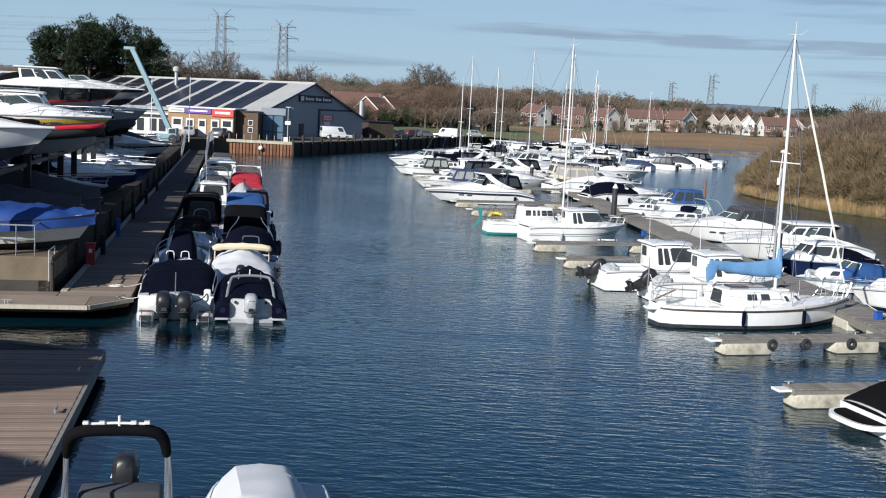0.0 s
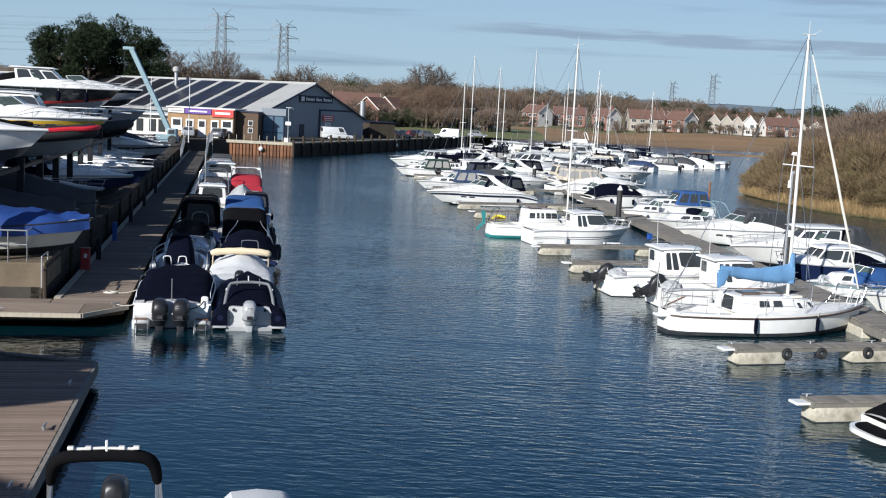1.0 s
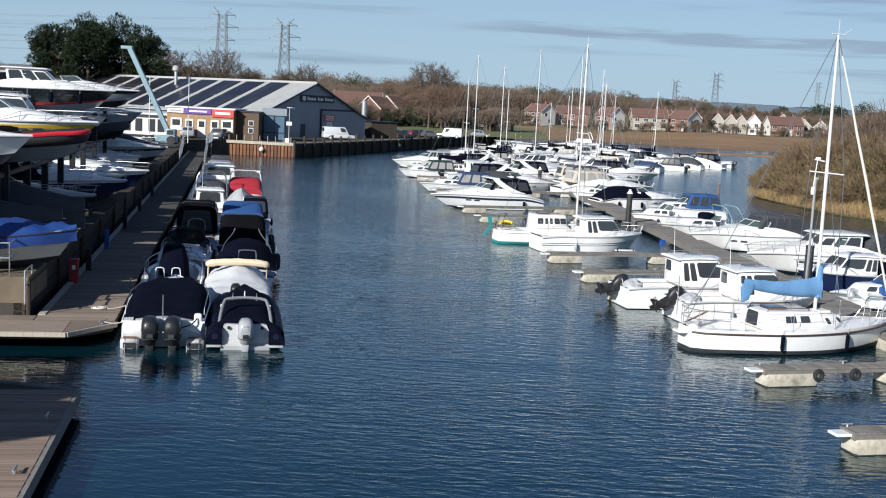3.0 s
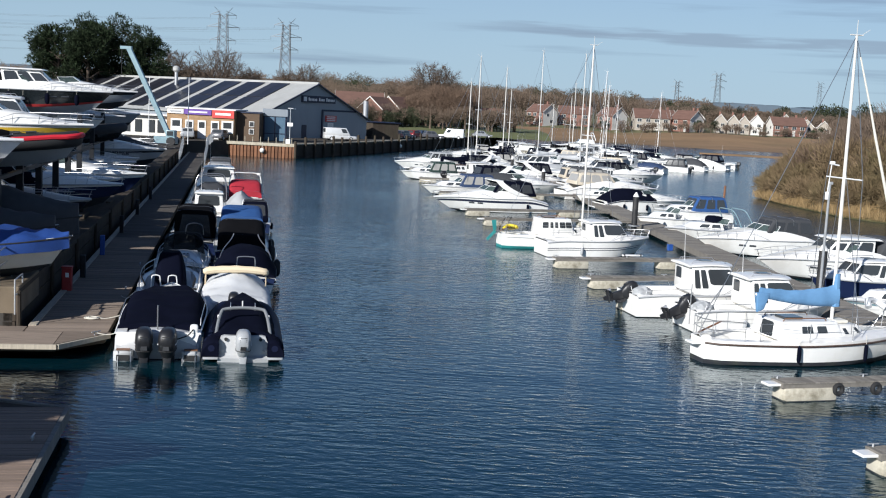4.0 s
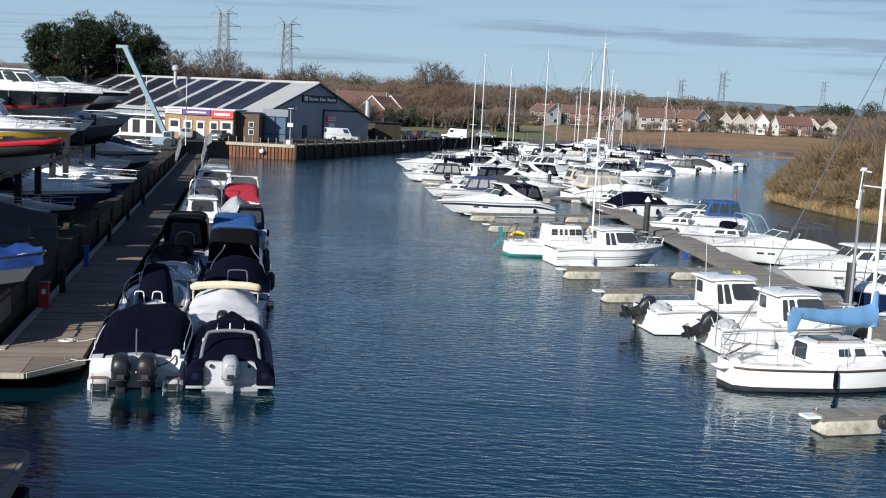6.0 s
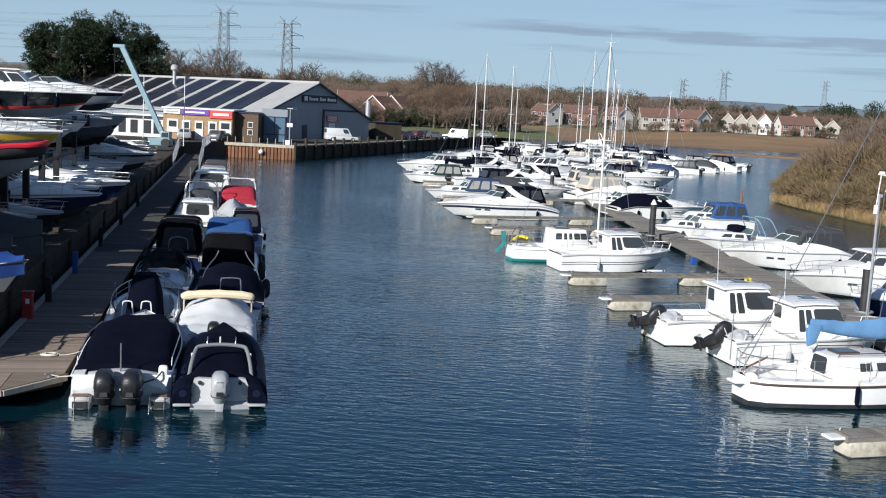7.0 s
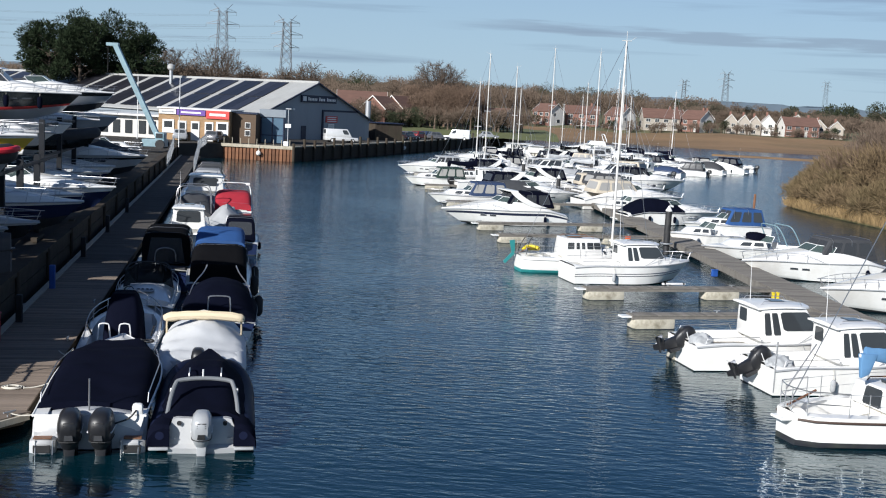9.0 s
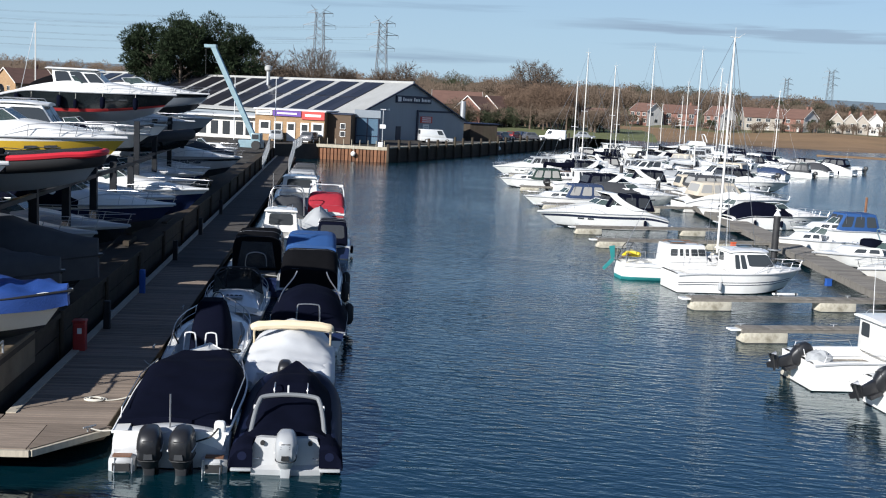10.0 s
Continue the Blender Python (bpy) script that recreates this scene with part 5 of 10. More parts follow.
# trees
def bare_tree(at, h, wide, label, mat, twigs=1500, name="bare_tree", seed=0, trunk=0.32, twig=0.9, width=0.03, fork=0.24, limbs=11):
    """A leafless tree: a short trunk whose limbs fan out to a domed crown of fine twigs."""
    r = np.random.default_rng(seed)
    th = thing(name, label, "tree", at)
    bm = B()
    ends = []
    base = Vector((0, 0, h * fork))
    tube(bm, [(0, 0, -0.3), (0.05, 0, h * fork * 0.5), base], [trunk * 1.25, trunk, trunk * 0.85], 7)
    for k in range(limbs):
        a = k * 2.39996 + r.uniform(-0.3, 0.3)
        u = (k + 0.5) / limbs
        up = h * (0.40 + 0.56 * (1 - u) ** 0.6) * r.uniform(0.9, 1.02)
        out = wide * (0.18 + 0.80 * u ** 0.7) * r.uniform(0.85, 1.05)
        e = Vector((out * math.cos(a), out * math.sin(a), up))
        m = base.lerp(e, 0.5) + Vector((0, 0, h * 0.06)) + Vector(r.normal(0, h * 0.012, 3))
        line = curve([base, m, e], 4)
        n = len(line)
        tube(bm, line, [trunk * 0.55 * (1 - 0.85 * q / (n - 1)) for q in range(n)], 5)
        for q in range(2, n):
            for c in range(3):
                d = (line[q] - line[q - 1]).normalized() + Vector(r.normal(0, 0.65, 3))
                d.normalize()
                tip = line[q] + d * h * r.uniform(0.10, 0.22)
                tip.z = min(tip.z, h * r.uniform(0.93, 1.0))
                rod(bm, line[q], tip, trunk * 0.16, trunk * 0.05, 3)
                ends.append((line[q], tip, d))
    part("trunk", bm, BARK, th, smooth=True)

    def place(i):
        p, q, d = ends[int(r.integers(0, len(ends)))]
        if i % 5 < 2:
            v = Vector(r.normal(0, 1, 3)).normalized()
            v.z = abs(v.z) * 1.15 - 0.15
            k = r.uniform(0.55, 1.0) ** 0.5
            lump = 1 + 0.12 * noise.noise(v * 3 + Vector((seed, 0, 0)))
            return Vector((v.x * wide * k * lump, v.y * wide * k * lump, h * 0.50 + v.z * h * 0.42 * k * lump)), v + Vector((0, 0, 0.4)), r.uniform(0.4, 1.1)
        return p.lerp(q, r.uniform(0.2, 1.05)), d, r.uniform(0.5, 1.3)
    blades(twigs, place, twig, width, 0.6, mat, "crown", th)
    return th


def wood(name, label, count, area, hrange, mat, per=170, seed=1, ground=land, twig=0.8, width=0.05, slim=(0.36, 0.52), lumps=9, tall=None):
    """A stand of far trees: trunks and rounded, lumpy crowns of fine bare twigs."""
    r = np.random.default_rng(seed)
    quads = []
    for k in range(count):
        x, y = area(r)
        g = ground(x, y)
        h = r.uniform(*hrange) * (1 + 0.22 * noise.noise((x * 0.022, y * 0.01, seed))) * (tall(x, y) if tall else 1.0)
        cw = h * r.uniform(*slim)
        quads.append(np.array([[(x - 0.2, y, g - 0.3), (x + 0.2, y, g - 0.3), (x + 0.08, y, g + h * 0.7), (x - 0.08, y, g + h * 0.7)]]))
        c = r.normal(0, 1, (lumps, 3))
        c /= np.linalg.norm(c, axis=1)[:, None]
        c[:, 2] = np.abs(c[:, 2]) * 0.9 - 0.25
        c = c * 0.58
        n = r.normal(0, 1, (per, 3))
        n /= np.linalg.norm(n, axis=1)[:, None]
        rad = r.uniform(0.35, 1.0, (per, 1)) ** 0.5 * 0.46
        p = c[r.integers(0, lumps, per)] + n * rad
        p = p * np.array([cw, cw, h * 0.46]) + np.array([x, y, g + h * 0.55])
        d = n + np.array([0, 0, 0.6]) + r.normal(0, 0.45, (per, 3))
        d /= np.linalg.norm(d, axis=1)[:, None]
        s_ = np.cross(d, np.array([0.2, 1, 0.1]))
        s_ /= np.linalg.norm(s_, axis=1)[:, None] + 1e-6
        L, w = twig * r.uniform(0.5, 1.4, (per, 1)), width * r.uniform(0.5, 1.5, (per, 1))
        top = p + d * L
        top[:, 2] = np.minimum(top[:, 2], g + h * 1.02)
        quads.append(np.stack([p, p + d * L * 0.5 + s_ * w, top, p + d * L * 0.5 - s_ * w], axis=1))
    vs = np.concatenate(quads).reshape(-1, 3)
    ob = soup(name, vs.tolist(), np.arange(len(vs)).reshape(-1, 4).tolist(), mat)
    return tagged(ob, label, "woodland", kind="stuff")


wood("woodland", "bare brown winter woodland on the far slope", 300, lambda r: (r.uniform(-130, 260), r.uniform(405, 470)), (11, 15), TWIG, 900, 1, twig=0.65, width=0.075, tall=lambda x, y: 1.05 - 0.50 * smooth(x, 30, 110))
wood("woodland_ridge", "distant leafless woods along the skyline", 420, lambda r: (r.uniform(-420, 520), r.uniform(560, 860)), (10, 15), TWIG, 520, 2, twig=0.8, width=0.15, tall=lambda x, y: 1.1 - 0.50 * smooth(x, 40, 190))
wood("mixed_wood", "darker mixed trees scattered through the woods", 70, lambda r: (r.uniform(-90, 330), r.uniform(480, 640)), (11, 15), TWIGDARK, 800, 17, twig=0.7, width=0.10, tall=lambda x, y: 1.1 - 0.45 * smooth(x, 40, 150))
wood("evergreen_wood", "dark evergreen trees among the bare woods", 34, lambda r: (r.uniform(-60, 330), r.uniform(475, 700)), (10, 15), EVERGREEN, 700, 3, twig=0.9, width=0.16)
wood("thicket", "dense leafless thicket behind the quay car park", 30, lambda r: (r.uniform(-15.5, 2.0), r.uniform(266, 284)), (7.5, 11.5), TWIGRED, 2600, 4, ground=lambda x, y: QUAY + 1.2, twig=0.7, width=0.028, slim=(0.30, 0.42))
wood("hedge", "dark ivy-covered undergrowth by the quay", 30, lambda r: (r.uniform(-27, 8), r.uniform(258, 264)), (2.4, 5.0), EVERGREEN, 900, 6, ground=lambda x, y: QUAY + 1.0, twig=0.5, width=0.045, slim=(0.4, 0.7))
wood("brown_hedge", "low brown winter hedge behind the car park", 26, lambda r: (r.uniform(-28, 12), r.uniform(257, 262)), (3.0, 6.5), TWIG, 900, 7, ground=lambda x, y: QUAY + 1.0, twig=0.6, width=0.03, slim=(0.4, 0.7))
wood("garden_shrubs", "leafless garden shrubs and hedges by the houses", 70, lambda r: (r.uniform(5, 125), r.uniform(366, 371)), (1.4, 3.6), TWIG, 260, 8, twig=0.6, width=0.04, slim=(0.4, 0.8))
wood("garden_evergreens", "dark green garden conifers among the houses", 9, lambda r: (r.uniform(20, 120), r.uniform(367, 372)), (2.5, 5.0), EVERGREEN, 500, 12, twig=0.5, width=0.06, slim=(0.25, 0.5))
wood("woodland_left", "bare woods behind the boat sheds", 130, lambda r: (r.uniform(-330, -22), r.uniform(330, 400)), (9, 13), TWIG, 700, 9, ground=lambda x, y: QUAY, twig=0.9, width=0.06)
wood("marsh_edge_scrub", "brown scrub on the far marsh edge", 40, lambda r: (r.uniform(126, 210), r.uniform(340, 366)), (2.0, 5.5), TWIG, 500, 14, twig=0.7, width=0.045, slim=(0.5, 0.9))
INLAND = Vector((0.75, 0.66, 0))


def bank_bushes(name, label, count, d0, d1, f1, share, mat, per, seed, twig=0.55, width=0.014):
    """Leafless bushes on the bank between two distances from the water; they grow taller towards the thick of the scrub."""
    r0 = np.random.default_rng(seed)
    spots = []
    for k in range(count):
        d = r0.uniform(d0, d1)
        e = bank_edge(r0.uniform(0.0, f1))
        x, y = e.x + INLAND.x * d + r0.normal(0, 0.4), e.y + INLAND.y * d + r0.normal(0, 0.4)
        grown = max(1.3, min(10.5, 1.5 + 0.62 * (x * 120 / y - 31)))
        spots.append((x, y, min(1.4, 0.45 + d * 0.10) - 0.4, max(1.5, min(grown, 1.6 + d * 0.62) * r0.uniform(*share))))
    it = iter(spots)
    now = [None]

    def area(r):
        now[0] = next(it)
        return now[0][0], now[0][1]
    wood(name, label, count, area, (0.96, 1.04), mat, per, seed, ground=lambda x, y: now[0][2], twig=twig, width=width, slim=(0.46, 0.66), lumps=7, tall=lambda x, y: now[0][3])["category"] = "bushes"


bank_bushes("low_scrub", "tangled leafless olive-brown scrub above the reeds", 110, 0.9, 4.0, 0.86, (0.8, 1.0), SCRUB, 420, 51, 0.8, 0.022)
bank_bushes("scrub", "leafless olive-brown bushes on the bank", 90, 3.5, 9.0, 0.86, (0.75, 1.0), SCRUB, 560, 52, 0.95, 0.026)
bank_bushes("dark_scrub", "darker ivied bushes among the scrub", 34, 2.5, 10.0, 0.86, (0.6, 0.9), TWIGDARK, 700, 55, 0.5, 0.03)
bank_bushes("red_scrub", "reddish-brown leafless bushes on the bank", 50, 6.0, 12.0, 0.86, (0.8, 1.0), TWIGRED, 650, 53, 1.0, 0.022)
bank_bushes("bank_thicket", "taller brown thicket along the top of the bank", 80, 11.0, 26.0, 0.80, (0.85, 1.0), TWIG, 800, 54, 1.1, 0.024)
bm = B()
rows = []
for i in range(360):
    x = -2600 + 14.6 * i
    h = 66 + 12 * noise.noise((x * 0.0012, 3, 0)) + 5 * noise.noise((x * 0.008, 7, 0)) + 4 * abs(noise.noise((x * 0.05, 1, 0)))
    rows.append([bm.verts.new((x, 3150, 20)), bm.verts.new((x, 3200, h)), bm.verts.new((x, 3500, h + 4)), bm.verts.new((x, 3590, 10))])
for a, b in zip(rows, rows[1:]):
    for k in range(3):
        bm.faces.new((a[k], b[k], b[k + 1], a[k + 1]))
tagged(part("backdrop_hills", bm, HILLS, smooth=True), "low hills on the horizon, tinted blue-grey with painted haze", "hills", kind="structure")
bare_tree((-9.0, 287, QUAY), 17.2, 8.0, "large leafless oak above the thicket", TWIG, 17000, seed=4, twig=1.0, width=0.030, limbs=19, trunk=0.4)
for i, (x, y, h, w_) in enumerate(((-52.5, 235, 16.0, 7.4), (-62.8, 236, 15.0, 5.6), (-34.4, 238, 13.8, 3.6), (-39.0, 238, 12.2, 3.0), (-46.8, 240, 12.4, 3.4))):
    bare_tree((x, y, QUAY), h, w_, "leafless pale-twigged tree behind the boat shed", TWIG, 10000 if w_ > 5 else 4500, seed=20 + i, twig=0.8, width=0.036, limbs=17)


def pine(at, h, seed, k_=1.0, lo=0.50):
    r = np.random.default_rng(seed)
    th = thing("pine_tree", "tall dark green pine with a broad flat crown", "tree", at, group="pines behind the sheds")
    bm = B()
    tube(bm, [(0, 0, -0.3), (0.2, 0.1, h * 0.4), (0.1, 0.3, h * 0.8)], [0.42, 0.33, 0.16], 8)
    clumps = []
    for k in range(22):
        a, f = r.uniform(0, 6.28), r.uniform(lo, 0.97)
        rad = k_ * h * 0.30 * (1.15 - abs(f - 0.68) * 1.9) * r.uniform(0.3, 1.0)
        c = Vector((rad * math.cos(a), rad * math.sin(a), h * f))
        clumps.append((c, k_ * h * r.uniform(0.07, 0.12)))
        tube(bm, [Vector((0.1, 0.1, h * (f - 0.1))), c * 0.6 + Vector((0, 0, h * f * 0.38)), c], [0.12, 0.08, 0.04], 5)
    part("trunk", bm, BARK, th, smooth=True)

    def place(i):
        c, cr = clumps[int(r.integers(0, len(clumps)))]
        n = Vector(r.normal(0, 1, 3)).normalized()
        n.z *= 0.75
        return c + n * cr * r.uniform(0.55, 1.05), n + Vector((0, 0, 0.5)), r.uniform(0.7, 1.4)
    blades(10500, place, 0.50, 0.075, 0.5, NEEDLE, "crown", th)


for i, (x, y, h) in enumerate(((-79.5, 213, 17.5), (-74, 216, 19.5), (-69.5, 212, 19.6), (-65, 215, 18.6), (-62, 213, 16.4), (-71.5, 209, 17.0), (-77, 209, 15.5))):
    pine((x, y, QUAY), h, 40 + i)


# pylons and lines
def pylon(at, h, turn, arms=(0.70, 0.82, 0.93), w=0.15, r=0.10):
    th = thing("electricity_pylon", "grey steel lattice electricity pylon", "pylon", at, turn, group="pylons")
    bm = B()
    half = h * w * 0.5
    top = h * 0.028
    levels = [0, 0.16, 0.3, 0.42, 0.53, 0.62, 0.70, 0.76, 0.82, 0.88, 0.94]

    def at_(k, f):
        s = (half * (1 - f / 0.66) + top * 1.5 * (f / 0.66)) if f < 0.66 else top * 1.5 - (f - 0.66) * top
        i, j = ((-1, -1), (1, -1), (1, 1), (-1, 1))[k % 4]
        return Vector((i * s, j * s, h * f))
    for k in range(4):
        for a, b in zip(levels, levels[1:]):
            rod(bm, at_(k, a), at_(k, b), r, n=4)
            rod(bm, at_(k, a), at_(k + 1, b), r * 0.6, n=3)
            rod(bm, at_(k + 1, a), at_(k, b), r * 0.6, n=3)
    part("tower", bm, LATTICE, th)
    for q, f in enumerate(arms):
        reach = h * (0.150 if q == 1 else 0.120)
        for sx in (1, -1):
            bm = B()
            tip = Vector((sx * reach, 0, h * f))
            for dy in (top, -top):
                rod(bm, (sx * top, dy, h * f), tip, r * 0.7, n=3)
                rod(bm, (sx * top, dy, h * (f + 0.035)), tip, r * 0.6, n=3)
            rod(bm, tip, tip - Vector((0, 0, h * 0.03)), r * 0.5, n=3)
            part("crossarm", bm, LATTICE, th)
    for sx in (1, -1):
        bm = B()
        rod(bm, (sx * top, 0, h * 0.94), (sx * h * 0.085, 0, h * 1.0), r * 0.7, n=3)
        rod(bm, (sx * top, 0, h * 0.90), (sx * h * 0.05, 0, h * 0.965), r * 0.5, n=3)
        part("earth_wire_peak", bm, LATTICE, th)
    return th


pyl = [((-73.2, 330, 2), 32.0, 0), ((-49.5, 300, 2), 27.5, 0), ((131, 590, 6), 29.0, 0), ((119, 640, 8), 23.5, 0), ((360, 1150, 20), 36, 0)]
for p, h, t in pyl:
    pylon(p, h, t)
wires = thing("power_lines", "thin overhead power lines strung from the pylons", "power line", (0, 0, 0))
for (p, h, t) in pyl[:2]:
    for sx in (1, -1):
        for f, k in ((0.67, 0.12), (0.79, 0.15), (0.90, 0.12)):
            bm = B()
            bowline(bm, (p[0] + sx * h * k, p[1], p[2] + h * f), (p[0] - 230, p[1] - 40 + sx * 6, p[2] + h * f + 4), 5.0, 0.018, 16)
            part("cable", bm, LATTICE, wires)


# houses across the marsh
def house(at, turn, w, d, h, label, wall, gable=None, roof_h=2.6, front=3, name="house", chimney=True):
    """A two-storey house; its gable ends face +x and -x, its front -y."""
    th = thing(name, label, "house", at, turn, group="houses across the marsh")
    bm = B()
    box(bm, (0, 0, h / 2 - 0.5), (w, d, h + 1))
    for sx in (1, -1):
        x = sx * w / 2
        tri = [bm.verts.new((x, -d / 2, h)), bm.verts.new((x, d / 2, h)), bm.verts.new((x, 0, h + roof_h))]
        tri2 = [bm.verts.new((x - sx * 0.2, -d / 2, h)), bm.verts.new((x - sx * 0.2, d / 2, h)), bm.verts.new((x - sx * 0.2, 0, h + roof_h))]
        f = bm.faces.new(tri)
        f.material_index = 1
        bm.faces.new(tri2).material_index = 1
        for i in range(3):
            bm.faces.new((tri[i], tri[(i + 1) % 3], tri2[(i + 1) % 3], tri2[i])).material_index = 1
        box(bm, (x, 0, h / 2 - 0.5), (0.08, d, h + 1), mat=1)
    part("wall", bm, [wall, gable or wall], th)
    bm = B()
    o = 0.35
    k = roof_h / (d / 2)
    for sy in (1, -1):
        e = sy * (d / 2 + o)
        ze = h - k * o
        q = [(-w / 2 - o, e, ze), (w / 2 + o, e, ze), (w / 2 + o, 0, h + roof_h + 0.05), (-w / 2 - o, 0, h + roof_h + 0.05)]
        lo = [bm.verts.new(p) for p in q]
        hi = [bm.verts.new((p[0], p[1], p[2] + 0.16)) for p in q]
        bm.faces.new(lo)
        bm.faces.new(hi)
        for i in range(4):
            bm.faces.new((lo[i], lo[(i + 1) % 4], hi[(i + 1) % 4], hi[i]))
    roof = part("roof", bm, TILE, th)
    if chimney:
        part("chimney", box(B(), (w * 0.28, 0.3, h + roof_h + 0.4), (0.6, 0.6, 1.4)), BRICKR, roof)
    for sx in (1, -1):
        bm = B()
        for sy in (1, -1):
            p, q = Vector((sx * (w / 2 + o), sy * (d / 2 + o), h - k * o)), Vector((sx * (w / 2 + o), 0, h + roof_h + 0.05))
            frustum(bm, [p, q, q + Vector((sx * 0.04, 0, 0)), p + Vector((sx * 0.04, 0, 0))], [p + Vector((0, 0, 0.26)), q + Vector((0, 0, 0.26)), q + Vector((sx * 0.04, 0, 0.26)), p + Vector((sx * 0.04, 0, 0.26))])
        part("bargeboard", bm, RENDER, roof)

    def window(x, y, z, ww, hh, nx, ny):
        bm = B()
        sx, sy = (0.10, ww) if nx else (ww, 0.10)
        box(bm, (x, y, z), (sx, sy, hh))
        f = part("window", bm, RENDER, th)
        for q in (-1, 1):
            bm = B()
            ox = 0 if nx else q * ww * 0.24
            oy = q * ww * 0.24 if nx else 0
            box(bm, (x + ox + nx * 0.04, y + oy + ny * 0.04, z), (0.06 if nx else ww * 0.42, ww * 0.42 if nx else 0.06, hh * 0.84))
            part("pane", bm, GLASS, f)
    for i in range(front):
        x = -w / 2 + w * (i + 0.5) / front
        window(x, -d / 2 - 0.02, h * 0.76, 1.5, 1.15, 0, -1)
        if i != front // 2:
            window(x, -d / 2 - 0.02, h * 0.28, 1.7, 1.3, 0, -1)
    part("door", box(B(), (-w / 2 + w * (front // 2 + 0.5) / front, -d / 2 - 0.03, 1.02), (0.95, 0.08, 2.05)), RENDER, th)
    for sx in (1, -1):
        window(sx * (w / 2 + 0.02), -d * 0.18, h * 0.76, 1.2, 1.1, sx, 0)
        window(sx * (w / 2 + 0.02), d * 0.1, h * 0.28, 1.4, 1.2, sx, 0)
    return th


HY = 376
for x, y, turn, w, d, h, wall, gb, rh, nf, lab in (
        (25, 374, -48, 8.5, 7.5, 5.0, BRICKR, RENDER, 2.6, 3, "red-brick house with a white gable and bare garden trees"),
        (36.5, 380, -6, 12, 8, 4.8, BRICKR, BRICKR, 2.6, 3, "red-brick house under a brown tiled roof"),
        (48.8, HY, -50, 7.5, 8, 5.0, BRICKR, RENDER, 3.0, 2, "red-brick house with a tall white gable end"),
        (62, HY + 2, 2, 13, 8, 4.8, BOARDS, BOARDS, 3.0, 4, "long pale house with a broad brown roof and a veranda"),
        (74, HY, -46, 8.5, 8.5, 5.0, BRICKR, RENDER, 3.0, 2, "red-brick house with a white gable beside a green tree"),
        (85.8, HY + 3, 78, 7, 4.6, 4.6, BOARDS, BOARDS, 2.6, 2, "narrow gabled terrace house with pale boards"),
        (90.1, HY + 3, 78, 7, 4.4, 4.6, BRICKR, BOARDS, 2.6, 2, "narrow gabled house with cream boards"),
        (93.7, HY + 3, 78, 7, 4.4, 4.5, BRICKR, BOARDS, 2.5, 2, "narrow brick house with a boarded gable"),
        (97.9, HY + 3, 78, 7, 4.8, 5.0, BOARDS, RENDER, 2.7, 2, "narrow gabled house with a white front"),
        (107.2, HY, 4, 12.5, 8, 4.4, BRICKR, RENDER, 2.8, 4, "wide brick house under a brown tiled roof"),
        (116.3, HY + 8, 75, 8, 5, 4.4, BOARDS, BOARDS, 2.4, 2, "small pale house partly behind scrub"),
        (123.5, HY + 12, 75, 8, 5, 4.2, BRICKR, BOARDS, 2.4, 2, "small brick house beyond the scrub"),
        (69, HY + 22, 20, 10, 7, 5.4, BRICKR, BOARDS, 2.6, 3, "brick house set back behind the first row"),
        (113.5, HY + 24, 78, 8, 5, 6.0, BOARDS, BOARDS, 2.6, 2, "pale house set back behind the first row"),
        (82, HY + 22, 78, 8, 5, 5.6, BRICKR, BOARDS, 2.6, 2, "brick house behind the terrace")):
    house((x, y, land(x, y) - 0.1), turn, w * 0.9, d * 0.9, h * 0.86, lab, wall, gb, rh * 0.9, nf)
for x, y, turn, w, d, h in ((-26, 268, 8, 11, 7.5, 5.6), (-20.5, 264, 62, 9, 6.5, 4.6), (-16.5, 270, 60, 9, 6, 4.9)):
    house((x, y, QUAY + 0.4), turn, w, d, h, "brown-roofed house with white bargeboards behind the shed", BRICKR, BRICKR, 2.6, 3, chimney=False)
house((6.5, 300, QUAY + 0.6), -40, 8, 6, 3.6, "low white-gabled house behind the hedge", BOARDS, RENDER, 2.2, 2, chimney=False)
bm = B()
rows = []
for i in range(24):
    x = -27 + i * 2.0
    rows.append([bm.verts.new((x, y, z + 0.12 * math.sin(i * 1.7 + y))) for y, z in ((249, QUAY - 0.05), (252, QUAY + 0.35), (258, QUAY + 1.1), (266, QUAY + 1.4), (300, QUAY + 1.5))])
for a, b in zip(rows, rows[1:]):
    for k in range(4):
        bm.faces.new((a[k], b[k], b[k + 1], a[k + 1]))
tagged(part("ground_verge", bm, GREENGRASS, smooth=True), "green grass verge rising behind the car park", "grass", kind="structure")
house((-128, 262, QUAY), 60, 11, 9, 5.6, "house with a sunlit yellow gable beyond the yard", BRICKY, BRICKY, 3.2, 2)
house((-150, 258, QUAY), 62, 11, 9, 4.2, "pale house beyond the yard", RENDER, RENDER, 3.0, 2)


# ---- the big shed and the shops ----
G, R_ = Vector((0.585, 0.811, 0)), Vector((-0.811, 0.585, 0))
APEX = Vector((-24.2, 180.0, 0))
HALF, EAVE, RIDGE, LONG = 12.4, 5.2, 10.5, 94.0
shed = thing("boat_shed", "large grey-clad boat shed with solar panels on its pale roof", "shed", (0, 0, 0))


def sp(g, r, z):
    return APEX + G * g + R_ * r + Vector((0, 0, z))


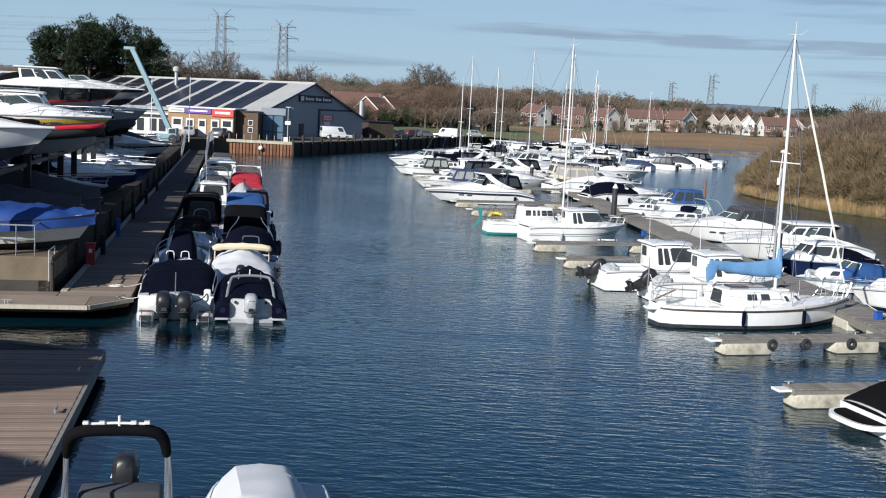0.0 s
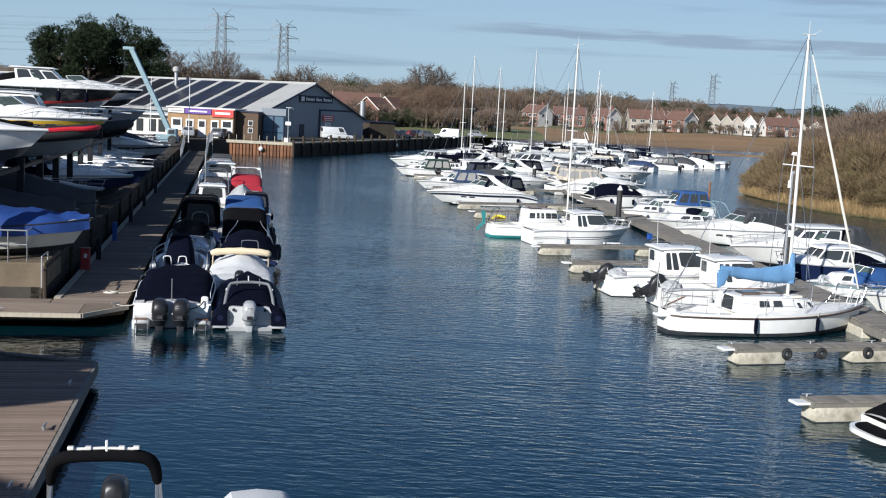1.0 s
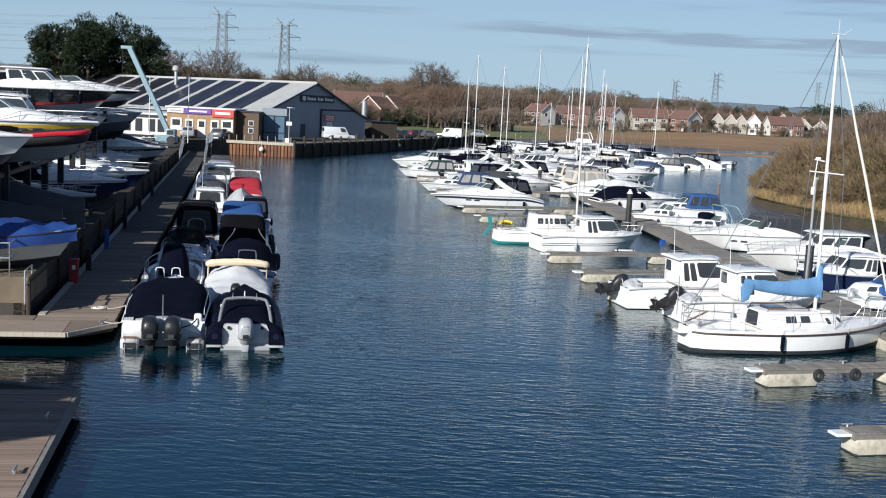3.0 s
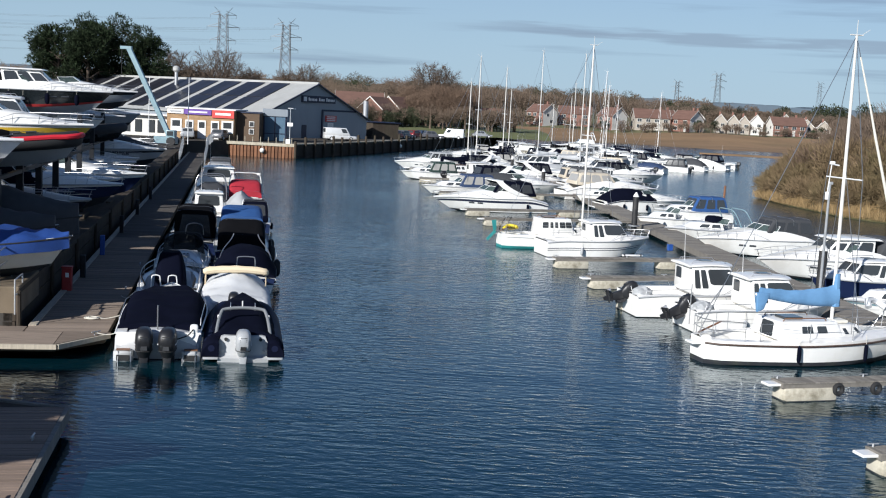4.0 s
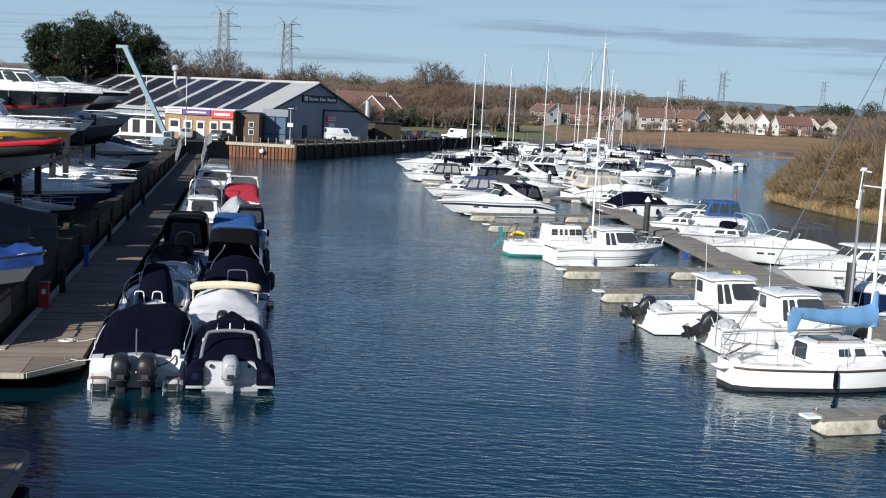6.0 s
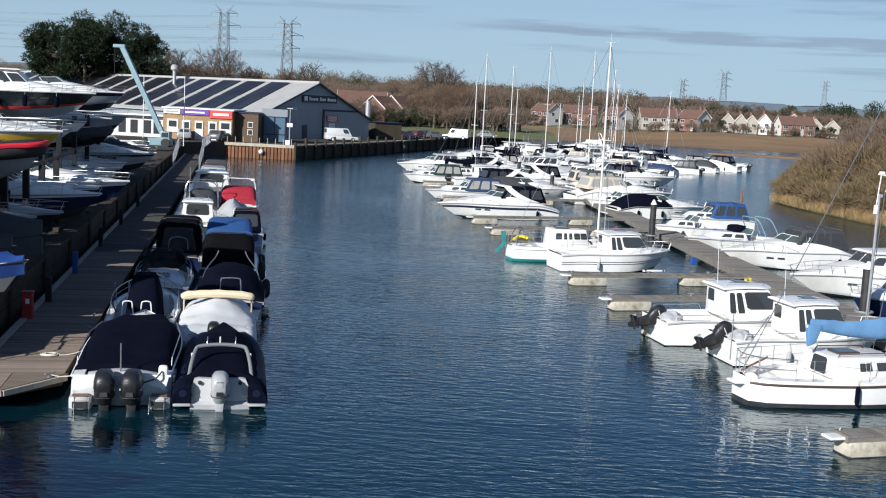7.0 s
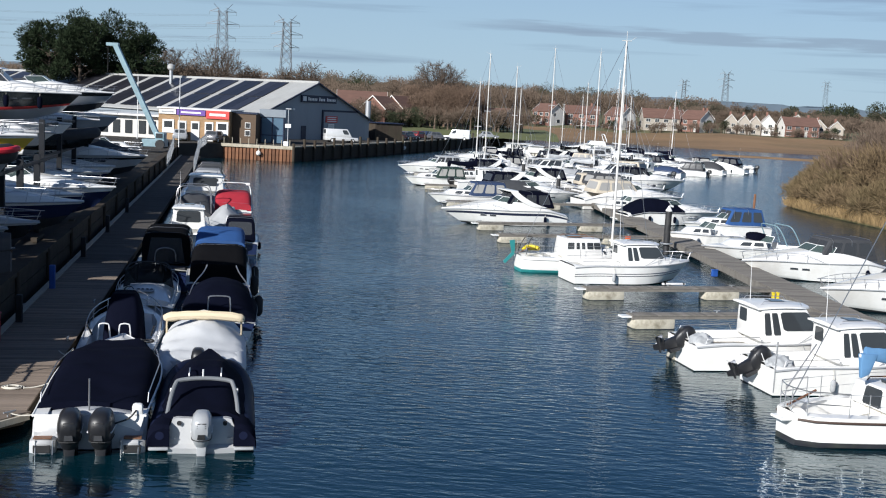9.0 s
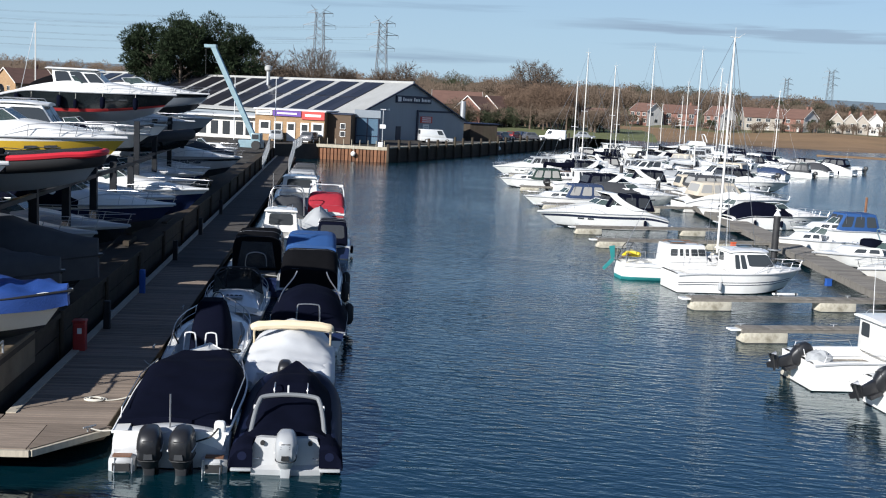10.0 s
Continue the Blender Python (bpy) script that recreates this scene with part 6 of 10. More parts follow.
bm = B()
for r0, r1 in ((0, 0.3), (LONG - 0.3, LONG)):
    a = [bm.verts.new(sp(g, r0, z)) for g, z in ((-HALF, QUAY), (HALF, QUAY), (HALF, EAVE), (0, RIDGE), (-HALF, EAVE))]
    b = [bm.verts.new(sp(g, r1, z)) for g, z in ((-HALF, QUAY), (HALF, QUAY), (HALF, EAVE), (0, RIDGE), (-HALF, EAVE))]
    skin(bm, [a, b])
for g in (-HALF, HALF - 0.3):
    frustum(bm, [sp(g, 0.3, QUAY), sp(g + 0.3, 0.3, QUAY), sp(g + 0.3, LONG - 0.3, QUAY), sp(g, LONG - 0.3, QUAY)], [sp(g, 0.3, EAVE), sp(g + 0.3, 0.3, EAVE), sp(g + 0.3, LONG - 0.3, EAVE), sp(g, LONG - 0.3, EAVE)])
part("wall", bm, CLAD, shed)
bm = B()
k = 120
for sg in (-1, 1):
    e = sg * (HALF + 0.45)
    ze = EAVE - (RIDGE - EAVE) / HALF * 0.45
    lo, hi, lo2, hi2 = [], [], [], []
    for i in range(k + 1):
        r = -0.35 + (LONG + 0.7) * i / k
        dz = 0.05 * (i % 2)
        hi.append(bm.verts.new(sp(0, r, RIDGE + 0.12 + dz)))
        lo.append(bm.verts.new(sp(e, r, ze + 0.12 + dz)))
        hi2.append(bm.verts.new(sp(0, r, RIDGE)))
        lo2.append(bm.verts.new(sp(e, r, ze)))
    for i in range(k):
        bm.faces.new((lo[i], lo[i + 1], hi[i + 1], hi[i]))
        bm.faces.new((lo2[i], lo2[i + 1], hi2[i + 1], hi2[i]))
        bm.faces.new((lo[i], lo[i + 1], lo2[i + 1], lo2[i]))
    bm.faces.new((lo[0], hi[0], hi2[0], lo2[0]))
    bm.faces.new((lo[k], hi[k], hi2[k], lo2[k]))
roof = part("roof", bm, ROOFSHEET, shed)
part("ridge_cap", tube(B(), [sp(0, -0.35, RIDGE + 0.16), sp(0, LONG + 0.35, RIDGE + 0.16)], 0.2, 6), ROOFSHEET, roof)
bm = B()
for sg in (-1, 1):
    tube(bm, [sp(sg * (HALF + 0.45), -0.4, EAVE - 0.2), sp(0, -0.4, RIDGE + 0.02)], 0.14, 4)
part("verge_flashing", bm, SIGNNAVY, roof)


def rp(f, r, up=0.0):
    """A point of the roof's near slope: f from the eave (0) to the ridge (1)."""
    n = Vector((-G.x * (RIDGE - EAVE), -G.y * (RIDGE - EAVE), HALF)).normalized()
    return sp(-HALF * (1 - f), r, EAVE + (RIDGE - EAVE) * f) + n * (0.2 + up)


for i in range(15):
    r0 = 5.4 + i * 5.75
    for f0, f1 in ((0.04, 0.475), (0.495, 0.95)):
        for half in (0, 1):
            ra = r0 + half * 2.12
            bm = B()
            q = [rp(f0, ra), rp(f0, ra + 2.08), rp(f1, ra + 2.08), rp(f1, ra)]
            frustum(bm, q, [p + Vector((0, 0, 0.07)) for p in q])
            part("solar_panel", bm, PV, roof)
# flue on the roof
flue = thing("roof_flue", "pale metal extraction flue standing on the shed roof", "flue", sp(-3, 31, RIDGE - 1.4))
part("pipe", rod(B(), (0, 0, 0), (0, 0, 2.6), 0.3, n=12), GALV, flue, smooth=True)
part("cowl", tube(B(), [(0, 0, 2.5), (0, 0, 2.8), (0, 0, 3.3), (0, 0, 3.6)], [0.32, 0.62, 0.62, 0.3], 12), ROOFSHEET, flue, smooth=True)


def gp(g, z, out=0.0):
    return sp(g, -out, z)


def gable_plate(name, g0, g1, z0, z1, mat, out=0.1, parent=shed, label=""):
    bm = B()
    frustum(bm, [gp(g0, z0, -0.05), gp(g1, z0, -0.05), gp(g1, z0, out), gp(g0, z0, out)], [gp(g0, z1, -0.05), gp(g1, z1, -0.05), gp(g1, z1, out), gp(g0, z1, out)])
    return part(name, bm, mat, parent, label)


# big sliding door with its track, notices and the name board
door = gable_plate("sliding_door", 1.5, 9.2, QUAY + 0.05, 6.3, CLAD, 0.12)
for g0, g1, z0, z1 in ((1.3, 9.4, 6.25, 6.55), (1.25, 1.55, QUAY, 6.5)):
    gable_plate("door_frame", g0, g1, z0, z1, SIGNNAVY, 0.2, door)
board = tagged(gable_plate("notice_board", 2.0, 4.6, 4.6, 5.6, SIGNRED, 0.24, None), "red and white notice board on the shed door", "sign")
for z in (5.4, 5.1, 4.8):
    gable_plate("writing", 2.3, 4.3, z - 0.07, z + 0.07, SIGNWHITE, 0.27, board)
board = tagged(gable_plate("notice_board", 2.6, 3.9, 3.1, 4.4, SIGNWHITE, 0.24, None), "white paper notice board on the shed door", "sign")
for z in (4.1, 3.8, 3.5):
    gable_plate("writing", 2.8, 3.7, z - 0.05, z + 0.05, C_LIGHTGREY, 0.26, board)
name_board = tagged(gable_plate("name_board", -3.5, 4.2, 7.55, 8.65, SIGNNAVY, 0.25, None), "navy name board with pale lettering on the shed gable", "sign")
gable_plate("emblem", -3.2, -2.5, 7.75, 8.45, SIGNWHITE, 0.28, name_board)
for g0, count in ((-2.1, 6), (0.3, 4), (2.0, 6)):
    for i in range(count):
        gable_plate("writing", g0 + i * 0.34, g0 + i * 0.34 + 0.22, 7.85, 8.38 if i == 0 else 8.22, SIGNWHITE, 0.28, name_board)
gable_plate("small_door", -3.2, -2.2, QUAY, QUAY + 2.1, SIGNNAVY, 0.1)
gable_plate("wall_lamp", -5.2, -4.9, 6.3, 6.6, SIGNWHITE, 0.3)

# glazed porch
porch = thing("glass_porch", "blue-framed glass entrance porch on the quay", "porch", (-26.9, 158.0, QUAY), 8)
for x, y in ((-1.5, -1.2), (1.5, -1.2), (-1.5, 1.2), (1.5, 1.2), (0, -1.2)):
    part("post", box(B(), (x, y, 1.75), (0.16, 0.16, 3.5), 0.01), SIGNNAVY, porch)
part("roof", box(B(), (0, 0, 4.0), (3.5, 2.8, 1.0), 0.03), CLAD, porch)
part("rail", box(B(), (0, -1.2, 1.1), (3.0, 0.12, 0.12)), SIGNNAVY, porch)
for x in (-0.75, 0.75):
    part("pane", box(B(), (x, -1.2, 1.75), (1.3, 0.03, 3.3)), PORCHGLASS, porch)
for sx in (-1, 1):
    part("pane", box(B(), (sx * 1.5, 0, 1.75), (0.03, 2.2, 3.3)), PORCHGLASS, porch)
bm = B()
box(bm, (-0.8, -0.3, 0.9), (0.7, 0.7, 1.8), 0.04)
box(bm, (0.7, -0.2, 0.7), (0.9, 0.8, 1.4), 0.04)
tagged(part("vending_machine", bm, BLUEPLASTIC, None), "blue vending machines inside the porch", "vending machine").matrix_basis = pose(-26.9, 158.0, QUAY, 0, 0, 8)

# row of shops
shops = thing("shop_row", "low yellow-brick row of shops with bright signboards", "shops", (0, 0, 0))
bm = B()
box(bm, (-36.1, 156.2, QUAY + 2.0), (9.2, 8.0, 4.0))
part("wall", bm, BRICKY, shops)
part("roof", box(B(), (-36.1, 156.2, QUAY + 4.08), (9.6, 8.4, 0.16)), SIGNWHITE, shops)
for x0, x1, mat_, z0, z1 in ((-40.6, -38.4, SIGNWHITE, 3.3, 3.9), (-38.3, -34.6, SIGNPURPLE, 3.25, 3.95), (-34.5, -31.5, SIGNRED, 2.95, 4.0), (-34.5, -34.3, SIGNRED, 2.95, 4.0)):
    if x1 - x0 < 1:
        continue
    s_ = part("signboard", box(B(), ((x0 + x1) / 2, 152.1, QUAY + (z0 + z1) / 2), (x1 - x0, 0.2, z1 - z0)), mat_, shops)
    part("writing", box(B(), ((x0 + x1) / 2, 151.98, QUAY + (z0 + z1) / 2), ((x1 - x0) * 0.7, 0.04, (z1 - z0) * 0.3)), C_LIGHTGREY if mat_ is SIGNWHITE else SIGNWHITE, s_)
for x, w_, full in ((-39.4, 1.5, False), (-37.6, 1.1, True), (-35.9, 1.1, True), (-34.1, 1.1, True), (-32.4, 1.6, False)):
    z0, z1 = (0.05, 2.5) if full else (0.9, 2.6)
    f = part("door" if full else "window", box(B(), (x, 152.16, QUAY + (z0 + z1) / 2), (w_, 0.12, z1 - z0)), SIGNWHITE, shops)
    part("pane", box(B(), (x, 152.1, QUAY + z1 - 0.62), (w_ * 0.7, 0.06, 0.8)), GLASS, f)
hut = thing("clad_annexe", "dark brown timber-clad annexe beside the shops", "building", (0, 0, 0))
part("wall", box(B(), (-29.9, 157.2, QUAY + 1.9), (3.1, 7.0, 3.8)), BROWNCLAD, hut)
part("roof", box(B(), (-29.9, 157.2, QUAY + 3.86), (3.4, 7.3, 0.14)), SIGNNAVY, hut)
for z in (1.0, 2.0):
    f = part("window", box(B(), (-29.4, 153.68, QUAY + z + 0.3), (0.7, 0.1, 0.75)), SIGNWHITE, hut)
    part("pane", box(B(), (-29.4, 153.62, QUAY + z + 0.3), (0.55, 0.06, 0.6)), VINYL, f)
cafe = thing("white_cafe", "low white cafe with dark doors beside the shops", "building", (0, 0, 0))
part("wall", box(B(), (-45.4, 157.6, QUAY + 1.4), (8.6, 8.0, 2.8)), RENDER, cafe)
part("roof", box(B(), (-45.4, 157.3, QUAY + 2.9), (9.2, 9.0, 0.2)), SIGNWHITE, cafe)
for x in (-48.2, -46.6, -45.0, -43.2, -41.9):
    part("window", box(B(), (x, 153.55, QUAY + 1.35), (0.9, 0.1, 1.7)), GLASS, cafe)
brick_hut = thing("brick_store", "small flat-roofed dark brown store by the car park", "building", (-15.0, 196.5, QUAY), 30)
part("wall", box(B(), (0, 0, 1.4), (5, 4, 2.8)), DARKWOOD, brick_hut)
part("roof", box(B(), (0, 0, 2.87), (5.5, 4.5, 0.14)), SIGNNAVY, brick_hut)
part("flue_pipe", rod(B(), (-2.6, 1, 0), (-2.6, 1, 6.4), 0.45, n=12), GALV, brick_hut, smooth=True)


# ---- quay walls ----
def wall_run(name, a, b, z0, z1, mat, label, thick=0.35, posts=3.0, post_mat=None, post_r=0.14, post_top=0.5, cap=None):
    a, b = Vector((a[0], a[1], 0)), Vector((b[0], b[1], 0))
    d = (b - a).normalized()
    n = Vector((d.y, -d.x, 0))
    th = tagged(new(name), label, "wall", kind="structure")
    L = (b - a).length
    rows_ = 4
    for i in range(rows_):
        za, zb = z0 + (z1 - z0) * i / rows_, z0 + (z1 - z0) * (i + 1) / rows_ - 0.02
        o = 0.02 * (i % 2)
        q = [a + n * (-thick + o), b + n * (-thick + o), b + n * o, a + n * o]
        part("plank", frustum(B(), [p + Vector((0, 0, za)) for p in q], [p + Vector((0, 0, zb)) for p in q]), mat, th)
    k = int(L / posts)
    for i in range(k + 1):
        p = a + d * (L * i / max(1, k)) + n * (post_r + 0.03)
        part("post", rod(B(), p + Vector((0, 0, z0 - 0.6)), p + Vector((0, 0, z1 + post_top * (0.6 + 0.8 * ((i * 37) % 10) / 10))), post_r, post_r * 0.92, 8), post_mat or mat, th, smooth=True)
    if cap:
        q = [a + n * -0.5, b + n * -0.5, b + n * 0.12, a + n * 0.12]
        part("coping", frustum(B(), [p + Vector((0, 0, z1)) for p in q], [p + Vector((0, 0, z1 + 0.14)) for p in q]), cap, th)
    return th


wall_run("wall_yard", along(2.6, -0.42), along(113, -0.42), 0.35, YZ, DARKWOOD, "dark tarred timber quay wall below the boat racks", posts=6.0, post_r=0.08, post_top=0.15, cap=DARKWOOD)
wall_run("wall_quay", (-22.9, 149.9), (-15.8, 175.6), -0.3, QUAY - 0.1, DARKWOOD, "dark timber quay wall with fender posts", posts=3.0, post_r=0.2, post_top=0.9, cap=CONCRETE)
wall_run("wall_quay_far", (-15.8, 175.6), (-4.3, 222), -0.3, QUAY - 0.1, DARKWOOD, "dark timber quay wall along the car park", posts=4.0, post_r=0.2, post_top=0.9, cap=CONCRETE)
wall_run("wall_quay_end", (-4.3, 222), (12, 300), -0.3, QUAY - 0.1, DARKWOOD, "dark timber quay wall at the head of the basin", posts=5.0, post_r=0.2, post_top=0.9, cap=CONCRETE)
piles = tagged(new("wall_sheet_piles"), "rusty orange sheet-pile quay front under a concrete coping", "wall", kind="structure")
bm = B()
frustum(bm, [(-0.16, -0.10, -0.6), (0.16, -0.10, -0.6), (0.24, 0.16, -0.6), (-0.24, 0.16, -0.6)], [(-0.16, -0.10, 1.55), (0.16, -0.10, 1.55), (0.24, 0.16, 1.55), (-0.24, 0.16, 1.55)])
first = part("sheet_pile", bm, RUST, piles)
first.location = (-31.8, 150.2, 0)
for i in range(1, 20):
    o = new("sheet_pile", first.data)
    o.parent = piles
    o.location = (-31.8 + i * 0.47, 150.15 - 0.013 * i, 0)
part("coping", box(B(), (-27.3, 150.15, 1.72), (9.4, 0.7, 0.4), 0.03), CONCRETE, piles)
for i in range(9):
    rod(bm := B(), (-31.6 + i * 1.05, 149.95, 1.9), (-31.6 + i * 1.05, 149.95, 2.7), 0.05, n=6)
    part("bollard", bm, CONCRETE, piles)
for x, y in ((-22.6, 149.6), (-11.2, 193)):
    buoy = thing("mooring_buoy", "white round mooring buoy hanging at the quay", "buoy", (x - 4.5 if x < -20 else x, y, 0.9))
    bm = B()
    bmesh.ops.create_uvsphere(bm, u_segments=12, v_segments=8, radius=0.33)
    part("ball", bm, WHITE, buoy, smooth=True)
    part("rope", rod(B(), (0, 0, 0.3), (0, 0.2, 1.1), 0.03, n=5), ROPE, buoy)

lamp = thing("lamp_post", "grey lamp post with a white notice on the quay", "lamp post", (-23.7, 151.2, QUAY))
part("pole", rod(B(), (0, 0, 0), (0, 0, 4.7), 0.07, 0.05, 8), GALV, lamp, smooth=True)
part("lantern", box(B(), (0, 0, 4.75), (0.75, 0.25, 0.14), 0.03), GALV, lamp)
part("notice", box(B(), (0, -0.1, 2.6), (0.75, 0.06, 0.5), 0.01), SIGNWHITE, lamp)
part("base_box", box(B(), (-0.2, 0, 0.3), (0.6, 0.5, 0.6), 0.03), SIGNWHITE, lamp)


# vehicles
def vehicle(at, turn, kind, paint, label):
    van = kind == "van"
    L, W, H = (5.0, 1.95, 2.0) if van else (4.3, 1.75, 1.45)
    th = thing("van" if van else "car", label, "van" if van else "car", at, turn, group="vehicles on the quay")
    bm = B()
    low = 0.9 if van else 0.8
    frustum(bm, [(-L / 2, -W / 2, 0.3), (L / 2, -W / 2, 0.3), (L / 2, W / 2, 0.3), (-L / 2, W / 2, 0.3)], [(-L / 2, -W / 2, low), (L / 2 - 0.1, -W / 2, low - 0.12), (L / 2 - 0.1, W / 2, low - 0.12), (-L / 2, W / 2, low)], 0.08)
    x0, x1, x2 = (-L / 2, L * 0.30, L * 0.16) if van else (-L * 0.42, L * 0.24, L * 0.06)
    y = W / 2 * 0.98
    lo = [(x0, -y, low - 0.02), (x1, -y, low - 0.1), (x1, y, low - 0.1), (x0, y, low - 0.02)]
    hi = [(x0 + (0.02 if van else 0.45), -y * 0.88, H), (x2, -y * 0.88, H), (x2, y * 0.88, H), (x0 + (0.02 if van else 0.45), y * 0.88, H)]
    frustum(bm, lo, hi, 0.07)
    body = part("body", bm, paint, th, smooth=True)
    faces = {"s": (lo[0], lo[1], hi[1], hi[0]), "f": (lo[1], lo[2], hi[2], hi[1]), "p": (lo[2], lo[3], hi[3], hi[2]), "a": (lo[3], lo[0], hi[0], hi[3])}
    ws = [("f", 0.08, 0.92, 0.2, 0.9), ("a", 0.12, 0.88, 0.35, 0.88)] + ([("s", 0.72, 0.94, 0.35, 0.88), ("p", 0.06, 0.28, 0.35, 0.88)] if van else [("s", 0.12, 0.5, 0.3, 0.88), ("s", 0.54, 0.86, 0.3, 0.88), ("p", 0.14, 0.46, 0.3, 0.88), ("p", 0.5, 0.88, 0.3, 0.88)])
    for w in ws:
        part("window", plate(B(), faces[w[0]], *w[1:5], out=0.014, thick=0.03, round_=0.15), GLASS, body)
    for sx in (-0.31, 0.31):
        for sy in (1, -1):
            bm = rod(B(), (sx * L, sy * (W / 2 - 0.2), 0.32), (sx * L, sy * (W / 2 + 0.01), 0.32), 0.32, n=14)
            t = part("wheel", bm, RUBBER, th, smooth=True)
            part("rim", rod(B(), (sx * L, sy * (W / 2), 0.32), (sx * L, sy * (W / 2 + 0.02), 0.32), 0.19, n=10), ALU, t)
    for sy in (1, -1):
        part("headlight", box(B(), (L / 2 - 0.05, sy * W * 0.36, low - 0.25), (0.08, 0.35, 0.16), 0.02), ALU, th)
    return th


vehicle((-19.6, 174.4, QUAY), 22, "van", CARPAINT[0], "white panel van parked beside the shed")
vehicle((-2.8, 219.5, QUAY), 172, "van", CARPAINT[0], "white high-roofed van in the quay car park")
for i, (x, y, t, c, lab) in enumerate(((-11.4, 207, 60, 2, "dark grey car parked by the quay"), (-9.6, 212, 58, 1, "dark red car parked by the quay"), (-8.2, 216, 55, 3, "dark blue car in the quay car park"),
                                       (-6.4, 213.5, 20, 2, "grey estate car near the quay edge"), (-37.5, 151.3, 100, 4, "silver car in front of the shops"), (-33.0, 151.4, 80, 2, "dark car parked before the shops"),
                                       (-12.6, 203, 60, 1, "red hatchback parked by the brick store"), (3.5, 243, 10, 4, "silver car at the end of the quay"))):
    vehicle((x, y, QUAY), t, "car", CARPAINT[c], lab)


# crane
crane = thing("boat_crane", "pale blue telescopic boat crane with a raised jib", "crane", (-34.6, 127.5, QUAY), 0)
part("base", box(B(), (0.6, 0, 0.6), (2.4, 1.6, 0.8), 0.05), SKYBLUE, crane)
part("cab", box(B(), (1.2, 0, 1.3), (1.0, 1.2, 0.9), 0.08), SKYBLUE, crane, smooth=True)
part("cab_window", box(B(), (1.2, -0.62, 1.4), (0.7, 0.05, 0.5)), GLASS, crane)
bm = B()
frustum(bm, [(0.7, -0.28, 1.1), (1.2, -0.28, 1.25), (1.2, 0.28, 1.25), (0.7, 0.28, 1.1)], [(-4.1, -0.22, 10.7), (-3.6, -0.22, 10.9), (-3.6, 0.22, 10.9), (-4.1, 0.22, 10.7)], 0.03)
jib = part("jib", bm, SKYBLUE, crane)
part("jib_head", box(B(), (-4.1, 0, 10.75), (1.3, 0.5, 0.35), 0.03), SKYBLUE, jib)
part("hoist_rope", rod(B(), (-4.6, 0, 10.7), (-4.6, 0, 7.8), 0.03, n=5), RUBBER, jib)
for sx in (-1.1, 1.4):
    for sy in (1, -1):
        part("wheel", rod(B(), (sx, sy * 0.8, 0.5), (sx, sy * 1.1, 0.5), 0.5, n=12), RUBBER, crane, smooth=True)
for x, y, h in ((-37.3, 132, 9.6), (-32.9, 133.0, 9.8)):
    p = thing("bare_pole", "slim pale mast stored upright in the yard", "mast", (x, y, QUAY))
    part("pole", rod(B(), (0, 0, 0), (0, 0, h - 1.9), 0.06, 0.04, 7), ALU, p, smooth=True)


# ---- pontoons ----
def pontoon(name, outline, z, label, mat=EDGEWOOD):
    """A pontoon's frame below its planks."""
    bm = B()
    lo = [bm.verts.new((p[0], p[1], z - 0.32)) for p in outline]
    hi = [bm.verts.new((p[0], p[1], z - 0.03)) for p in outline]
    bm.faces.new(hi)
    bm.faces.new(lo[::-1])
    for i in range(len(lo)):
        j = (i + 1) % len(lo)
        bm.faces.new((lo[i], lo[j], hi[j], hi[i]))
    return tagged(part(name, bm, mat), label, "pontoon", kind="structure")


walkway = pontoon("pavement_walkway", [along(0.5, -6)[:2], along(0.5, 1.0)[:2], along(1.7, 2.3)[:2], along(112, 2.4)[:2], along(112, 0)[:2], along(2.4, 0)[:2], along(2.4, -6)[:2]], 0.5, "long weathered timber walkway pontoon beside the boatyard", DARKWOOD)
bm = B()
for a, b in (((-0.04, -6), (-0.14, 1.2)), ((-0.14, 1.2), (1.4, 2.44))):
    p, q = along(*a), along(*b)
    d = (q - p).normalized()
    n = Vector((d.y, -d.x, 0))
    frustum(bm, [p + Vector((0, 0, 0.40)), q + Vector((0, 0, 0.40)), q + n * 0.08 + Vector((0, 0, 0.40)), p + n * 0.08 + Vector((0, 0, 0.40))], [p + Vector((0, 0, 0.535)), q + Vector((0, 0, 0.535)), q + n * 0.08 + Vector((0, 0, 0.535)), p + n * 0.08 + Vector((0, 0, 0.535))])
p, q = along(2.4, 0.0), along(112, 0.0)
frustum(bm, [p + Vector((0, 0, 0.2)), q + Vector((0, 0, 0.2)), q + V * 0.22 + Vector((0, 0, 0.2)), p + V * 0.22 + Vector((0, 0, 0.2))], [p + Vector((0, 0, 0.56)), q + Vector((0, 0, 0.56)), q + V * 0.22 + Vector((0, 0, 0.56)), p + V * 0.22 + Vector((0, 0, 0.56))])
part("edge_board", bm, EDGEWOOD, walkway)
near_pontoon = pontoon("pavement_near_pontoon", [along(-5.45, -8)[:2], along(-5.4, -0.4)[:2], along(-6.5, 2.3)[:2], along(-34, 2.3)[:2], along(-34, -8)[:2]], 0.5, "weathered timber pontoon in the foreground", DARKWOOD)
bm = B()
for a, b in (((-5.36, -8), (-5.36, -0.4)), ((-5.36, -0.4), (-6.5, 2.36)), ((-6.5, 2.36), (-34, 2.36))):
    p, q = along(*a), along(*b)
    d = (q - p).normalized()
    n = Vector((-d.y, d.x, 0))
    up = Vector((0, 0, 0.26))
    frustum(bm, [p + up * 0.9, q + up * 0.9, q + n * 0.10 + up * 0.9, p + n * 0.10 + up * 0.9], [p + up * 2, q + up * 2, q + n * 0.10 + up * 2, p + n * 0.10 + up * 2])
part("edge_board", bm, PLANKGREY, near_pontoon)
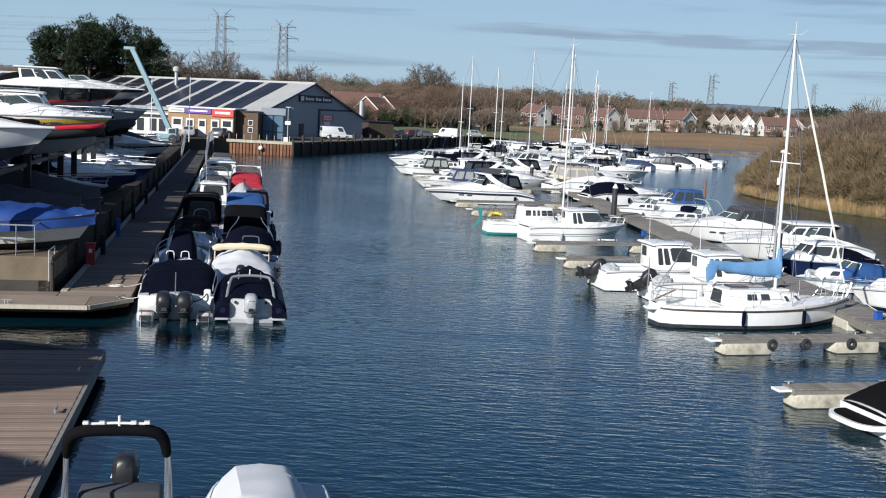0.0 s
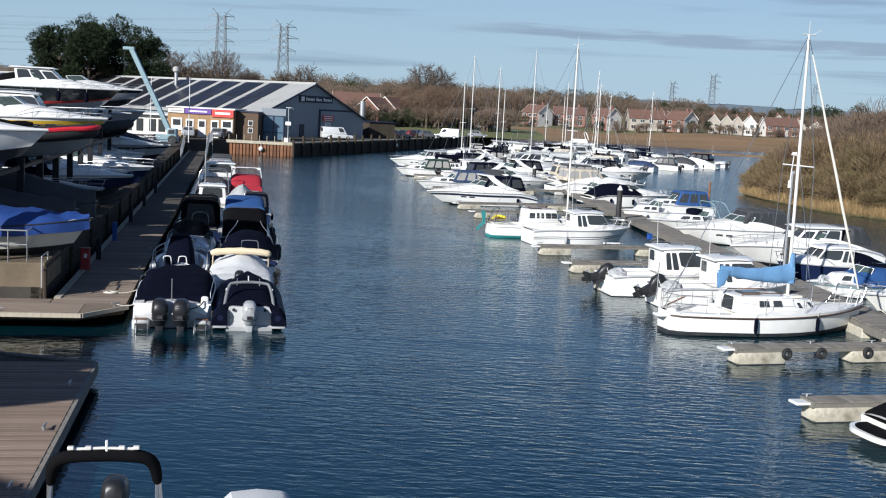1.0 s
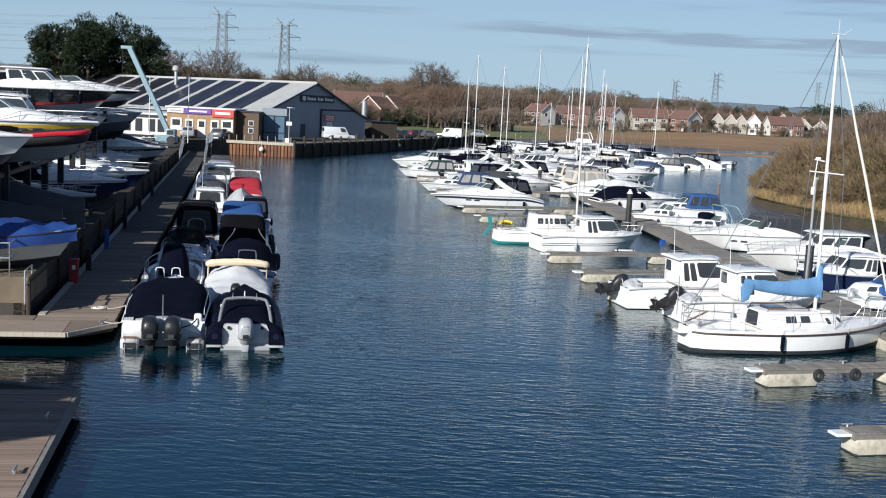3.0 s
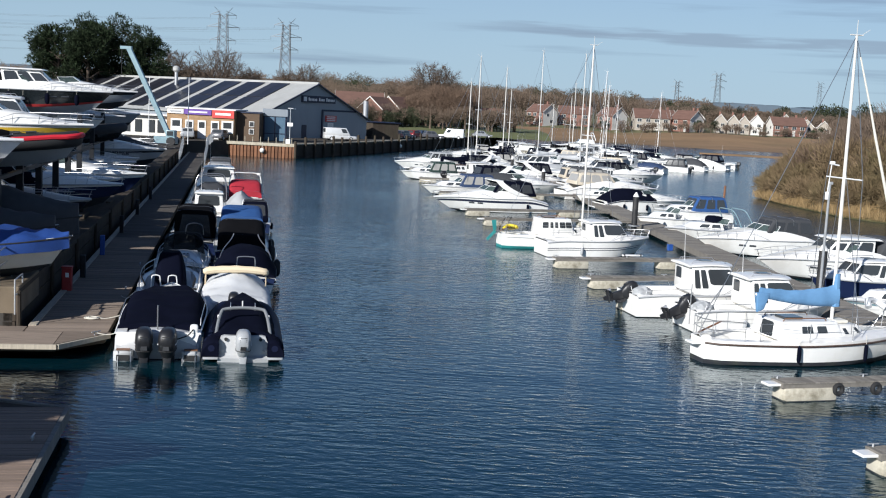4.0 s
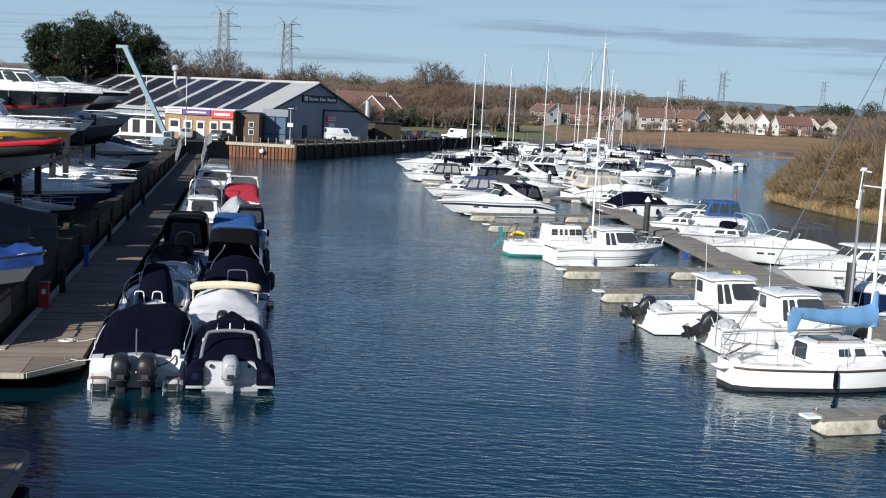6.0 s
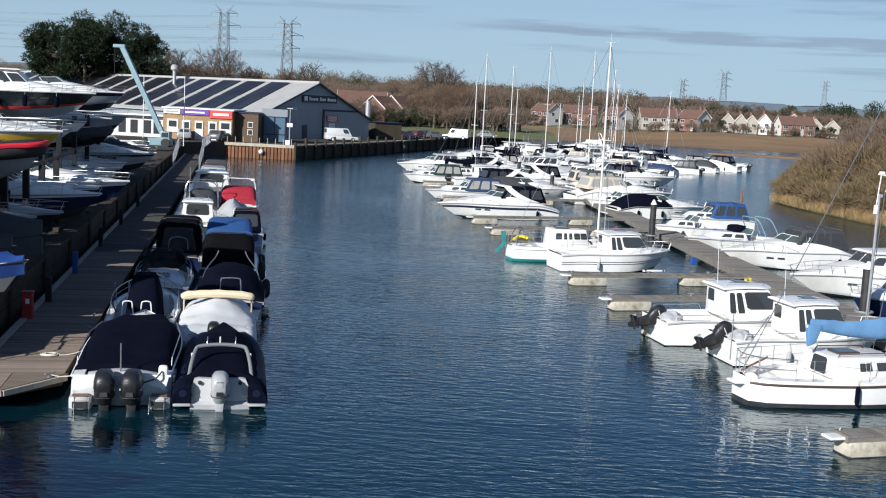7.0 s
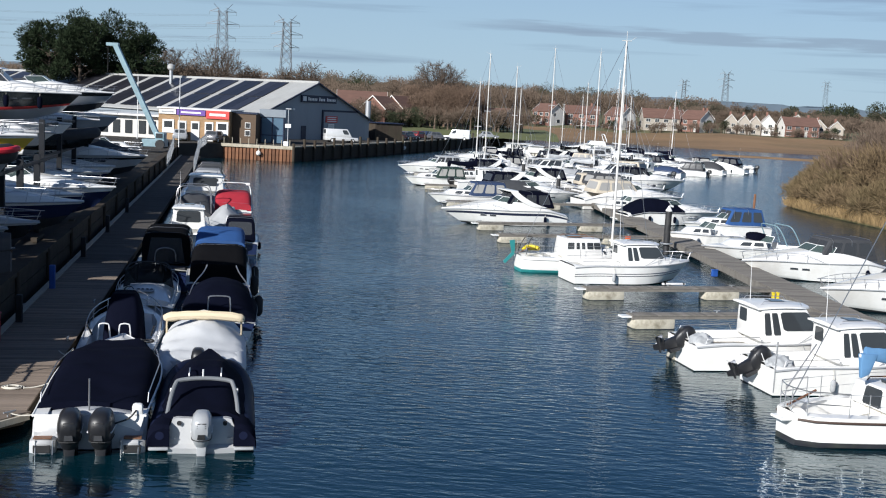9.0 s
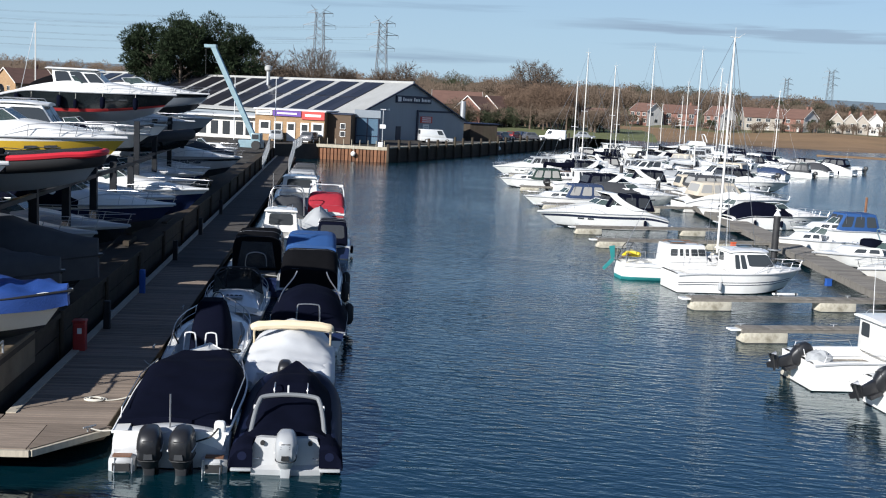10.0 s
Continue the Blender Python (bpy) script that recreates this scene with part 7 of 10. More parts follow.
for w_ in (-5.2, -3.45):
    part("float", box(B(), tuple(along(0.9, w_, 0.02)), (1.5, 0.9, 0.5), 0.05), CONCRETE, walkway)
for i in range(14):
    bx = box(B(), (0, 0, 0), (1.5, 1.8, 0.5), 0.05)
    o = part("float", bx, DARKWOOD, walkway)
    o.matrix_basis = pose(*along(4 + i * 8, 1.3, 0.02), 0, 0, 11.8)


def cleat(at, turn):
    th = thing("mooring_cleat", "galvanised mooring cleat bolted to the pontoon", "cleat", at, turn, group="pontoon cleats")
    rod(bm := B(), (-0.16, 0, 0.11), (0.16, 0, 0.11), 0.022, n=6)
    part("horn", bm, GALV, th, smooth=True)
    for x in (-0.05, 0.05):
        part("foot", rod(B(), (x, 0, 0), (x, 0, 0.11), 0.02, n=6), GALV, th)
    return th


c0 = cleat(along(0.1, -1.3, 0.52), 12)
for p, t in ((along(1.2, 2.1, 0.52), 60), (along(-9, 2.1, 0.52), 100), (along(-12.5, 2.1, 0.52), 100), (along(-16, 2.1, 0.52), 100), (along(9, 2.2, 0.52), 100), (along(15, 2.2, 0.52), 100), (along(0.1, -4.2, 0.52), 12)):
    copy_thing(c0, pose(*p, 0, 0, t))


# main walkway of the berths
def wx(y):
    return 16.2 - 0.08 * (y - 37)


spine = pontoon("pavement_spine", [(wx(20) - 0.70, 20), (wx(20) + 1.05, 20), (wx(170) + 1.05, 170), (wx(170) - 0.70, 170)], 0.55, "main grey timber pontoon between the berths", PLANKGREY)
spine_right = pontoon("pavement_far_arm", [(11.8, 150.0), (13.0, 148.0), (46.5, 206.5), (45.0, 208.0)], 0.55, "far arm of the timber pontoon")
for i in range(7):
    y = 22.6 + i * 3.4
    o = part("float", box(B(), (0, 0, 0), (0.62, 1.9, 0.48), 0.05), FLOATCRETE, spine)
    o.matrix_basis = pose(wx(y) - 0.42, y, 0.10, 0, 0, 4.57)
fingers = []


def finger(tip, y_end, wide=0.58, floats=(0.0, 0.62), tyres=False):
    """A finger pontoon from its tip to the spine, on concrete floats."""
    tip = Vector((tip[0], tip[1], 0))
    root = Vector((wx(y_end) - 0.68, y_end, 0))
    d = (root - tip).normalized()
    side = Vector((-d.y, d.x, 0)) * wide / 2
    th = tagged(new("finger_pontoon"), "narrow weathered finger pontoon on concrete floats", "pontoon", "finger pontoons")
    th.location = tip
    L = (root - tip).length
    z = 0.52
    bm = B()
    frustum(bm, [-side, d * L - side, d * L + side, side], [-side + Vector((0, 0, 0.12)), d * L - side + Vector((0, 0, 0.12)), d * L + side + Vector((0, 0, 0.12)), side + Vector((0, 0, 0.12))])
    bmesh.ops.translate(bm, vec=(0, 0, z - 0.14), verts=bm.verts)
    part("deck", bm, PLANKGREY, th)
    ang = math.degrees(math.atan2(d.y, d.x))
    for f in floats:
        o = part("float", box(B(), (0.88, 0, 0.14), (1.72, wide * 1.12, 0.50), 0.06), FLOATCRETE, th, smooth=True)
        o.matrix_basis = pose(*(d * (0.05 + L * f)), 0, 0, ang)
        bm = box(B(), (0.88, 0, -0.02), (1.74, wide * 1.14, 0.16), 0.05)
        o = part("weed_line", bm, ANTIFOUL, o)
    o = part("tip_board", box(B(), (-0.18, 0, z - 0.06), (0.42, wide * 0.7, 0.07), 0.015), WHITE, th)
    o.matrix_basis = pose(0, 0, 0, 0, 0, ang)
    for f in (0.02, 0.45, 0.8):
        bm = rod(B(), (-0.14, 0, 0.1), (0.14, 0, 0.1), 0.02, n=5)
        rod(bm, (0, 0, 0), (0, 0, 0.1), 0.03, n=5)
        o = part("cleat", bm, GALV, th)
        o.matrix_basis = Matrix.Translation(d * L * f + side * 0.7 + Vector((0, 0, z))) @ pose(0, 0, 0, 0, 0, ang)
    for f in ((0.27, 0.46, 0.72) if tyres else ()):
        bm = B()
        ts = [(0.13 * math.cos(a), 0.0, 0.13 * math.sin(a)) for a in [2 * math.pi * k / 12 for k in range(12)]]
        tube(bm, ts, 0.070, 7, closed=True)
        o = part("tyre_fender", bm, RUBBER, th, smooth=True)
        o.matrix_basis = Matrix.Translation(d * L * f - side * 1.12 + Vector((0, 0, 0.33))) @ pose(0, 0, 0, 0, 0, ang)
    fingers.append((th, d, L, wide, z + 0.005))
    return th


for tip, ye in (((9.7, 26.9), 28.6), ((9.3, 33.2), 35.2), ((6.0, 51.6), 54.2), ((4.9, 57.6), 60.4), ((1.6, 76.4), 80.0), ((0.4, 82.7), 87.0), ((-2.0, 98.5), 102.5), ((-4.5, 116), 119), ((-6.5, 134), 137)):
    finger(tip, ye, tyres=tip[1] == 33.2)
finger((6.6, 46.6), 48.4)


def steel_pile(x, y, top, cap=True):
    th = thing("mooring_pile", "black steel mooring pile with a white cap", "pile", (x, y, 0), group="mooring piles")
    part("shaft", rod(B(), (0, 0, -1), (0, 0, top), 0.19, n=14), PILE, th, smooth=True)
    if cap:
        part("cap", rod(B(), (0, 0, top), (0, 0, top + 0.30), 0.21, 0.05, 14), WHITE, th, smooth=True)
    part("guide_collar", tube(B(), [(0.34 * math.cos(a), 0.34 * math.sin(a), 0.62) for a in [2 * math.pi * k / 14 for k in range(14)]], 0.05, 6, closed=True), GALV, th, smooth=True)


for x, y, top in ((11.6, 75.5, 2.55), (16.1, 50.9, 2.35), (8.0, 112, 2.0), (5.6, 130, 2.3), (15.2, 150, 2.4), (24, 176, 2.4), (9.5, 160, 2.3)):
    steel_pile(x, y, top)
post = thing("channel_post", "rust-red timber channel post in the water", "post", (25.2, 108.5, 0))
part("shaft", rod(B(), (0, 0, -1), (0, 0, 1.75), 0.12, 0.10, 8), RUST, post, smooth=True)

# ---- boats moored along the yard pontoon ----
HEAD = 101.8


def berth(s, w, L):
    """The middle of a boat whose stern is at s."""
    p = along(s + L / 2, w)
    return (p.x, p.y)


STERN_VIEW = (("s", 0.08, 0.34, 0.40, 0.88), ("s", 0.42, 0.95, 0.46, 0.88), ("p", 0.05, 0.58, 0.46, 0.88), ("p", 0.66, 0.93, 0.40, 0.88), ("f", 0.05, 0.47, 0.22, 0.92), ("f", 0.53, 0.95, 0.22, 0.92), ("a", 0.13, 0.87, 0.34, 0.88))
# twin-engined cuddy under a navy cover
th = thing("motor_boat", "white motor boat with a navy cover and twin black outboards", "boat", (*berth(0.42, 3.92, 7.2), 0), HEAD)
sh = Shape(7.2, 2.56, 0.80, 0.35, 0.12, 0.45, 0.35)
hull(th, sh, WHITE, ANTIFOUL, rail=ALU)
deck(th, sh, WHITE, (0.0, 0.1), 0.45, 0.3)
cover(th, sh, C_NAVY, 0.07, 0.84, lambda s: 0.12 + 0.27 * smooth(s, 0.04, 0.50) * (1 - 0.85 * smooth(s, 0.57, 0.80)), label="dark navy canvas cover", seed=2, hang=0.16, power=(9.0, 1.0), sag=0.055, lip=0.0)
for y, toe in ((0.38, 4), (-0.32, -4)):
    outboard(th, -3.70, y, 0.22, 1.34, 0, OUTBLACK, toe)
# white transom and platforms; their shade is put into the dimmer colour
bm = B()
rows = []
for i in range(15):
    y = -1.16 + 2.32 * i / 14
    a_ = abs(y) / 1.16
    zt = 0.80 + 0.06 * math.cos(math.pi * y / 1.16) - 0.22 * smooth(a_, 0.72, 0.98)
    rows.append([bm.verts.new((x, y, z)) for x, z in ((-3.66 + 0.12 * a_, 0.02), (-3.72 + 0.12 * a_, 0.40), (-3.60 + 0.1 * a_, zt - 0.06), (-3.52 + 0.1 * a_, zt), (-3.22, zt + 0.02), (-3.05, zt - 0.05), (-3.05, 0.02))])
skin(bm, rows)
part("transom", bm, DIMWHITE, th, "sculpted white transom moulding", smooth=True)
for y in (0.95, -0.95):
    bm = B()   # quarter moulding that steps down to a low swim platform
    rows = []
    for i in range(7):
        v = y + 0.27 * (i / 3 - 1)
        edge = 0.10 * abs(i / 3 - 1) ** 3
        rows.append([bm.verts.new((x + edge, v, z - 0.4 * edge)) for x, z in ((-3.90, -0.06), (-3.93, 0.24), (-3.88, 0.30), (-3.62, 0.32), (-3.55, 0.42), (-3.50, 0.60), (-3.42, 0.66), (-3.10, 0.68), (-3.05, 0.0))])
    skin(bm, rows)
    pod = part("swim_platform", bm, DIMWHITE, th, "white moulded swim platform and step", smooth=True)
    part("platform_teak", box(B(), (-3.76, y, 0.325), (0.20, 0.38, 0.02)), TEAK, pod)
    part("locker_recess", box(B(), (-3.915, y, 0.11), (0.05, 0.36, 0.17), 0.012), RUBBER, pod)
    part("step_tread", box(B(), (-3.28, y, 0.685), (0.22, 0.34, 0.02)), TEAK, pod)
rod(bm := B(), (-3.5, 0.02, 0.75), (-3.5, 0.02, 1.58), 0.020, n=6)
part("light_staff", bm, STEEL, th, smooth=True)
for y in (0.9, -0.9):
    tube(bm := B(), [(-3.90, y - 0.18, 0.3), (-3.97, y - 0.18, -0.1), (-3.97, y + 0.18, -0.1), (-3.90, y + 0.18, 0.3)], 0.018, 6)
    part("ladder", bm, STEEL, th)
for sy in (1, -1):
    part("side_rail", tube(B(), [sh.gun(0.12, sy, 0.03), sh.gun(0.14, sy, 0.03, 0.22), sh.gun(0.5, sy, 0.03, 0.26), sh.gun(0.7, sy, 0.03, 0.22), sh.gun(0.72, sy, 0.03)], 0.014, 5), STEEL, th, smooth=True)
bm = B()
box(bm, (-3.50, -1.02, 0.86), (0.20, 0.24, 0.34), 0.07)
part("stern_locker", bm, WHITE, th, smooth=True)
tube(bm := B(), curve([(-3.62, -1.0, 0.9), (-3.75, -0.85, 0.75), (-3.70, -0.55, 0.62), (-3.62, -0.3, 0.5)], 4), 0.02, 5)
part("fuel_hose", bm, RUBBER, th, smooth=True)

# navy RIB beside it
th, sh, w = rib_boat(berth(0.22, 6.36, 6.0), HEAD, 6.0, "navy inflatable with a navy cover, white transom and silver outboard", NAVYTUBE, beam=2.36, r=0.27, lift=0.10)
for sy in (1, -1):
    part("spray_strip", box(B(), (-3.05, sy * (w + 0.02), 0.13), (0.36, 0.44, 0.07), 0.03), C_LIGHTGREY, th, "pale strip under the tube end", smooth=True)
bm = B()
rows = []
for i in range(17):
    y = -0.73 + 1.46 * i / 16
    a_ = abs(y) / 0.73
    zt = 0.74 + 0.03 * a_ - 0.26 * smooth(a_, 0.84, 1.0)
    rows.append([bm.verts.new((x, y, z)) for x, z in ((-3.16 + 0.05 * a_, 0.0), (-3.20 + 0.05 * a_, 0.13), (-3.06 + 0.05 * a_, 0.19), (-3.0 + 0.06 * a_, zt - 0.06), (-2.95, zt), (-2.80, zt), (-2.75, 0.0))])
skin(bm, rows)
part("transom", bm, DIMWHITE, th, "moulded white transom", smooth=True)
for y in (0.50, -0.50):
    part("drain_flap", rod(B(), (-3.04, y, 0.66), (-2.98, y, 0.66), 0.05, n=10), RUBBER, th)
for y in (0.62, -0.62):
    part("tow_eye", tube(B(), [(-3.02, y - 0.05, 0.34), (-3.10, y - 0.05, 0.34), (-3.10, y + 0.05, 0.34), (-3.02, y + 0.05, 0.34)], 0.014, 5), STEEL, th)
outboard(th, -2.98, 0.0, 0.27, 1.22, 0, OUTGREY)
bm = B()
rows = []
K = 12
for i in range(31):
    f = i / 30
    x = -2.78 + 5.45 * f
    half = 1.10 * (1 - max(0.0, (f - 0.55) / 0.45) ** 2.2 * 0.92)
    hump = 0.16 + 0.20 * smooth(f, 0.0, 0.34) - 0.12 * smooth(f, 0.62, 0.95)
    line = []
    for q in range(-K, K + 1):
        u = q / K
        a_ = abs(u)
        if a_ > 0.86:
            y, z = half * (1.0 + 0.015 * (a_ - 0.86) / 0.14), 0.60 - 0.24 * (a_ - 0.86) / 0.14
        else:
            y = half * (a_ / 0.86)
            z = 0.60 + 0.11 * (1 - (a_ / 0.86) ** 6) + hump * (1 - smooth(a_, 0.36, 0.80))
            z += 0.16 * smooth(f, 0.42, 0.49) * (1 - smooth(f, 0.60, 0.76)) * (1 - smooth(y, 0.34, 0.58))
        z += 0.10 * smooth(f, 0.6, 1.0) + 0.025 * noise.noise((x * 1.7, u * 3, 4)) + 0.010 * noise.noise((x * 5, u * 9, 1))
        line.append(bm.verts.new((x, math.copysign(y, u) if q else 0.0, z)))
    rows.append(line)
for a, b in zip(rows, rows[1:]):
    for q in range(len(a) - 1):
        bm.faces.new((a[q], a[q + 1], b[q + 1], b[q]))
for line, dx in ((rows[0], -0.03), (rows[-1], 0.06)):
    low = [bm.verts.new((v.co.x + dx, v.co.y, min(v.co.z, 0.52))) for v in line]
    for q in range(len(line) - 1):
        bm.faces.new((line[q], line[q + 1], low[q + 1], low[q]))
cv = part("boat_cover", bm, C_NAVY, th, "navy fitted canvas cover", smooth=True)
for sy in (1, -1):
    part("edge_cord", tube(B(), [(-2.78 + 0.34 * q, sy * 1.115, 0.37) for q in range(10)], 0.012, 5), C_LIGHTGREY, cv)
for sy in (1, -1):
    bm = B()
    prof = ((0.70, 0.70), (0.86, 0.73), (1.04, 0.66), (1.17, 0.50), (1.20, 0.24))
    rows = [[bm.verts.new((x, sy * y * k, z - dz)) for y, z in prof] for x, k, dz in ((-3.20, 0.99, 0.13), (-3.14, 1.0, 0.05), (-3.0, 1.0, 0.02), (-2.78, 0.99, 0.0), (-2.4, 0.965, 0.0), (-2.0, 0.95, 0.01))]
    for a, b in zip(rows, rows[1:]):
        for q in range(len(prof) - 1):
            bm.faces.new((a[q], a[q + 1], b[q + 1], b[q]))
    low = [bm.verts.new((v.co.x + 0.01, v.co.y, 0.18)) for v in rows[0]]
    for q in range(len(prof) - 1):
        bm.faces.new((rows[0][q], rows[0][q + 1], low[q + 1], low[q]))
    part("tube_cover", bm, C_NAVY, th, "navy canvas over the tube end", smooth=True)
bm = B()
tube(bm, curve([(-2.52, 0.79, 0.70), (-2.2, 0.74, 1.00), (-1.90, 0.66, 1.24), (-1.80, 0.54, 1.33), (-1.77, 0, 1.37), (-1.80, -0.54, 1.33), (-1.90, -0.66, 1.24), (-2.2, -0.74, 1.00), (-2.52, -0.79, 0.70)], 4), 0.052, 9)
bar = part("roll_bar", bm, GREYRUBBER, th, "grey tubular roll bar", smooth=True)
for y in (0.70, -0.70):
    part("light", box(B(), (-2.0, y * 1.06, 1.14), (0.08, 0.06, 0.10), 0.015), SIGNWHITE, bar)
part("stern_light", rod(B(), (-1.77, 0.04, 1.35), (-1.77, 0.04, 1.58), 0.020, n=6), ALU, bar)
for y in (0.40, -0.36):
    part("grab_rail", tube(B(), curve([(-0.62, y, 0.95), (-0.60, y, 1.20), (-0.35, y, 1.26), (-0.2, y, 1.0)], 3), 0.016, 5), STEEL, th, smooth=True)

# white covered RIB with a folded cream bimini
th, sh, w = rib_boat(berth(5.95, 6.12, 5.8), HEAD, 5.8, "white inflatable under a white cover with a folded cream bimini", C_WHITE, beam=2.5, r=0.27)
S2 = Shape(5.6, 2.16, 0.62, 0.2, 0.1, 0.5, 0.3)
cover(th, S2, C_WHITE, 0.03, 0.9, lambda s: 0.06 + 0.10 * smooth(s, 0.0, 0.2) + 0.46 * smooth(s, 0.22, 0.50) * (1 - 0.7 * smooth(s, 0.62, 0.95)), label="white fitted cover with folds", seed=8, hang=0.22, lip=0.12, sag=0.12, power=(1.7, 1.0))
outboard(th, -2.86, 0.06, 0.50, 1.0, 0, OUTBLACK)
for sy in (1, -1):
    part("stern_step", box(B(), (-3.0, sy * 0.74, 0.30), (0.34, 0.46, 0.16), 0.05), C_LIGHTGREY, th, smooth=True)
bm = B()
tube(bm, curve([(0.30, 1.10, 0.72), (-0.02, 1.08, 1.22), (-0.10, 0.95, 1.36), (-0.10, 0, 1.42), (-0.10, -0.95, 1.36), (-0.02, -1.08, 1.22), (0.30, -1.10, 0.72)], 4), [0.03] * 5 + [0.12, 0.14, 0.13, 0.15, 0.13, 0.14, 0.13, 0.15, 0.13, 0.14, 0.15, 0.13, 0.14, 0.13, 0.12] + [0.03] * 5, 9)
part("folded_bimini", bm, C_CREAM, th, "rolled cream canvas bimini", smooth=True)

# open boat with a covered console
th = thing("open_fishing_boat", "white open boat with a navy-covered console and steel rails", "boat", (*berth(7.35, 3.72, 5.9), 0), HEAD)
sh = Shape(5.9, 2.25, 0.68, 0.3, 0.12, 0.48, 0.4)
hull(th, sh, WHITE)
deck(th, sh, WHITE, (0.06, 0.72), 0.22, 0.2)
bm = B()
rows = []
for z, x0, x1, hw in ((0.28, -1.34, 0.55, 0.60), (0.75, -1.25, 0.50, 0.58), (1.15, -1.12, 0.42, 0.54), (1.50, -0.98, 0.30, 0.46), (1.74, -0.86, 0.14, 0.40), (1.86, -0.72, 0.0, 0.32)):
    xm = (x0 + x1) / 2
    ring_ = []
    for q in range(16):
        a_ = 2 * math.pi * q / 16
        c, d = math.cos(a_), math.sin(a_)
        ring_.append(bm.verts.new((xm + (x1 - x0) / 2 * math.copysign(abs(c) ** 0.45, c) + 0.03 * noise.noise((z * 3, a_ * 2, 1)), hw * math.copysign(abs(d) ** 0.45, d) + 0.03 * noise.noise((z * 3, a_ * 2, 6)), z)))
    rows.append(ring_)
skin(bm, rows)
part("console_cover", bm, C_NAVY, th, "navy canvas console cover", smooth=True)
pulpit(th, sh, 0.2, 0.4, 6, 0.016)
for y in (0.42, -0.16):
    bm = B()
    tube(bm, curve([(-2.0, y + 0.20, 0.3), (-2.0, y + 0.15, 1.08), (-2.0, y + 0.09, 1.20), (-2.0, y - 0.09, 1.20), (-2.0, y - 0.15, 1.08), (-2.0, y - 0.20, 0.3)], 3), 0.022, 6)
    part("seat_frame", bm, ALU, th, smooth=True)
bm = B()
box(bm, (-2.45, 0, 0.52), (0.5, 1.5, 0.14), 0.03)
part("aft_bench", bm, WHITE, th, smooth=True)
part("bait_box", box(B(), (-2.2, -0.42, 0.68), (0.30, 0.52, 0.22), 0.04), C_LIGHTGREY, th, smooth=True)
for y, t_ in ((0.85, 0.1), (-0.85, -0.1)):
    part("rod_holder", rod(B(), (-1.2, y, 0.7), (-1.5, y + t_, 1.05), 0.025, n=6), RUBBER, th)
part("coiled_line", tube(B(), [(-2.3 + 0.16 * math.cos(a), -0.85 + 0.16 * math.sin(a), 0.78) for a in [2 * math.pi * q / 12 for q in range(12)]], 0.03, 5, closed=True), RUBBER, th)
outboard(th, -3.0, 0, 0.45, 0.95, 0, OUTBLACK)

# boat with a helm and dark windscreen behind it
th = thing("open_motor_boat", "white and grey open motor boat with a console and instruments", "boat", (*berth(13.4, 3.9, 6.2), 0), HEAD)
sh = Shape(6.2, 2.2, 0.7, 0.3, 0.12, 0.48, 0.4)
hull(th, sh, WHITE, bands={3: GREYHULL, 4: GREYHULL})
deck(th, sh, OFFWHITE, (0.04, 0.7), 0.22, 0.18)
bm = B()
rows = []
for i in range(9):
    f = i / 8
    hw = 0.98 - 0.16 * f
    rows.append([bm.verts.new((-2.1 + 1.9 * f, hw * math.cos(a), 0.62 + (0.22 + 0.26 * math.sin(math.pi * f * 0.62)) * math.sin(a))) for a in [math.pi * q / 14 for q in range(15)]] + [bm.verts.new((-2.1 + 1.9 * f, 0, 0.3))])
skin(bm, rows)
con = part("console", bm, WHITE, th, "white moulded helm console", smooth=True)
panel = part("instrument_panel", box(B(), (-1.55, 0.0, 1.03), (0.44, 0.62, 0.06), 0.02), C_LIGHTGREY, con)
for y in (-0.22, -0.08, 0.08, 0.22):
    part("dial", rod(B(), (-1.52, y, 1.05), (-1.53, y, 1.075), 0.05, n=10), RUBBER, con)
tube(bm := B(), [(-1.72 + 0.05 * math.sin(a), 0.52 + 0.17 * math.cos(a), 1.02 + 0.17 * math.sin(a)) for a in [2 * math.pi * k / 12 for k in range(12)]], 0.018, 5, closed=True)
part("steering_wheel", bm, RUBBER, con)
windscreen(th, 0.75, 1.74, 0.88, 0.78, 0.28, 0.75, RUBBER, DARKSCREEN)
part("screen_bar", tube(B(), curve([(-0.2, 0.80, 1.50), (0.30, 0.62, 1.70), (0.45, 0, 1.74), (0.30, -0.62, 1.70), (-0.2, -0.80, 1.50)], 4), 0.035, 6), RUBBER, th, smooth=True)
pulpit(th, sh, 0.15, 0.34, 6, 0.013)
helm_seats(th, -0.3, 0.22, C_LIGHTGREY, 2)

# dark canopied boat
th = thing("canopied_boat", "dark blue boat with a black-framed canopy and clear panels", "boat", (*berth(20.5, 4.15, 7.4), 0), HEAD)
sh = Shape(7.4, 2.5, 0.8, 0.35, 0.12, 0.46, 0.4)
hull(th, sh, NAVY)
deck(th, sh, OFFWHITE, (0.04, 0.5), 0.3, 0.2)
canopy(th, -2.2, 1.3, 1.95, 0.85, 1.42, C_BLACK, VINYL, slope=0.3, aft=0.94)
tube(bm := B(), curve([(-2.5, 0.42, 1.05), (-2.5, 0.36, 1.50), (-2.5, 0, 1.62), (-2.5, -0.36, 1.50), (-2.5, -0.42, 1.05)], 3), 0.022, 6)
part("grab_rail", bm, STEEL, th, smooth=True)
part("stern_seat", box(B(), (-3.0, 0, 0.78), (0.6, 1.7, 0.30), 0.06), C_GREY, th, smooth=True)
pulpit(th, sh, 0.5, 0.4, 5)
outboard(th, -3.8, 0, 0.55, 1.0, 0, OUTBLACK)

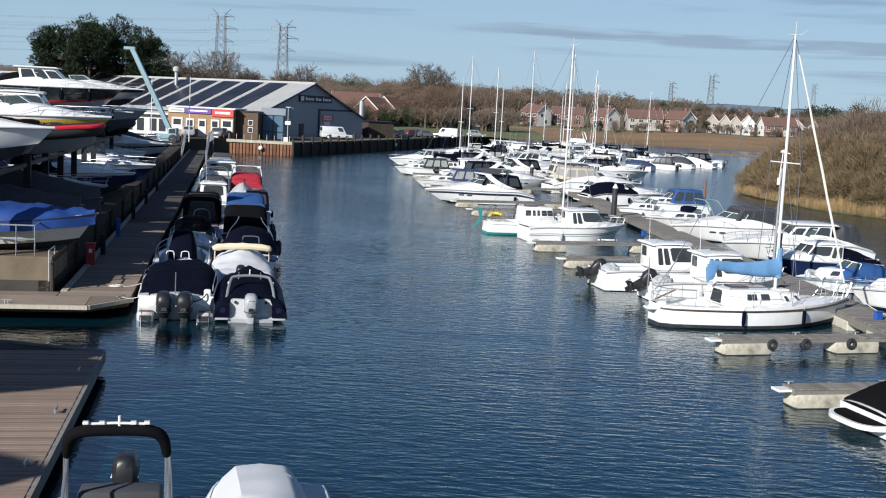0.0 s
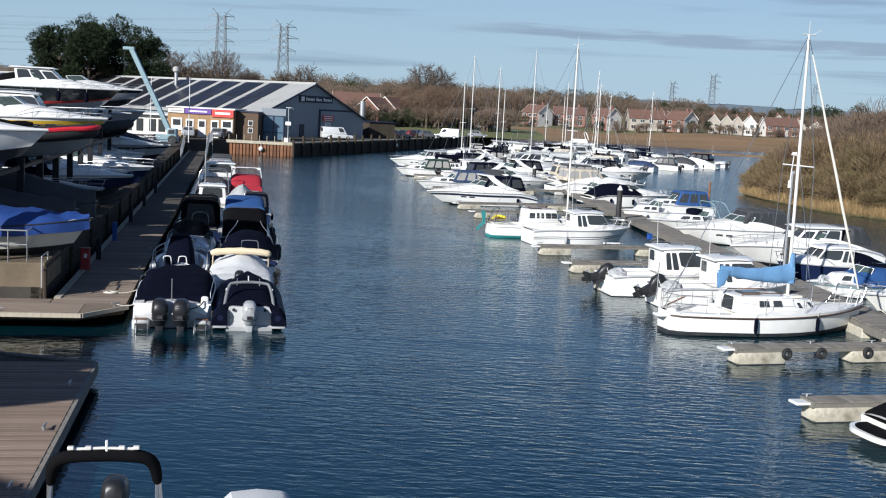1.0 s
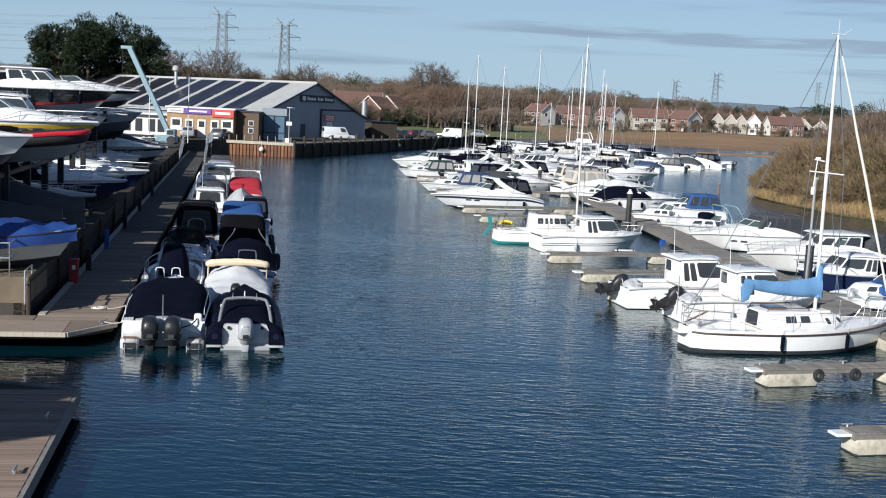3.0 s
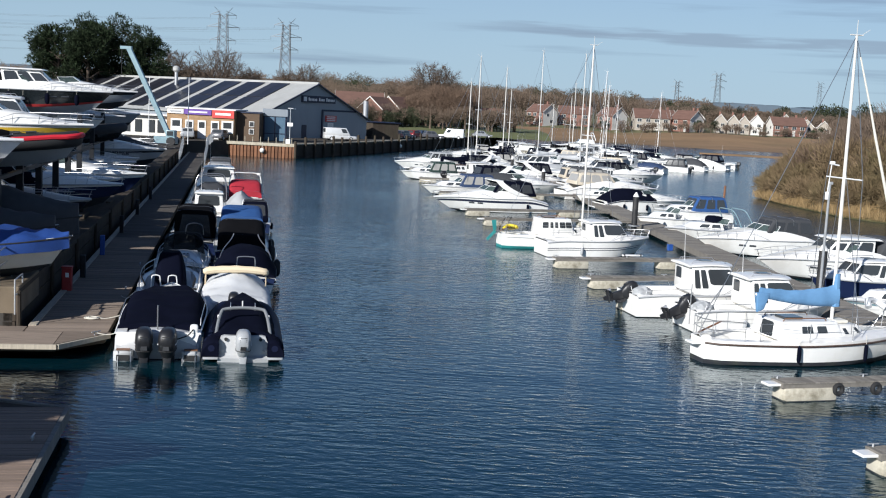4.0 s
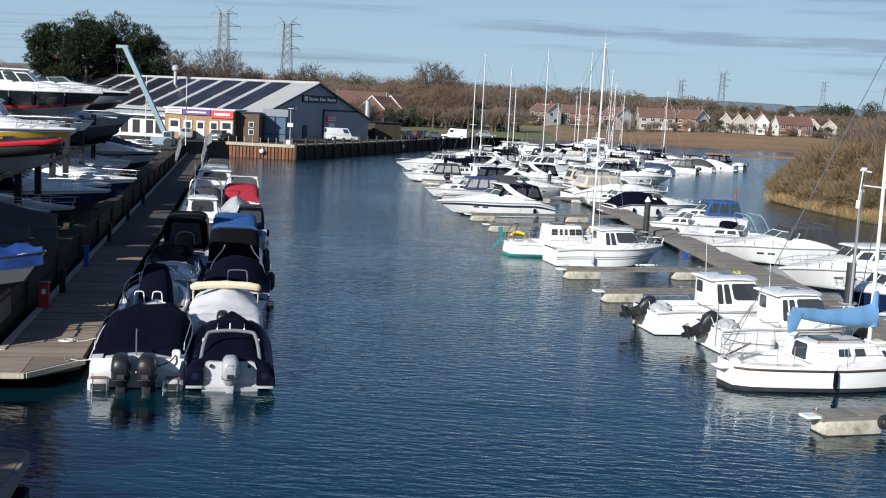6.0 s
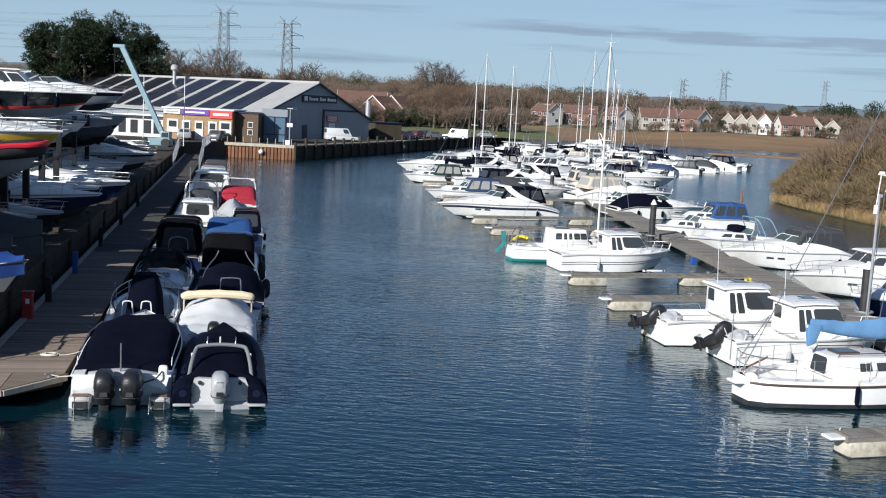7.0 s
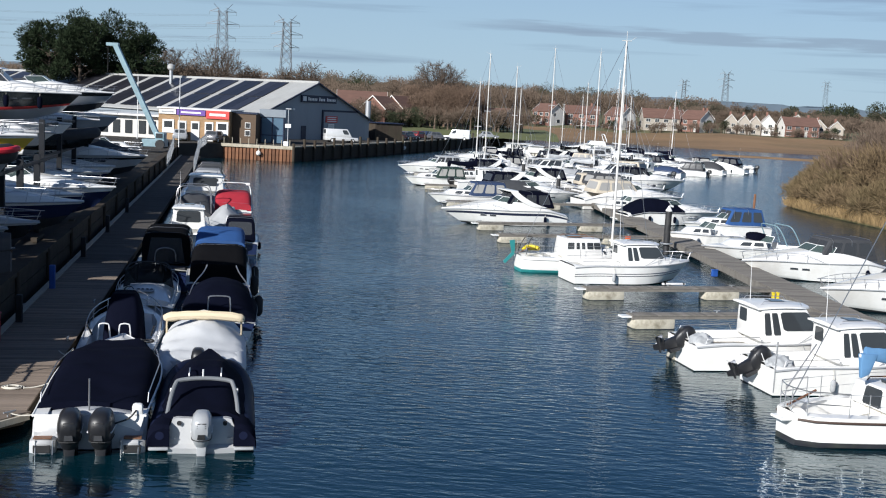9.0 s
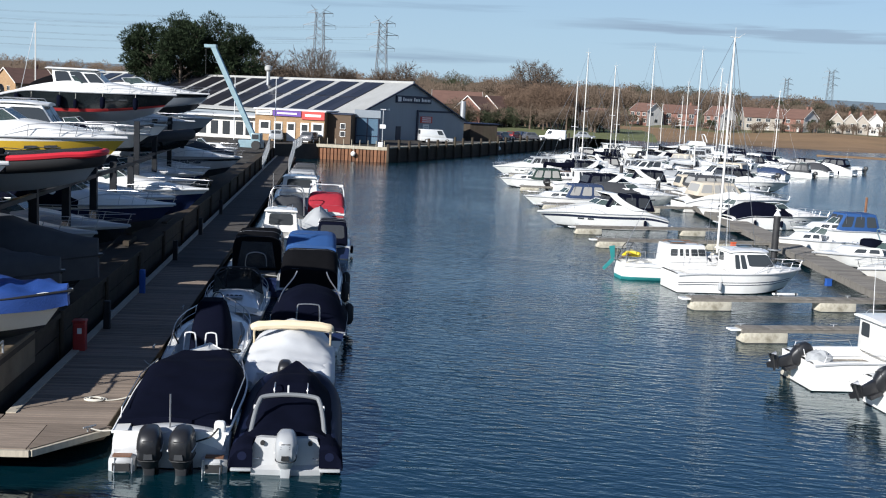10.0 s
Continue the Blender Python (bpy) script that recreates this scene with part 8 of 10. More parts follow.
# ski boat under a navy cover
th = thing("ski_boat", "white ski boat under a domed navy cover with steel frame", "boat", (*berth(10.9, 6.5, 6.4), 0), HEAD)
sh = Shape(6.4, 2.45, 0.74, 0.35, 0.13, 0.44, 0.3)
hull(th, sh, WHITE, bands={3: NAVY, 4: NAVY})
deck(th, sh, WHITE, (0.02, 0.4), 0.4, 0.25)
cover(th, sh, C_NAVY, 0.04, 0.86, lambda s: 0.16 + 0.66 * smooth(s, 0.02, 0.40) * (1 - 0.8 * smooth(s, 0.55, 0.86)), label="navy domed canvas cover", seed=12, hang=0.2, power=(2.6, 0.9), sag=0.06)
tube(bm := B(), curve([(-2.6, 0.36, 0.9), (-2.6, 0.34, 1.40), (-2.6, 0.24, 1.50), (-2.6, -0.24, 1.50), (-2.6, -0.34, 1.40), (-2.6, -0.36, 0.9)], 3), 0.024, 6)
part("ski_frame", bm, STEEL, th, smooth=True)
for sy in (1, -1):
    part("tower_rail", tube(B(), curve([(-0.9, sy * 1.1, 0.85), (0.1, sy * 0.95, 1.35), (0.9, sy * 0.62, 1.72), (1.1, sy * 0.5, 1.95)], 4), 0.022, 6), STEEL, th, smooth=True)
box(bm := B(), (-3.4, 0, 0.26), (0.5, 1.9, 0.09), 0.03)
part("bathing_platform", bm, WHITE, th, smooth=True)
g = sh.gun(0.62, -1, -0.18)
fender(th, (g.x, g.y, 0.2), 1.5, RUBBER)

# cruiser with a blue top over a black canopy
th = thing("sports_cruiser", "white cruiser with a black canopy and a bright blue bimini", "boat", (*berth(17.4, 6.35, 8.0), 0), HEAD)
sh = Shape(8.0, 2.5, 0.86, 0.4, 0.14, 0.42, 0.35)
hull(th, sh, WHITE, bands={3: NAVY, 4: NAVY})
deck(th, sh, WHITE, (0.02, 0.45), 0.4, 0.25)
canopy(th, -3.4, 1.5, 2.15, 0.86, 1.22, C_BLACK, None, slope=0.35, front=0.3, aft=0.55)
canopy(th, -1.1, 1.9, 1.98, 1.62, 0.86, C_BLUE, None, "bimini", "bright blue canvas bimini", slope=0.25, front=0.7, aft=0.60)
pulpit(th, sh, 0.45, 0.4, 5)
for f in (0.2, 0.5):
    g = sh.gun(f, -1, -0.18)
    fender(th, (g.x, g.y, 0.2), 1.6, RUBBER)
box(bm := B(), (-4.2, 0, 0.3), (0.5, 1.9, 0.1), 0.03)
part("bathing_platform", bm, WHITE, th, smooth=True)

pilothouse(berth(32.0, 4.5, 6.2), HEAD, 6.2, "small white wheelhouse fishing boat by the walkway", engine=OUTBLACK, house=STERN_VIEW)
cuddy(berth(31.6, 7.15, 4.9), HEAD, 4.9, "small navy boat with a white-framed navy hood", side=NAVY, canvas=C_NAVY, hood="hood", engine=OUTBLACK, rails=False, fb=0.66)
th = thing("covered_open_boat", "open boat under a creased grey tarpaulin", "boat", (*berth(37.4, 6.4, 5.6), 0), HEAD)
sh = Shape(5.6, 2.1, 0.66, 0.3, 0.12, 0.46, 0.4)
hull(th, sh, GREYHULL)
deck(th, sh, OFFWHITE, (0.03, 0.6), 0.3, 0.2)
cover(th, sh, C_LIGHTGREY, 0.02, 0.92, lambda s: 0.2 + 0.85 * smooth(s, 0.05, 0.34) * (1 - 0.7 * smooth(s, 0.42, 0.9)), seed=18, power=(1.4, 1.0), sag=0.16, hang=0.2)
th = thing("angling_boat", "white boat with a red cover and steel arch", "boat", (*berth(45.0, 6.7, 7.0), 0), HEAD)
sh = Shape(7.0, 2.5, 0.85, 0.35, 0.12, 0.46, 0.4)
hull(th, sh, WHITE, bands={3: REDPAINT})
deck(th, sh, WHITE, (0.03, 0.5), 0.3, 0.2)
canopy(th, -3.3, 0.2, 2.25, 0.80, 1.12, C_RED, None, "red_cover", "red canvas cover", slope=0.25, front=0.5)
targa(th, -1.9, 2.3, 0.9, 1.5, ALU, 0.1, 0.035)
for y in (-0.9, 0.9):
    part("floodlight", box(B(), (-1.9, y, 2.42), (0.2, 0.25, 0.16), 0.03), SIGNWHITE, th)
outboard(th, -3.6, 0, 0.6, 0.9, 0, OUTGREY)
th = thing("framed_boat", "grey boat with an empty steel canopy frame", "boat", (*berth(41.5, 4.4, 6.8), 0), HEAD)
sh = Shape(6.8, 2.4, 0.8)
hull(th, sh, GREYHULL)
deck(th, sh, OFFWHITE, (0.03, 0.55), 0.3, 0.2)
for x in (-2.4, -0.6):
    targa(th, x, 2.1, 0.8, 1.6, STEEL, 0.05, 0.03)
cover(th, sh, C_GREY, 0.05, 0.6, lambda s: 0.25 + 0.7 * smooth(s, 0.1, 0.5), seed=23)
pilothouse(berth(53, 4.7, 9.0), HEAD, 9.0, "long pale grey wheelhouse boat under a grey canvas", side=GREYHULL, engine=None, house=STERN_VIEW)
cuddy(berth(64.5, 4.6, 7.0), HEAD, 7.0, "grey and white cabin boat moored at the walkway", canvas=C_LIGHTGREY, clear=PALEVINYL)
cuddy(berth(73, 4.6, 6.5), HEAD, 6.5, "white cabin boat with a grey hood", canvas=C_GREY)

# foreground boats
th, sh, w = rib_boat(tuple(along(-20.9, 4.0)[:2]), HEAD + 180, 6.2, "grey inflatable with a black-covered console and padded arch", GREYRUBBER, beam=2.5, r=0.27, hull_mat=GREYHULL)
outboard(th, -3.1, 0, 0.62, 1.15, 0, OUTBLACK)
bm = B()
frustum(bm, [(-1.3, -0.55, 0.4), (0.4, -0.5, 0.4), (0.4, 0.5, 0.4), (-1.3, 0.55, 0.4)], [(-0.9, -0.45, 1.35), (0.1, -0.4, 1.35), (0.1, 0.4, 1.35), (-0.9, 0.45, 1.35)], 0.1)
part("console_cover", bm, C_GREY, th, "black canvas console cover", smooth=True)
bm = B()
tube(bm, curve([(-2.2, 0.80, 0.5), (-1.9, 0.78, 1.4), (-1.66, 0.72, 2.02), (-1.58, 0.54, 2.18), (-1.55, 0, 2.22), (-1.58, -0.54, 2.18), (-1.66, -0.72, 2.02), (-1.9, -0.78, 1.4), (-2.2, -0.80, 0.5)], 4), 0.042, 8)
arch = part("a_frame", bm, STEEL, th, "polished steel arch", smooth=True)
for sy in (1, -1):
    part("brace", tube(B(), curve([(-1.1, sy * 0.78, 0.6), (-1.5, sy * 0.76, 1.3), (-1.78, sy * 0.74, 1.75)], 4), 0.026, 6), STEEL, arch, smooth=True)
bm = B()
line = curve([(-1.76, 0.75, 1.74), (-1.64, 0.70, 2.04), (-1.57, 0.52, 2.19), (-1.55, 0, 2.23), (-1.57, -0.52, 2.19), (-1.64, -0.70, 2.04), (-1.76, -0.75, 1.74)], 4)
tube(bm, line, [0.055 + 0.045 * math.sin(math.pi * q / (len(line) - 1)) ** 0.4 for q in range(len(line))], 10)
part("arch_padding", bm, C_BLACK, arch, smooth=True)
part("light_bar", tube(B(), [(-1.52, -0.40, 2.325), (-1.50, 0, 2.345), (-1.52, 0.42, 2.325)], 0.022, 6), SPAR, arch, smooth=True)
for y in (-0.44, -0.2, 0.26, 0.46):
    part("deck_light", box(B(), (-1.5, y, 2.35), (0.08, 0.09, 0.05), 0.012), SPAR, arch)
part("light_stalk", rod(B(), (-1.5, 0.05, 2.3), (-1.5, 0.05, 2.46), 0.02, n=6), ALU, arch)
bm = B()
box(bm, (-2.4, 0, 0.85), (0.5, 1.3, 0.35), 0.08)
part("aft_seat", bm, C_GREY, th, smooth=True)

th = thing("covered_dinghy", "small boat under a white folded tarpaulin", "boat", (*along(-20.35, 6.45)[:2], 0), HEAD + 184)
sh = Shape(4.6, 1.9, 0.6, 0.2, 0.1, 0.45, 0.3)
hull(th, sh, WHITE)
deck(th, sh, WHITE, (0.04, 0.7), 0.2, 0.15)
bm = B()
rows = []
prof = ((-1.12, 0.25), (-1.04, 0.72), (-0.86, 1.12), (-0.80, 1.20), (-0.50, 1.52), (-0.10, 1.56), (0.26, 1.53), (0.36, 1.48), (0.60, 1.08), (0.66, 1.08), (0.98, 1.06), (1.04, 0.98), (1.12, 0.60), (1.16, 0.25))
for i in range(25):
    f = i / 24
    x = -2.35 + 4.4 * f
    up = smooth(f, 0.0, 0.09) * (1 - 0.8 * smooth(f, 0.62, 1.0))
    line = []
    for y, z in prof:
        zz = 0.25 + (z - 0.25) * 0.84 * (0.30 + 0.70 * up) if z > 0.3 else z
        crease = 0.05 * noise.noise((x * 1.4, y * 3.2, 7)) + 0.025 * noise.noise((x * 4, y * 7, 2))
        line.append(bm.verts.new((x + crease, y * (1 - 0.35 * smooth(f, 0.7, 1.0)), zz + crease)))
    rows.append(line)
skin(bm, rows)
part("tarpaulin", bm, C_WHITE, th, "white creased tarpaulin", smooth=True)


# ---- boatyard: concrete platform, racks and stored boats ----
plat = tagged(new("pavement_platform"), "stained concrete launching platform at the yard's edge", "platform", kind="structure")
o = part("slab", box(B(), (0, 0, 0), (9, 3.4, 0.85), 0.04), OLDCONCRETE, plat)
o.matrix_basis = pose(*along(4.3, -4.8, 1.25), 0, 0, 11.8)
for w_ in (-8, -4.6, -1.2):
    o = part("support", rod(B(), (0, 0, 0), (0, 0, 2.0), 0.25, n=10), DARKWOOD, plat)
    o.location = along(3.6, w_, -0.6)


def railing(pts, h, name, label, mesh=False):
    th = tagged(new(name), label, "railing")
    for a, b in zip(pts, pts[1:]):
        a, b = Vector(a), Vector(b)
        n = max(1, round((b - a).length / 1.6))
        for i in range(n + 1):
            p = a.lerp(b, i / n)
            part("post", rod(B(), p, p + Vector((0, 0, h)), 0.025, n=6), GALV, th)
        for f in (1.0, 0.55):
            part("rail", rod(B(), a + Vector((0, 0, h * f)), b + Vector((0, 0, h * f)), 0.025, n=6), GALV, th)
        if mesh:
            k = int((b - a).length / 0.22)
            for i in range(k):
                p = a.lerp(b, (i + 0.5) / k)
                part("baluster", rod(B(), p + Vector((0, 0, 0.08)), p + Vector((0, 0, h)), 0.012, n=4), GALV, th)
    return th


railing([along(2.75, -9, 1.67), along(2.75, -1.5, 1.67), along(2.75, -0.9, 1.67), along(4.6, -0.9, 1.67)], 1.05, "platform_railing", "galvanised tube railing round the launching platform")
gate = railing([along(2.2, -0.35, 0.9), along(3.4, -0.35, 0.9)], 1.05, "ladder_rail", "short galvanised handrail by the yard wall")
railing([along(83, 0.3, 0.5), along(97, 0.1, 1.9)], 1.5, "gangway_railing", "white-painted mesh side of the gangway", True)
railing([along(80, 2.9, 0.5), along(94, 2.9, 1.9)], 1.5, "gangway_railing", "pale mesh panel beside the gangway", True)
railing([along(97, 2.6, 1.9), along(114, 3.0, 1.9)], 1.1, "quay_railing", "light handrail along the gangway head", True)
box_ = thing("fire_point", "red fire-hose cabinet standing on the walkway", "fire cabinet", along(8.7, 0.2, 0.5), 11.8)
part("cabinet", box(B(), (0, 0, 0.42), (0.34, 0.30, 0.84), 0.03), REDPAINT, box_)
part("notice", box(B(), (0.02, -0.155, 0.60), (0.12, 0.02, 0.16)), SIGNWHITE, box_)
part("lid", box(B(), (0, 0, 0.87), (0.38, 0.34, 0.06), 0.02), REDPAINT, box_)
for s in (11.6, 17.8, 26, 35, 45):
    ped = thing("service_pedestal", "small dark service pedestal on the walkway", "pedestal", along(s, 0.36, 0.5), 11.8, group="service pedestals")
    part("column", box(B(), (0, 0, 0.45), (0.2, 0.2, 0.9), 0.03), BLUEPLASTIC if s == 17.8 else RACK, ped)
    part("tap", rod(B(), (0.1, 0, 0.6), (0.2, 0, 0.6), 0.02, n=5), GALV, ped)


def rack_bay(s, keels, depth=8.5, w0=-3.0):
    """A bay of the dry stack: posts and beams on which the hulls lie."""
    th = thing("boat_rack", "dark steel dry-stack boat rack", "boat rack", (0, 0, 0), group="boat racks")
    top = keels[-1] + 0.3
    for w_ in (w0, w0 - depth * 0.5):
        p = along(s, w_)
        o = part("post", box(B(), (0, 0, (YZ + top) / 2), (0.26, 0.26, top - YZ)), RACK, th)
        o.matrix_basis = pose(p.x, p.y, 0, 0, 0, 11.8)
    for z in keels:
        for w_ in (w0 + 0.05, w0 - depth * 0.48):
            a, b = along(s, w_, z - 0.02), along(s + 5.2, w_, z - 0.02)
            part("beam", rod(B(), a, b, 0.10, n=4), RACK, th)
    part("brace", rod(B(), along(s, w0 - 0.3, YZ + 0.3), along(s, w0 - depth * 0.5, keels[0] - 0.2), 0.05, n=5), GALV, th)


for s in (2.8, 8.8, 13.0, 17.2, 21.6, 25.4, 29.4):
    rack_bay(s, (4.45,), w0=-2.2)
for s in (35.4, 41.0, 46.6, 52.2):
    rack_bay(s, (4.3, 5.9))


def trestle(s, w, z):
    th = thing("boat_trestle", "dark timber trestle under a stored boat", "trestle", along(s, w, YZ), 11.8, group="trestles")
    for sy in (-0.7, 0.7):
        part("leg", rod(B(), (0, sy, 0), (0, sy * 0.6, z - YZ), 0.07, n=5), DARKWOOD, th)
    part("beam", box(B(), (0, 0, z - YZ - 0.04), (0.24, 1.8, 0.18)), DARKWOOD, th)


def stored(fn, s, bow, L, zk, *args, **kw):
    """A boat laid across the yard with its bow towards the water, its keel at zk."""
    p = along(s, bow - L / 2)
    up = 0.4
    if fn is sport_cruiser:
        kw = {"stem": 0.20, "droop": 0.03, "draft": 0.62, "rise": 0.42, **kw}
        up = 0.6
    r = fn((p.x, p.y), 11.8, L, *args, z=zk + up, **kw)
    if zk < YZ + 1.6:
        for f in (0.22, 0.68):
            trestle(s, bow - L * f, zk + 0.12)
    return r


def tarped(at, turn, L, label, mat, z=0.0, hullmat=None, ridge=0.7, seed=0, sag=0.1, over=0.4, nose=0.5):
    th = thing("tarpaulined_boat", label, "boat", (*at, z), turn)
    sh = Shape(L, L * 0.34, 0.8, 0.4, 0.14, 0.42, 0.4)
    hull(th, sh, hullmat or WHITE, rail=RUBBER)
    deck(th, sh, WHITE, (0.05, 0.5), 0.4)
    cover(th, sh, mat, 0.0, 0.985, lambda s: ridge * (0.35 + 0.65 * math.sin(math.pi * min(1, 0.2 + s * 0.8))) * (1 - nose * smooth(s, 0.7, 1)), seed=seed, sag=sag, hang=over)
    return th


# on the yard floor
stored(tarped, 4.6, 0.95, 7.6, 1.5, "boat under a bright blue tarpaulin on trestles", C_ROYAL, seed=3, hullmat=OFFWHITE, ridge=0.5, sag=0.2, nose=0.3)
stored(tarped, 7.4, 0.1, 8.0, 1.5, "boat under a dull grey tarpaulin beside the platform", C_GREY, seed=31, hullmat=BLACKHULL, ridge=1.0, over=0.8, nose=0.2)
stored(tarped, 10.2, 0.5, 8.6, 1.55, "large boat under a dark grey tarpaulin", C_GREY, seed=7, hullmat=BLACKHULL, ridge=1.4, over=0.7, nose=0.25)
stored(sport_cruiser, 14.2, -0.5, 8.2, 1.5, "dark grey sports cruiser with a raked screen in the yard", side=GREYHULL, top=GREYHULL, canvas=C_BLACK, hood="cover", arch=False)
stored(sport_cruiser, 18.4, -0.2, 8.2, 1.25, "black sports boat with a grey sheer band in the lower rack", side=BLACKHULL, bands={4: DIMWHITE}, top=GREYHULL, canvas=C_GREY, hood="cover", arch=False)
stored(sport_cruiser, 24.0, 0.62, 8.4, 1.5, "navy-hulled sports cruiser with a white deck and navy cockpit cover", side=NAVY, bands={4: WHITE}, canvas=C_NAVY, hood="cover", arch=False)
stored(sport_cruiser, 27.4, 0.1, 8.2, 1.5, "white-decked sports boat with navy topsides", side=NAVY, bands={4: WHITE}, hood="folded", canvas=C_NAVY, arch=False)
stored(sport_cruiser, 31.2, 1.15, 8.8, 1.5, "white sports boat with a steel bow rail in the rack", side=WHITE, bottom=NAVY, bands={0: NAVY, 1: NAVY, 2: NAVY}, hood="folded", canvas=C_NAVY, arch=False)
# a white boat: the shade of the rack above is its grey hull colour
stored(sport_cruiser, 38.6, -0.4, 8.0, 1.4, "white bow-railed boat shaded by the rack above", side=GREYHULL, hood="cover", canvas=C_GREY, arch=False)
stored(sport_cruiser, 53.0, 0.9, 9.8, 1.75, "pale grey cabin cruiser with round ports in the shade", side=DIMWHITE, stripe=BLACKHULL, hood="cover", canvas=C_WHITE, arch=False)
stored(tarped, 60.5, -0.2, 9.4, 1.7, "long boat under a dark grey cover", C_GREY, hullmat=GREYHULL, seed=17, ridge=1.4)
stored(cuddy, 69, -1.0, 6.6, 1.7, "pale blue and white boat at the end of the yard", side=SKYBLUE, canvas=C_WHITE, hood="cover")
stored(cuddy, 77, -1.5, 6.2, 1.7, "white cabin boat near the crane", canvas=C_GREY, hood="cover")
# second tier
stored(sport_cruiser, 4.6, -0.55, 8.0, 4.35, "white-hulled boat with a dark cover on the upper rack", hood="cover", canvas=C_BLACK, arch=False, rails=False)
th, sh, w = rib_boat(tuple(along(11.2, 0.1 - 3.5)[:2]), 11.8, 7.4, "black inflatable with a red stripe and grey hull on the rack", RUBBER, z=5.06, hull_mat=GREYHULL, r=0.30, beam=2.6, strip=STRIPERED, strip_r=0.10, strip_up=0.5)
bm = B()
frustum(bm, [(-1.6, -0.6, 0.4), (0.6, -0.5, 0.4), (0.6, 0.5, 0.4), (-1.6, 0.6, 0.4)], [(-1.2, -0.4, 1.0), (0.2, -0.36, 1.0), (0.2, 0.36, 1.0), (-1.2, 0.4, 1.0)], 0.1)
part("console", bm, C_GREY, th, smooth=True)
rope = B()
for sy in (1, -1):
    tube(rope, [(x, sy * (1.16 - max(0, x - 0.8) * 0.22), 0.78 + 0.06 * abs(math.sin(x * 3)) + max(0, x - 0.6) * 0.08) for x in [-2.5 + 0.25 * i for i in range(20)]], 0.014, 5)
part("grab_line", rope, RUBBER, th)
# covered boats added in the tier's gaps to keep sun off the walkway
for s_at, bow, mt, nm in ((7.9, -1.5, C_BLACK, "black"), (23.4, -4.2, C_NAVY, "navy")):
    stored(tarped, s_at, bow, 7.6, 4.5, f"boat under a {nm} cover on the upper rack", mt, seed=int(s_at * 3), ridge=0.6, hullmat=BLACKHULL, over=0.5)
stored(sport_cruiser, 15.2, 0.25, 7.8, 4.62, "white boat with a yellow hull and steel bow rail", side=YELLOW, bands={4: WHITE}, bottom=DIMWHITE, hood="folded", canvas=C_NAVY, arch=False)
stored(pilothouse, 19.6, -1.0, 6.8, 4.7, "small white wheelhouse boat on the upper rack", poles=False, name="pilothouse_boat")
th, sh, w = rib_boat(tuple(along(44.0, -1.4 - 3.5)[:2]), 11.8, 7.4, "dark grey inflatable with a black hull on the rack", C_GREY, z=4.55, hull_mat=BLACKHULL, r=0.32, beam=2.7)
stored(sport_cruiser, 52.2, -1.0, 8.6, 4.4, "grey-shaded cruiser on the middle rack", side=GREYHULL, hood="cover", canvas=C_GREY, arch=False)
# top tier


def hardtop(boat, L, fb, z=0.0):
    """A long raked hard top over the helm of a cruiser."""
    w = L * 0.335 / 2
    zf = fb + 0.3
    cabin(boat, (-0.18 * L, 0.16 * L, w * 0.84, w * 0.60, zf - 0.25), (-0.20 * L, 0.03 * L, w * 0.70, w * 0.52, zf + 0.85), WHITE,
          (("s", 0.06, 0.36, 0.34, 0.9), ("s", 0.40, 0.66, 0.34, 0.9), ("s", 0.70, 0.97, 0.36, 0.84), ("p", 0.05, 0.30, 0.34, 0.84), ("p", 0.36, 0.60, 0.34, 0.9), ("p", 0.64, 0.94, 0.34, 0.9), ("f", 0.05, 0.48, 0.2, 0.9), ("f", 0.52, 0.95, 0.2, 0.9)), 0.05, "hardtop", roof=0.35, glass_mat=GLASS)


th, sh = stored(sport_cruiser, 38.6, -1.5, 9.0, 5.85, "black-hulled cabin boat with red boot stripe and white hardtop", side=BLACKHULL, bottom=GREYHULL, name="hardtop_boat", bands={0: REDPAINT}, hood=None, arch=False, engine=OUTBLACK, rise=0.4)
hardtop(th, 9.0, sh.fb)
for s in (0.12, 0.36, 0.6, 0.78):
    g = sh.gun(s, -1, -0.12)
    fender(th, (g.x, g.y, 0.25), 1.3)
stored(sport_cruiser, 49.8, -1.0, 9.0, 5.95, "grey-hulled sports cruiser with a green-tinted screen", side=GREYHULL, bands={3: BLACKHULL, 4: BLACKHULL}, hood="folded", canvas=C_GREEN, arch=False)
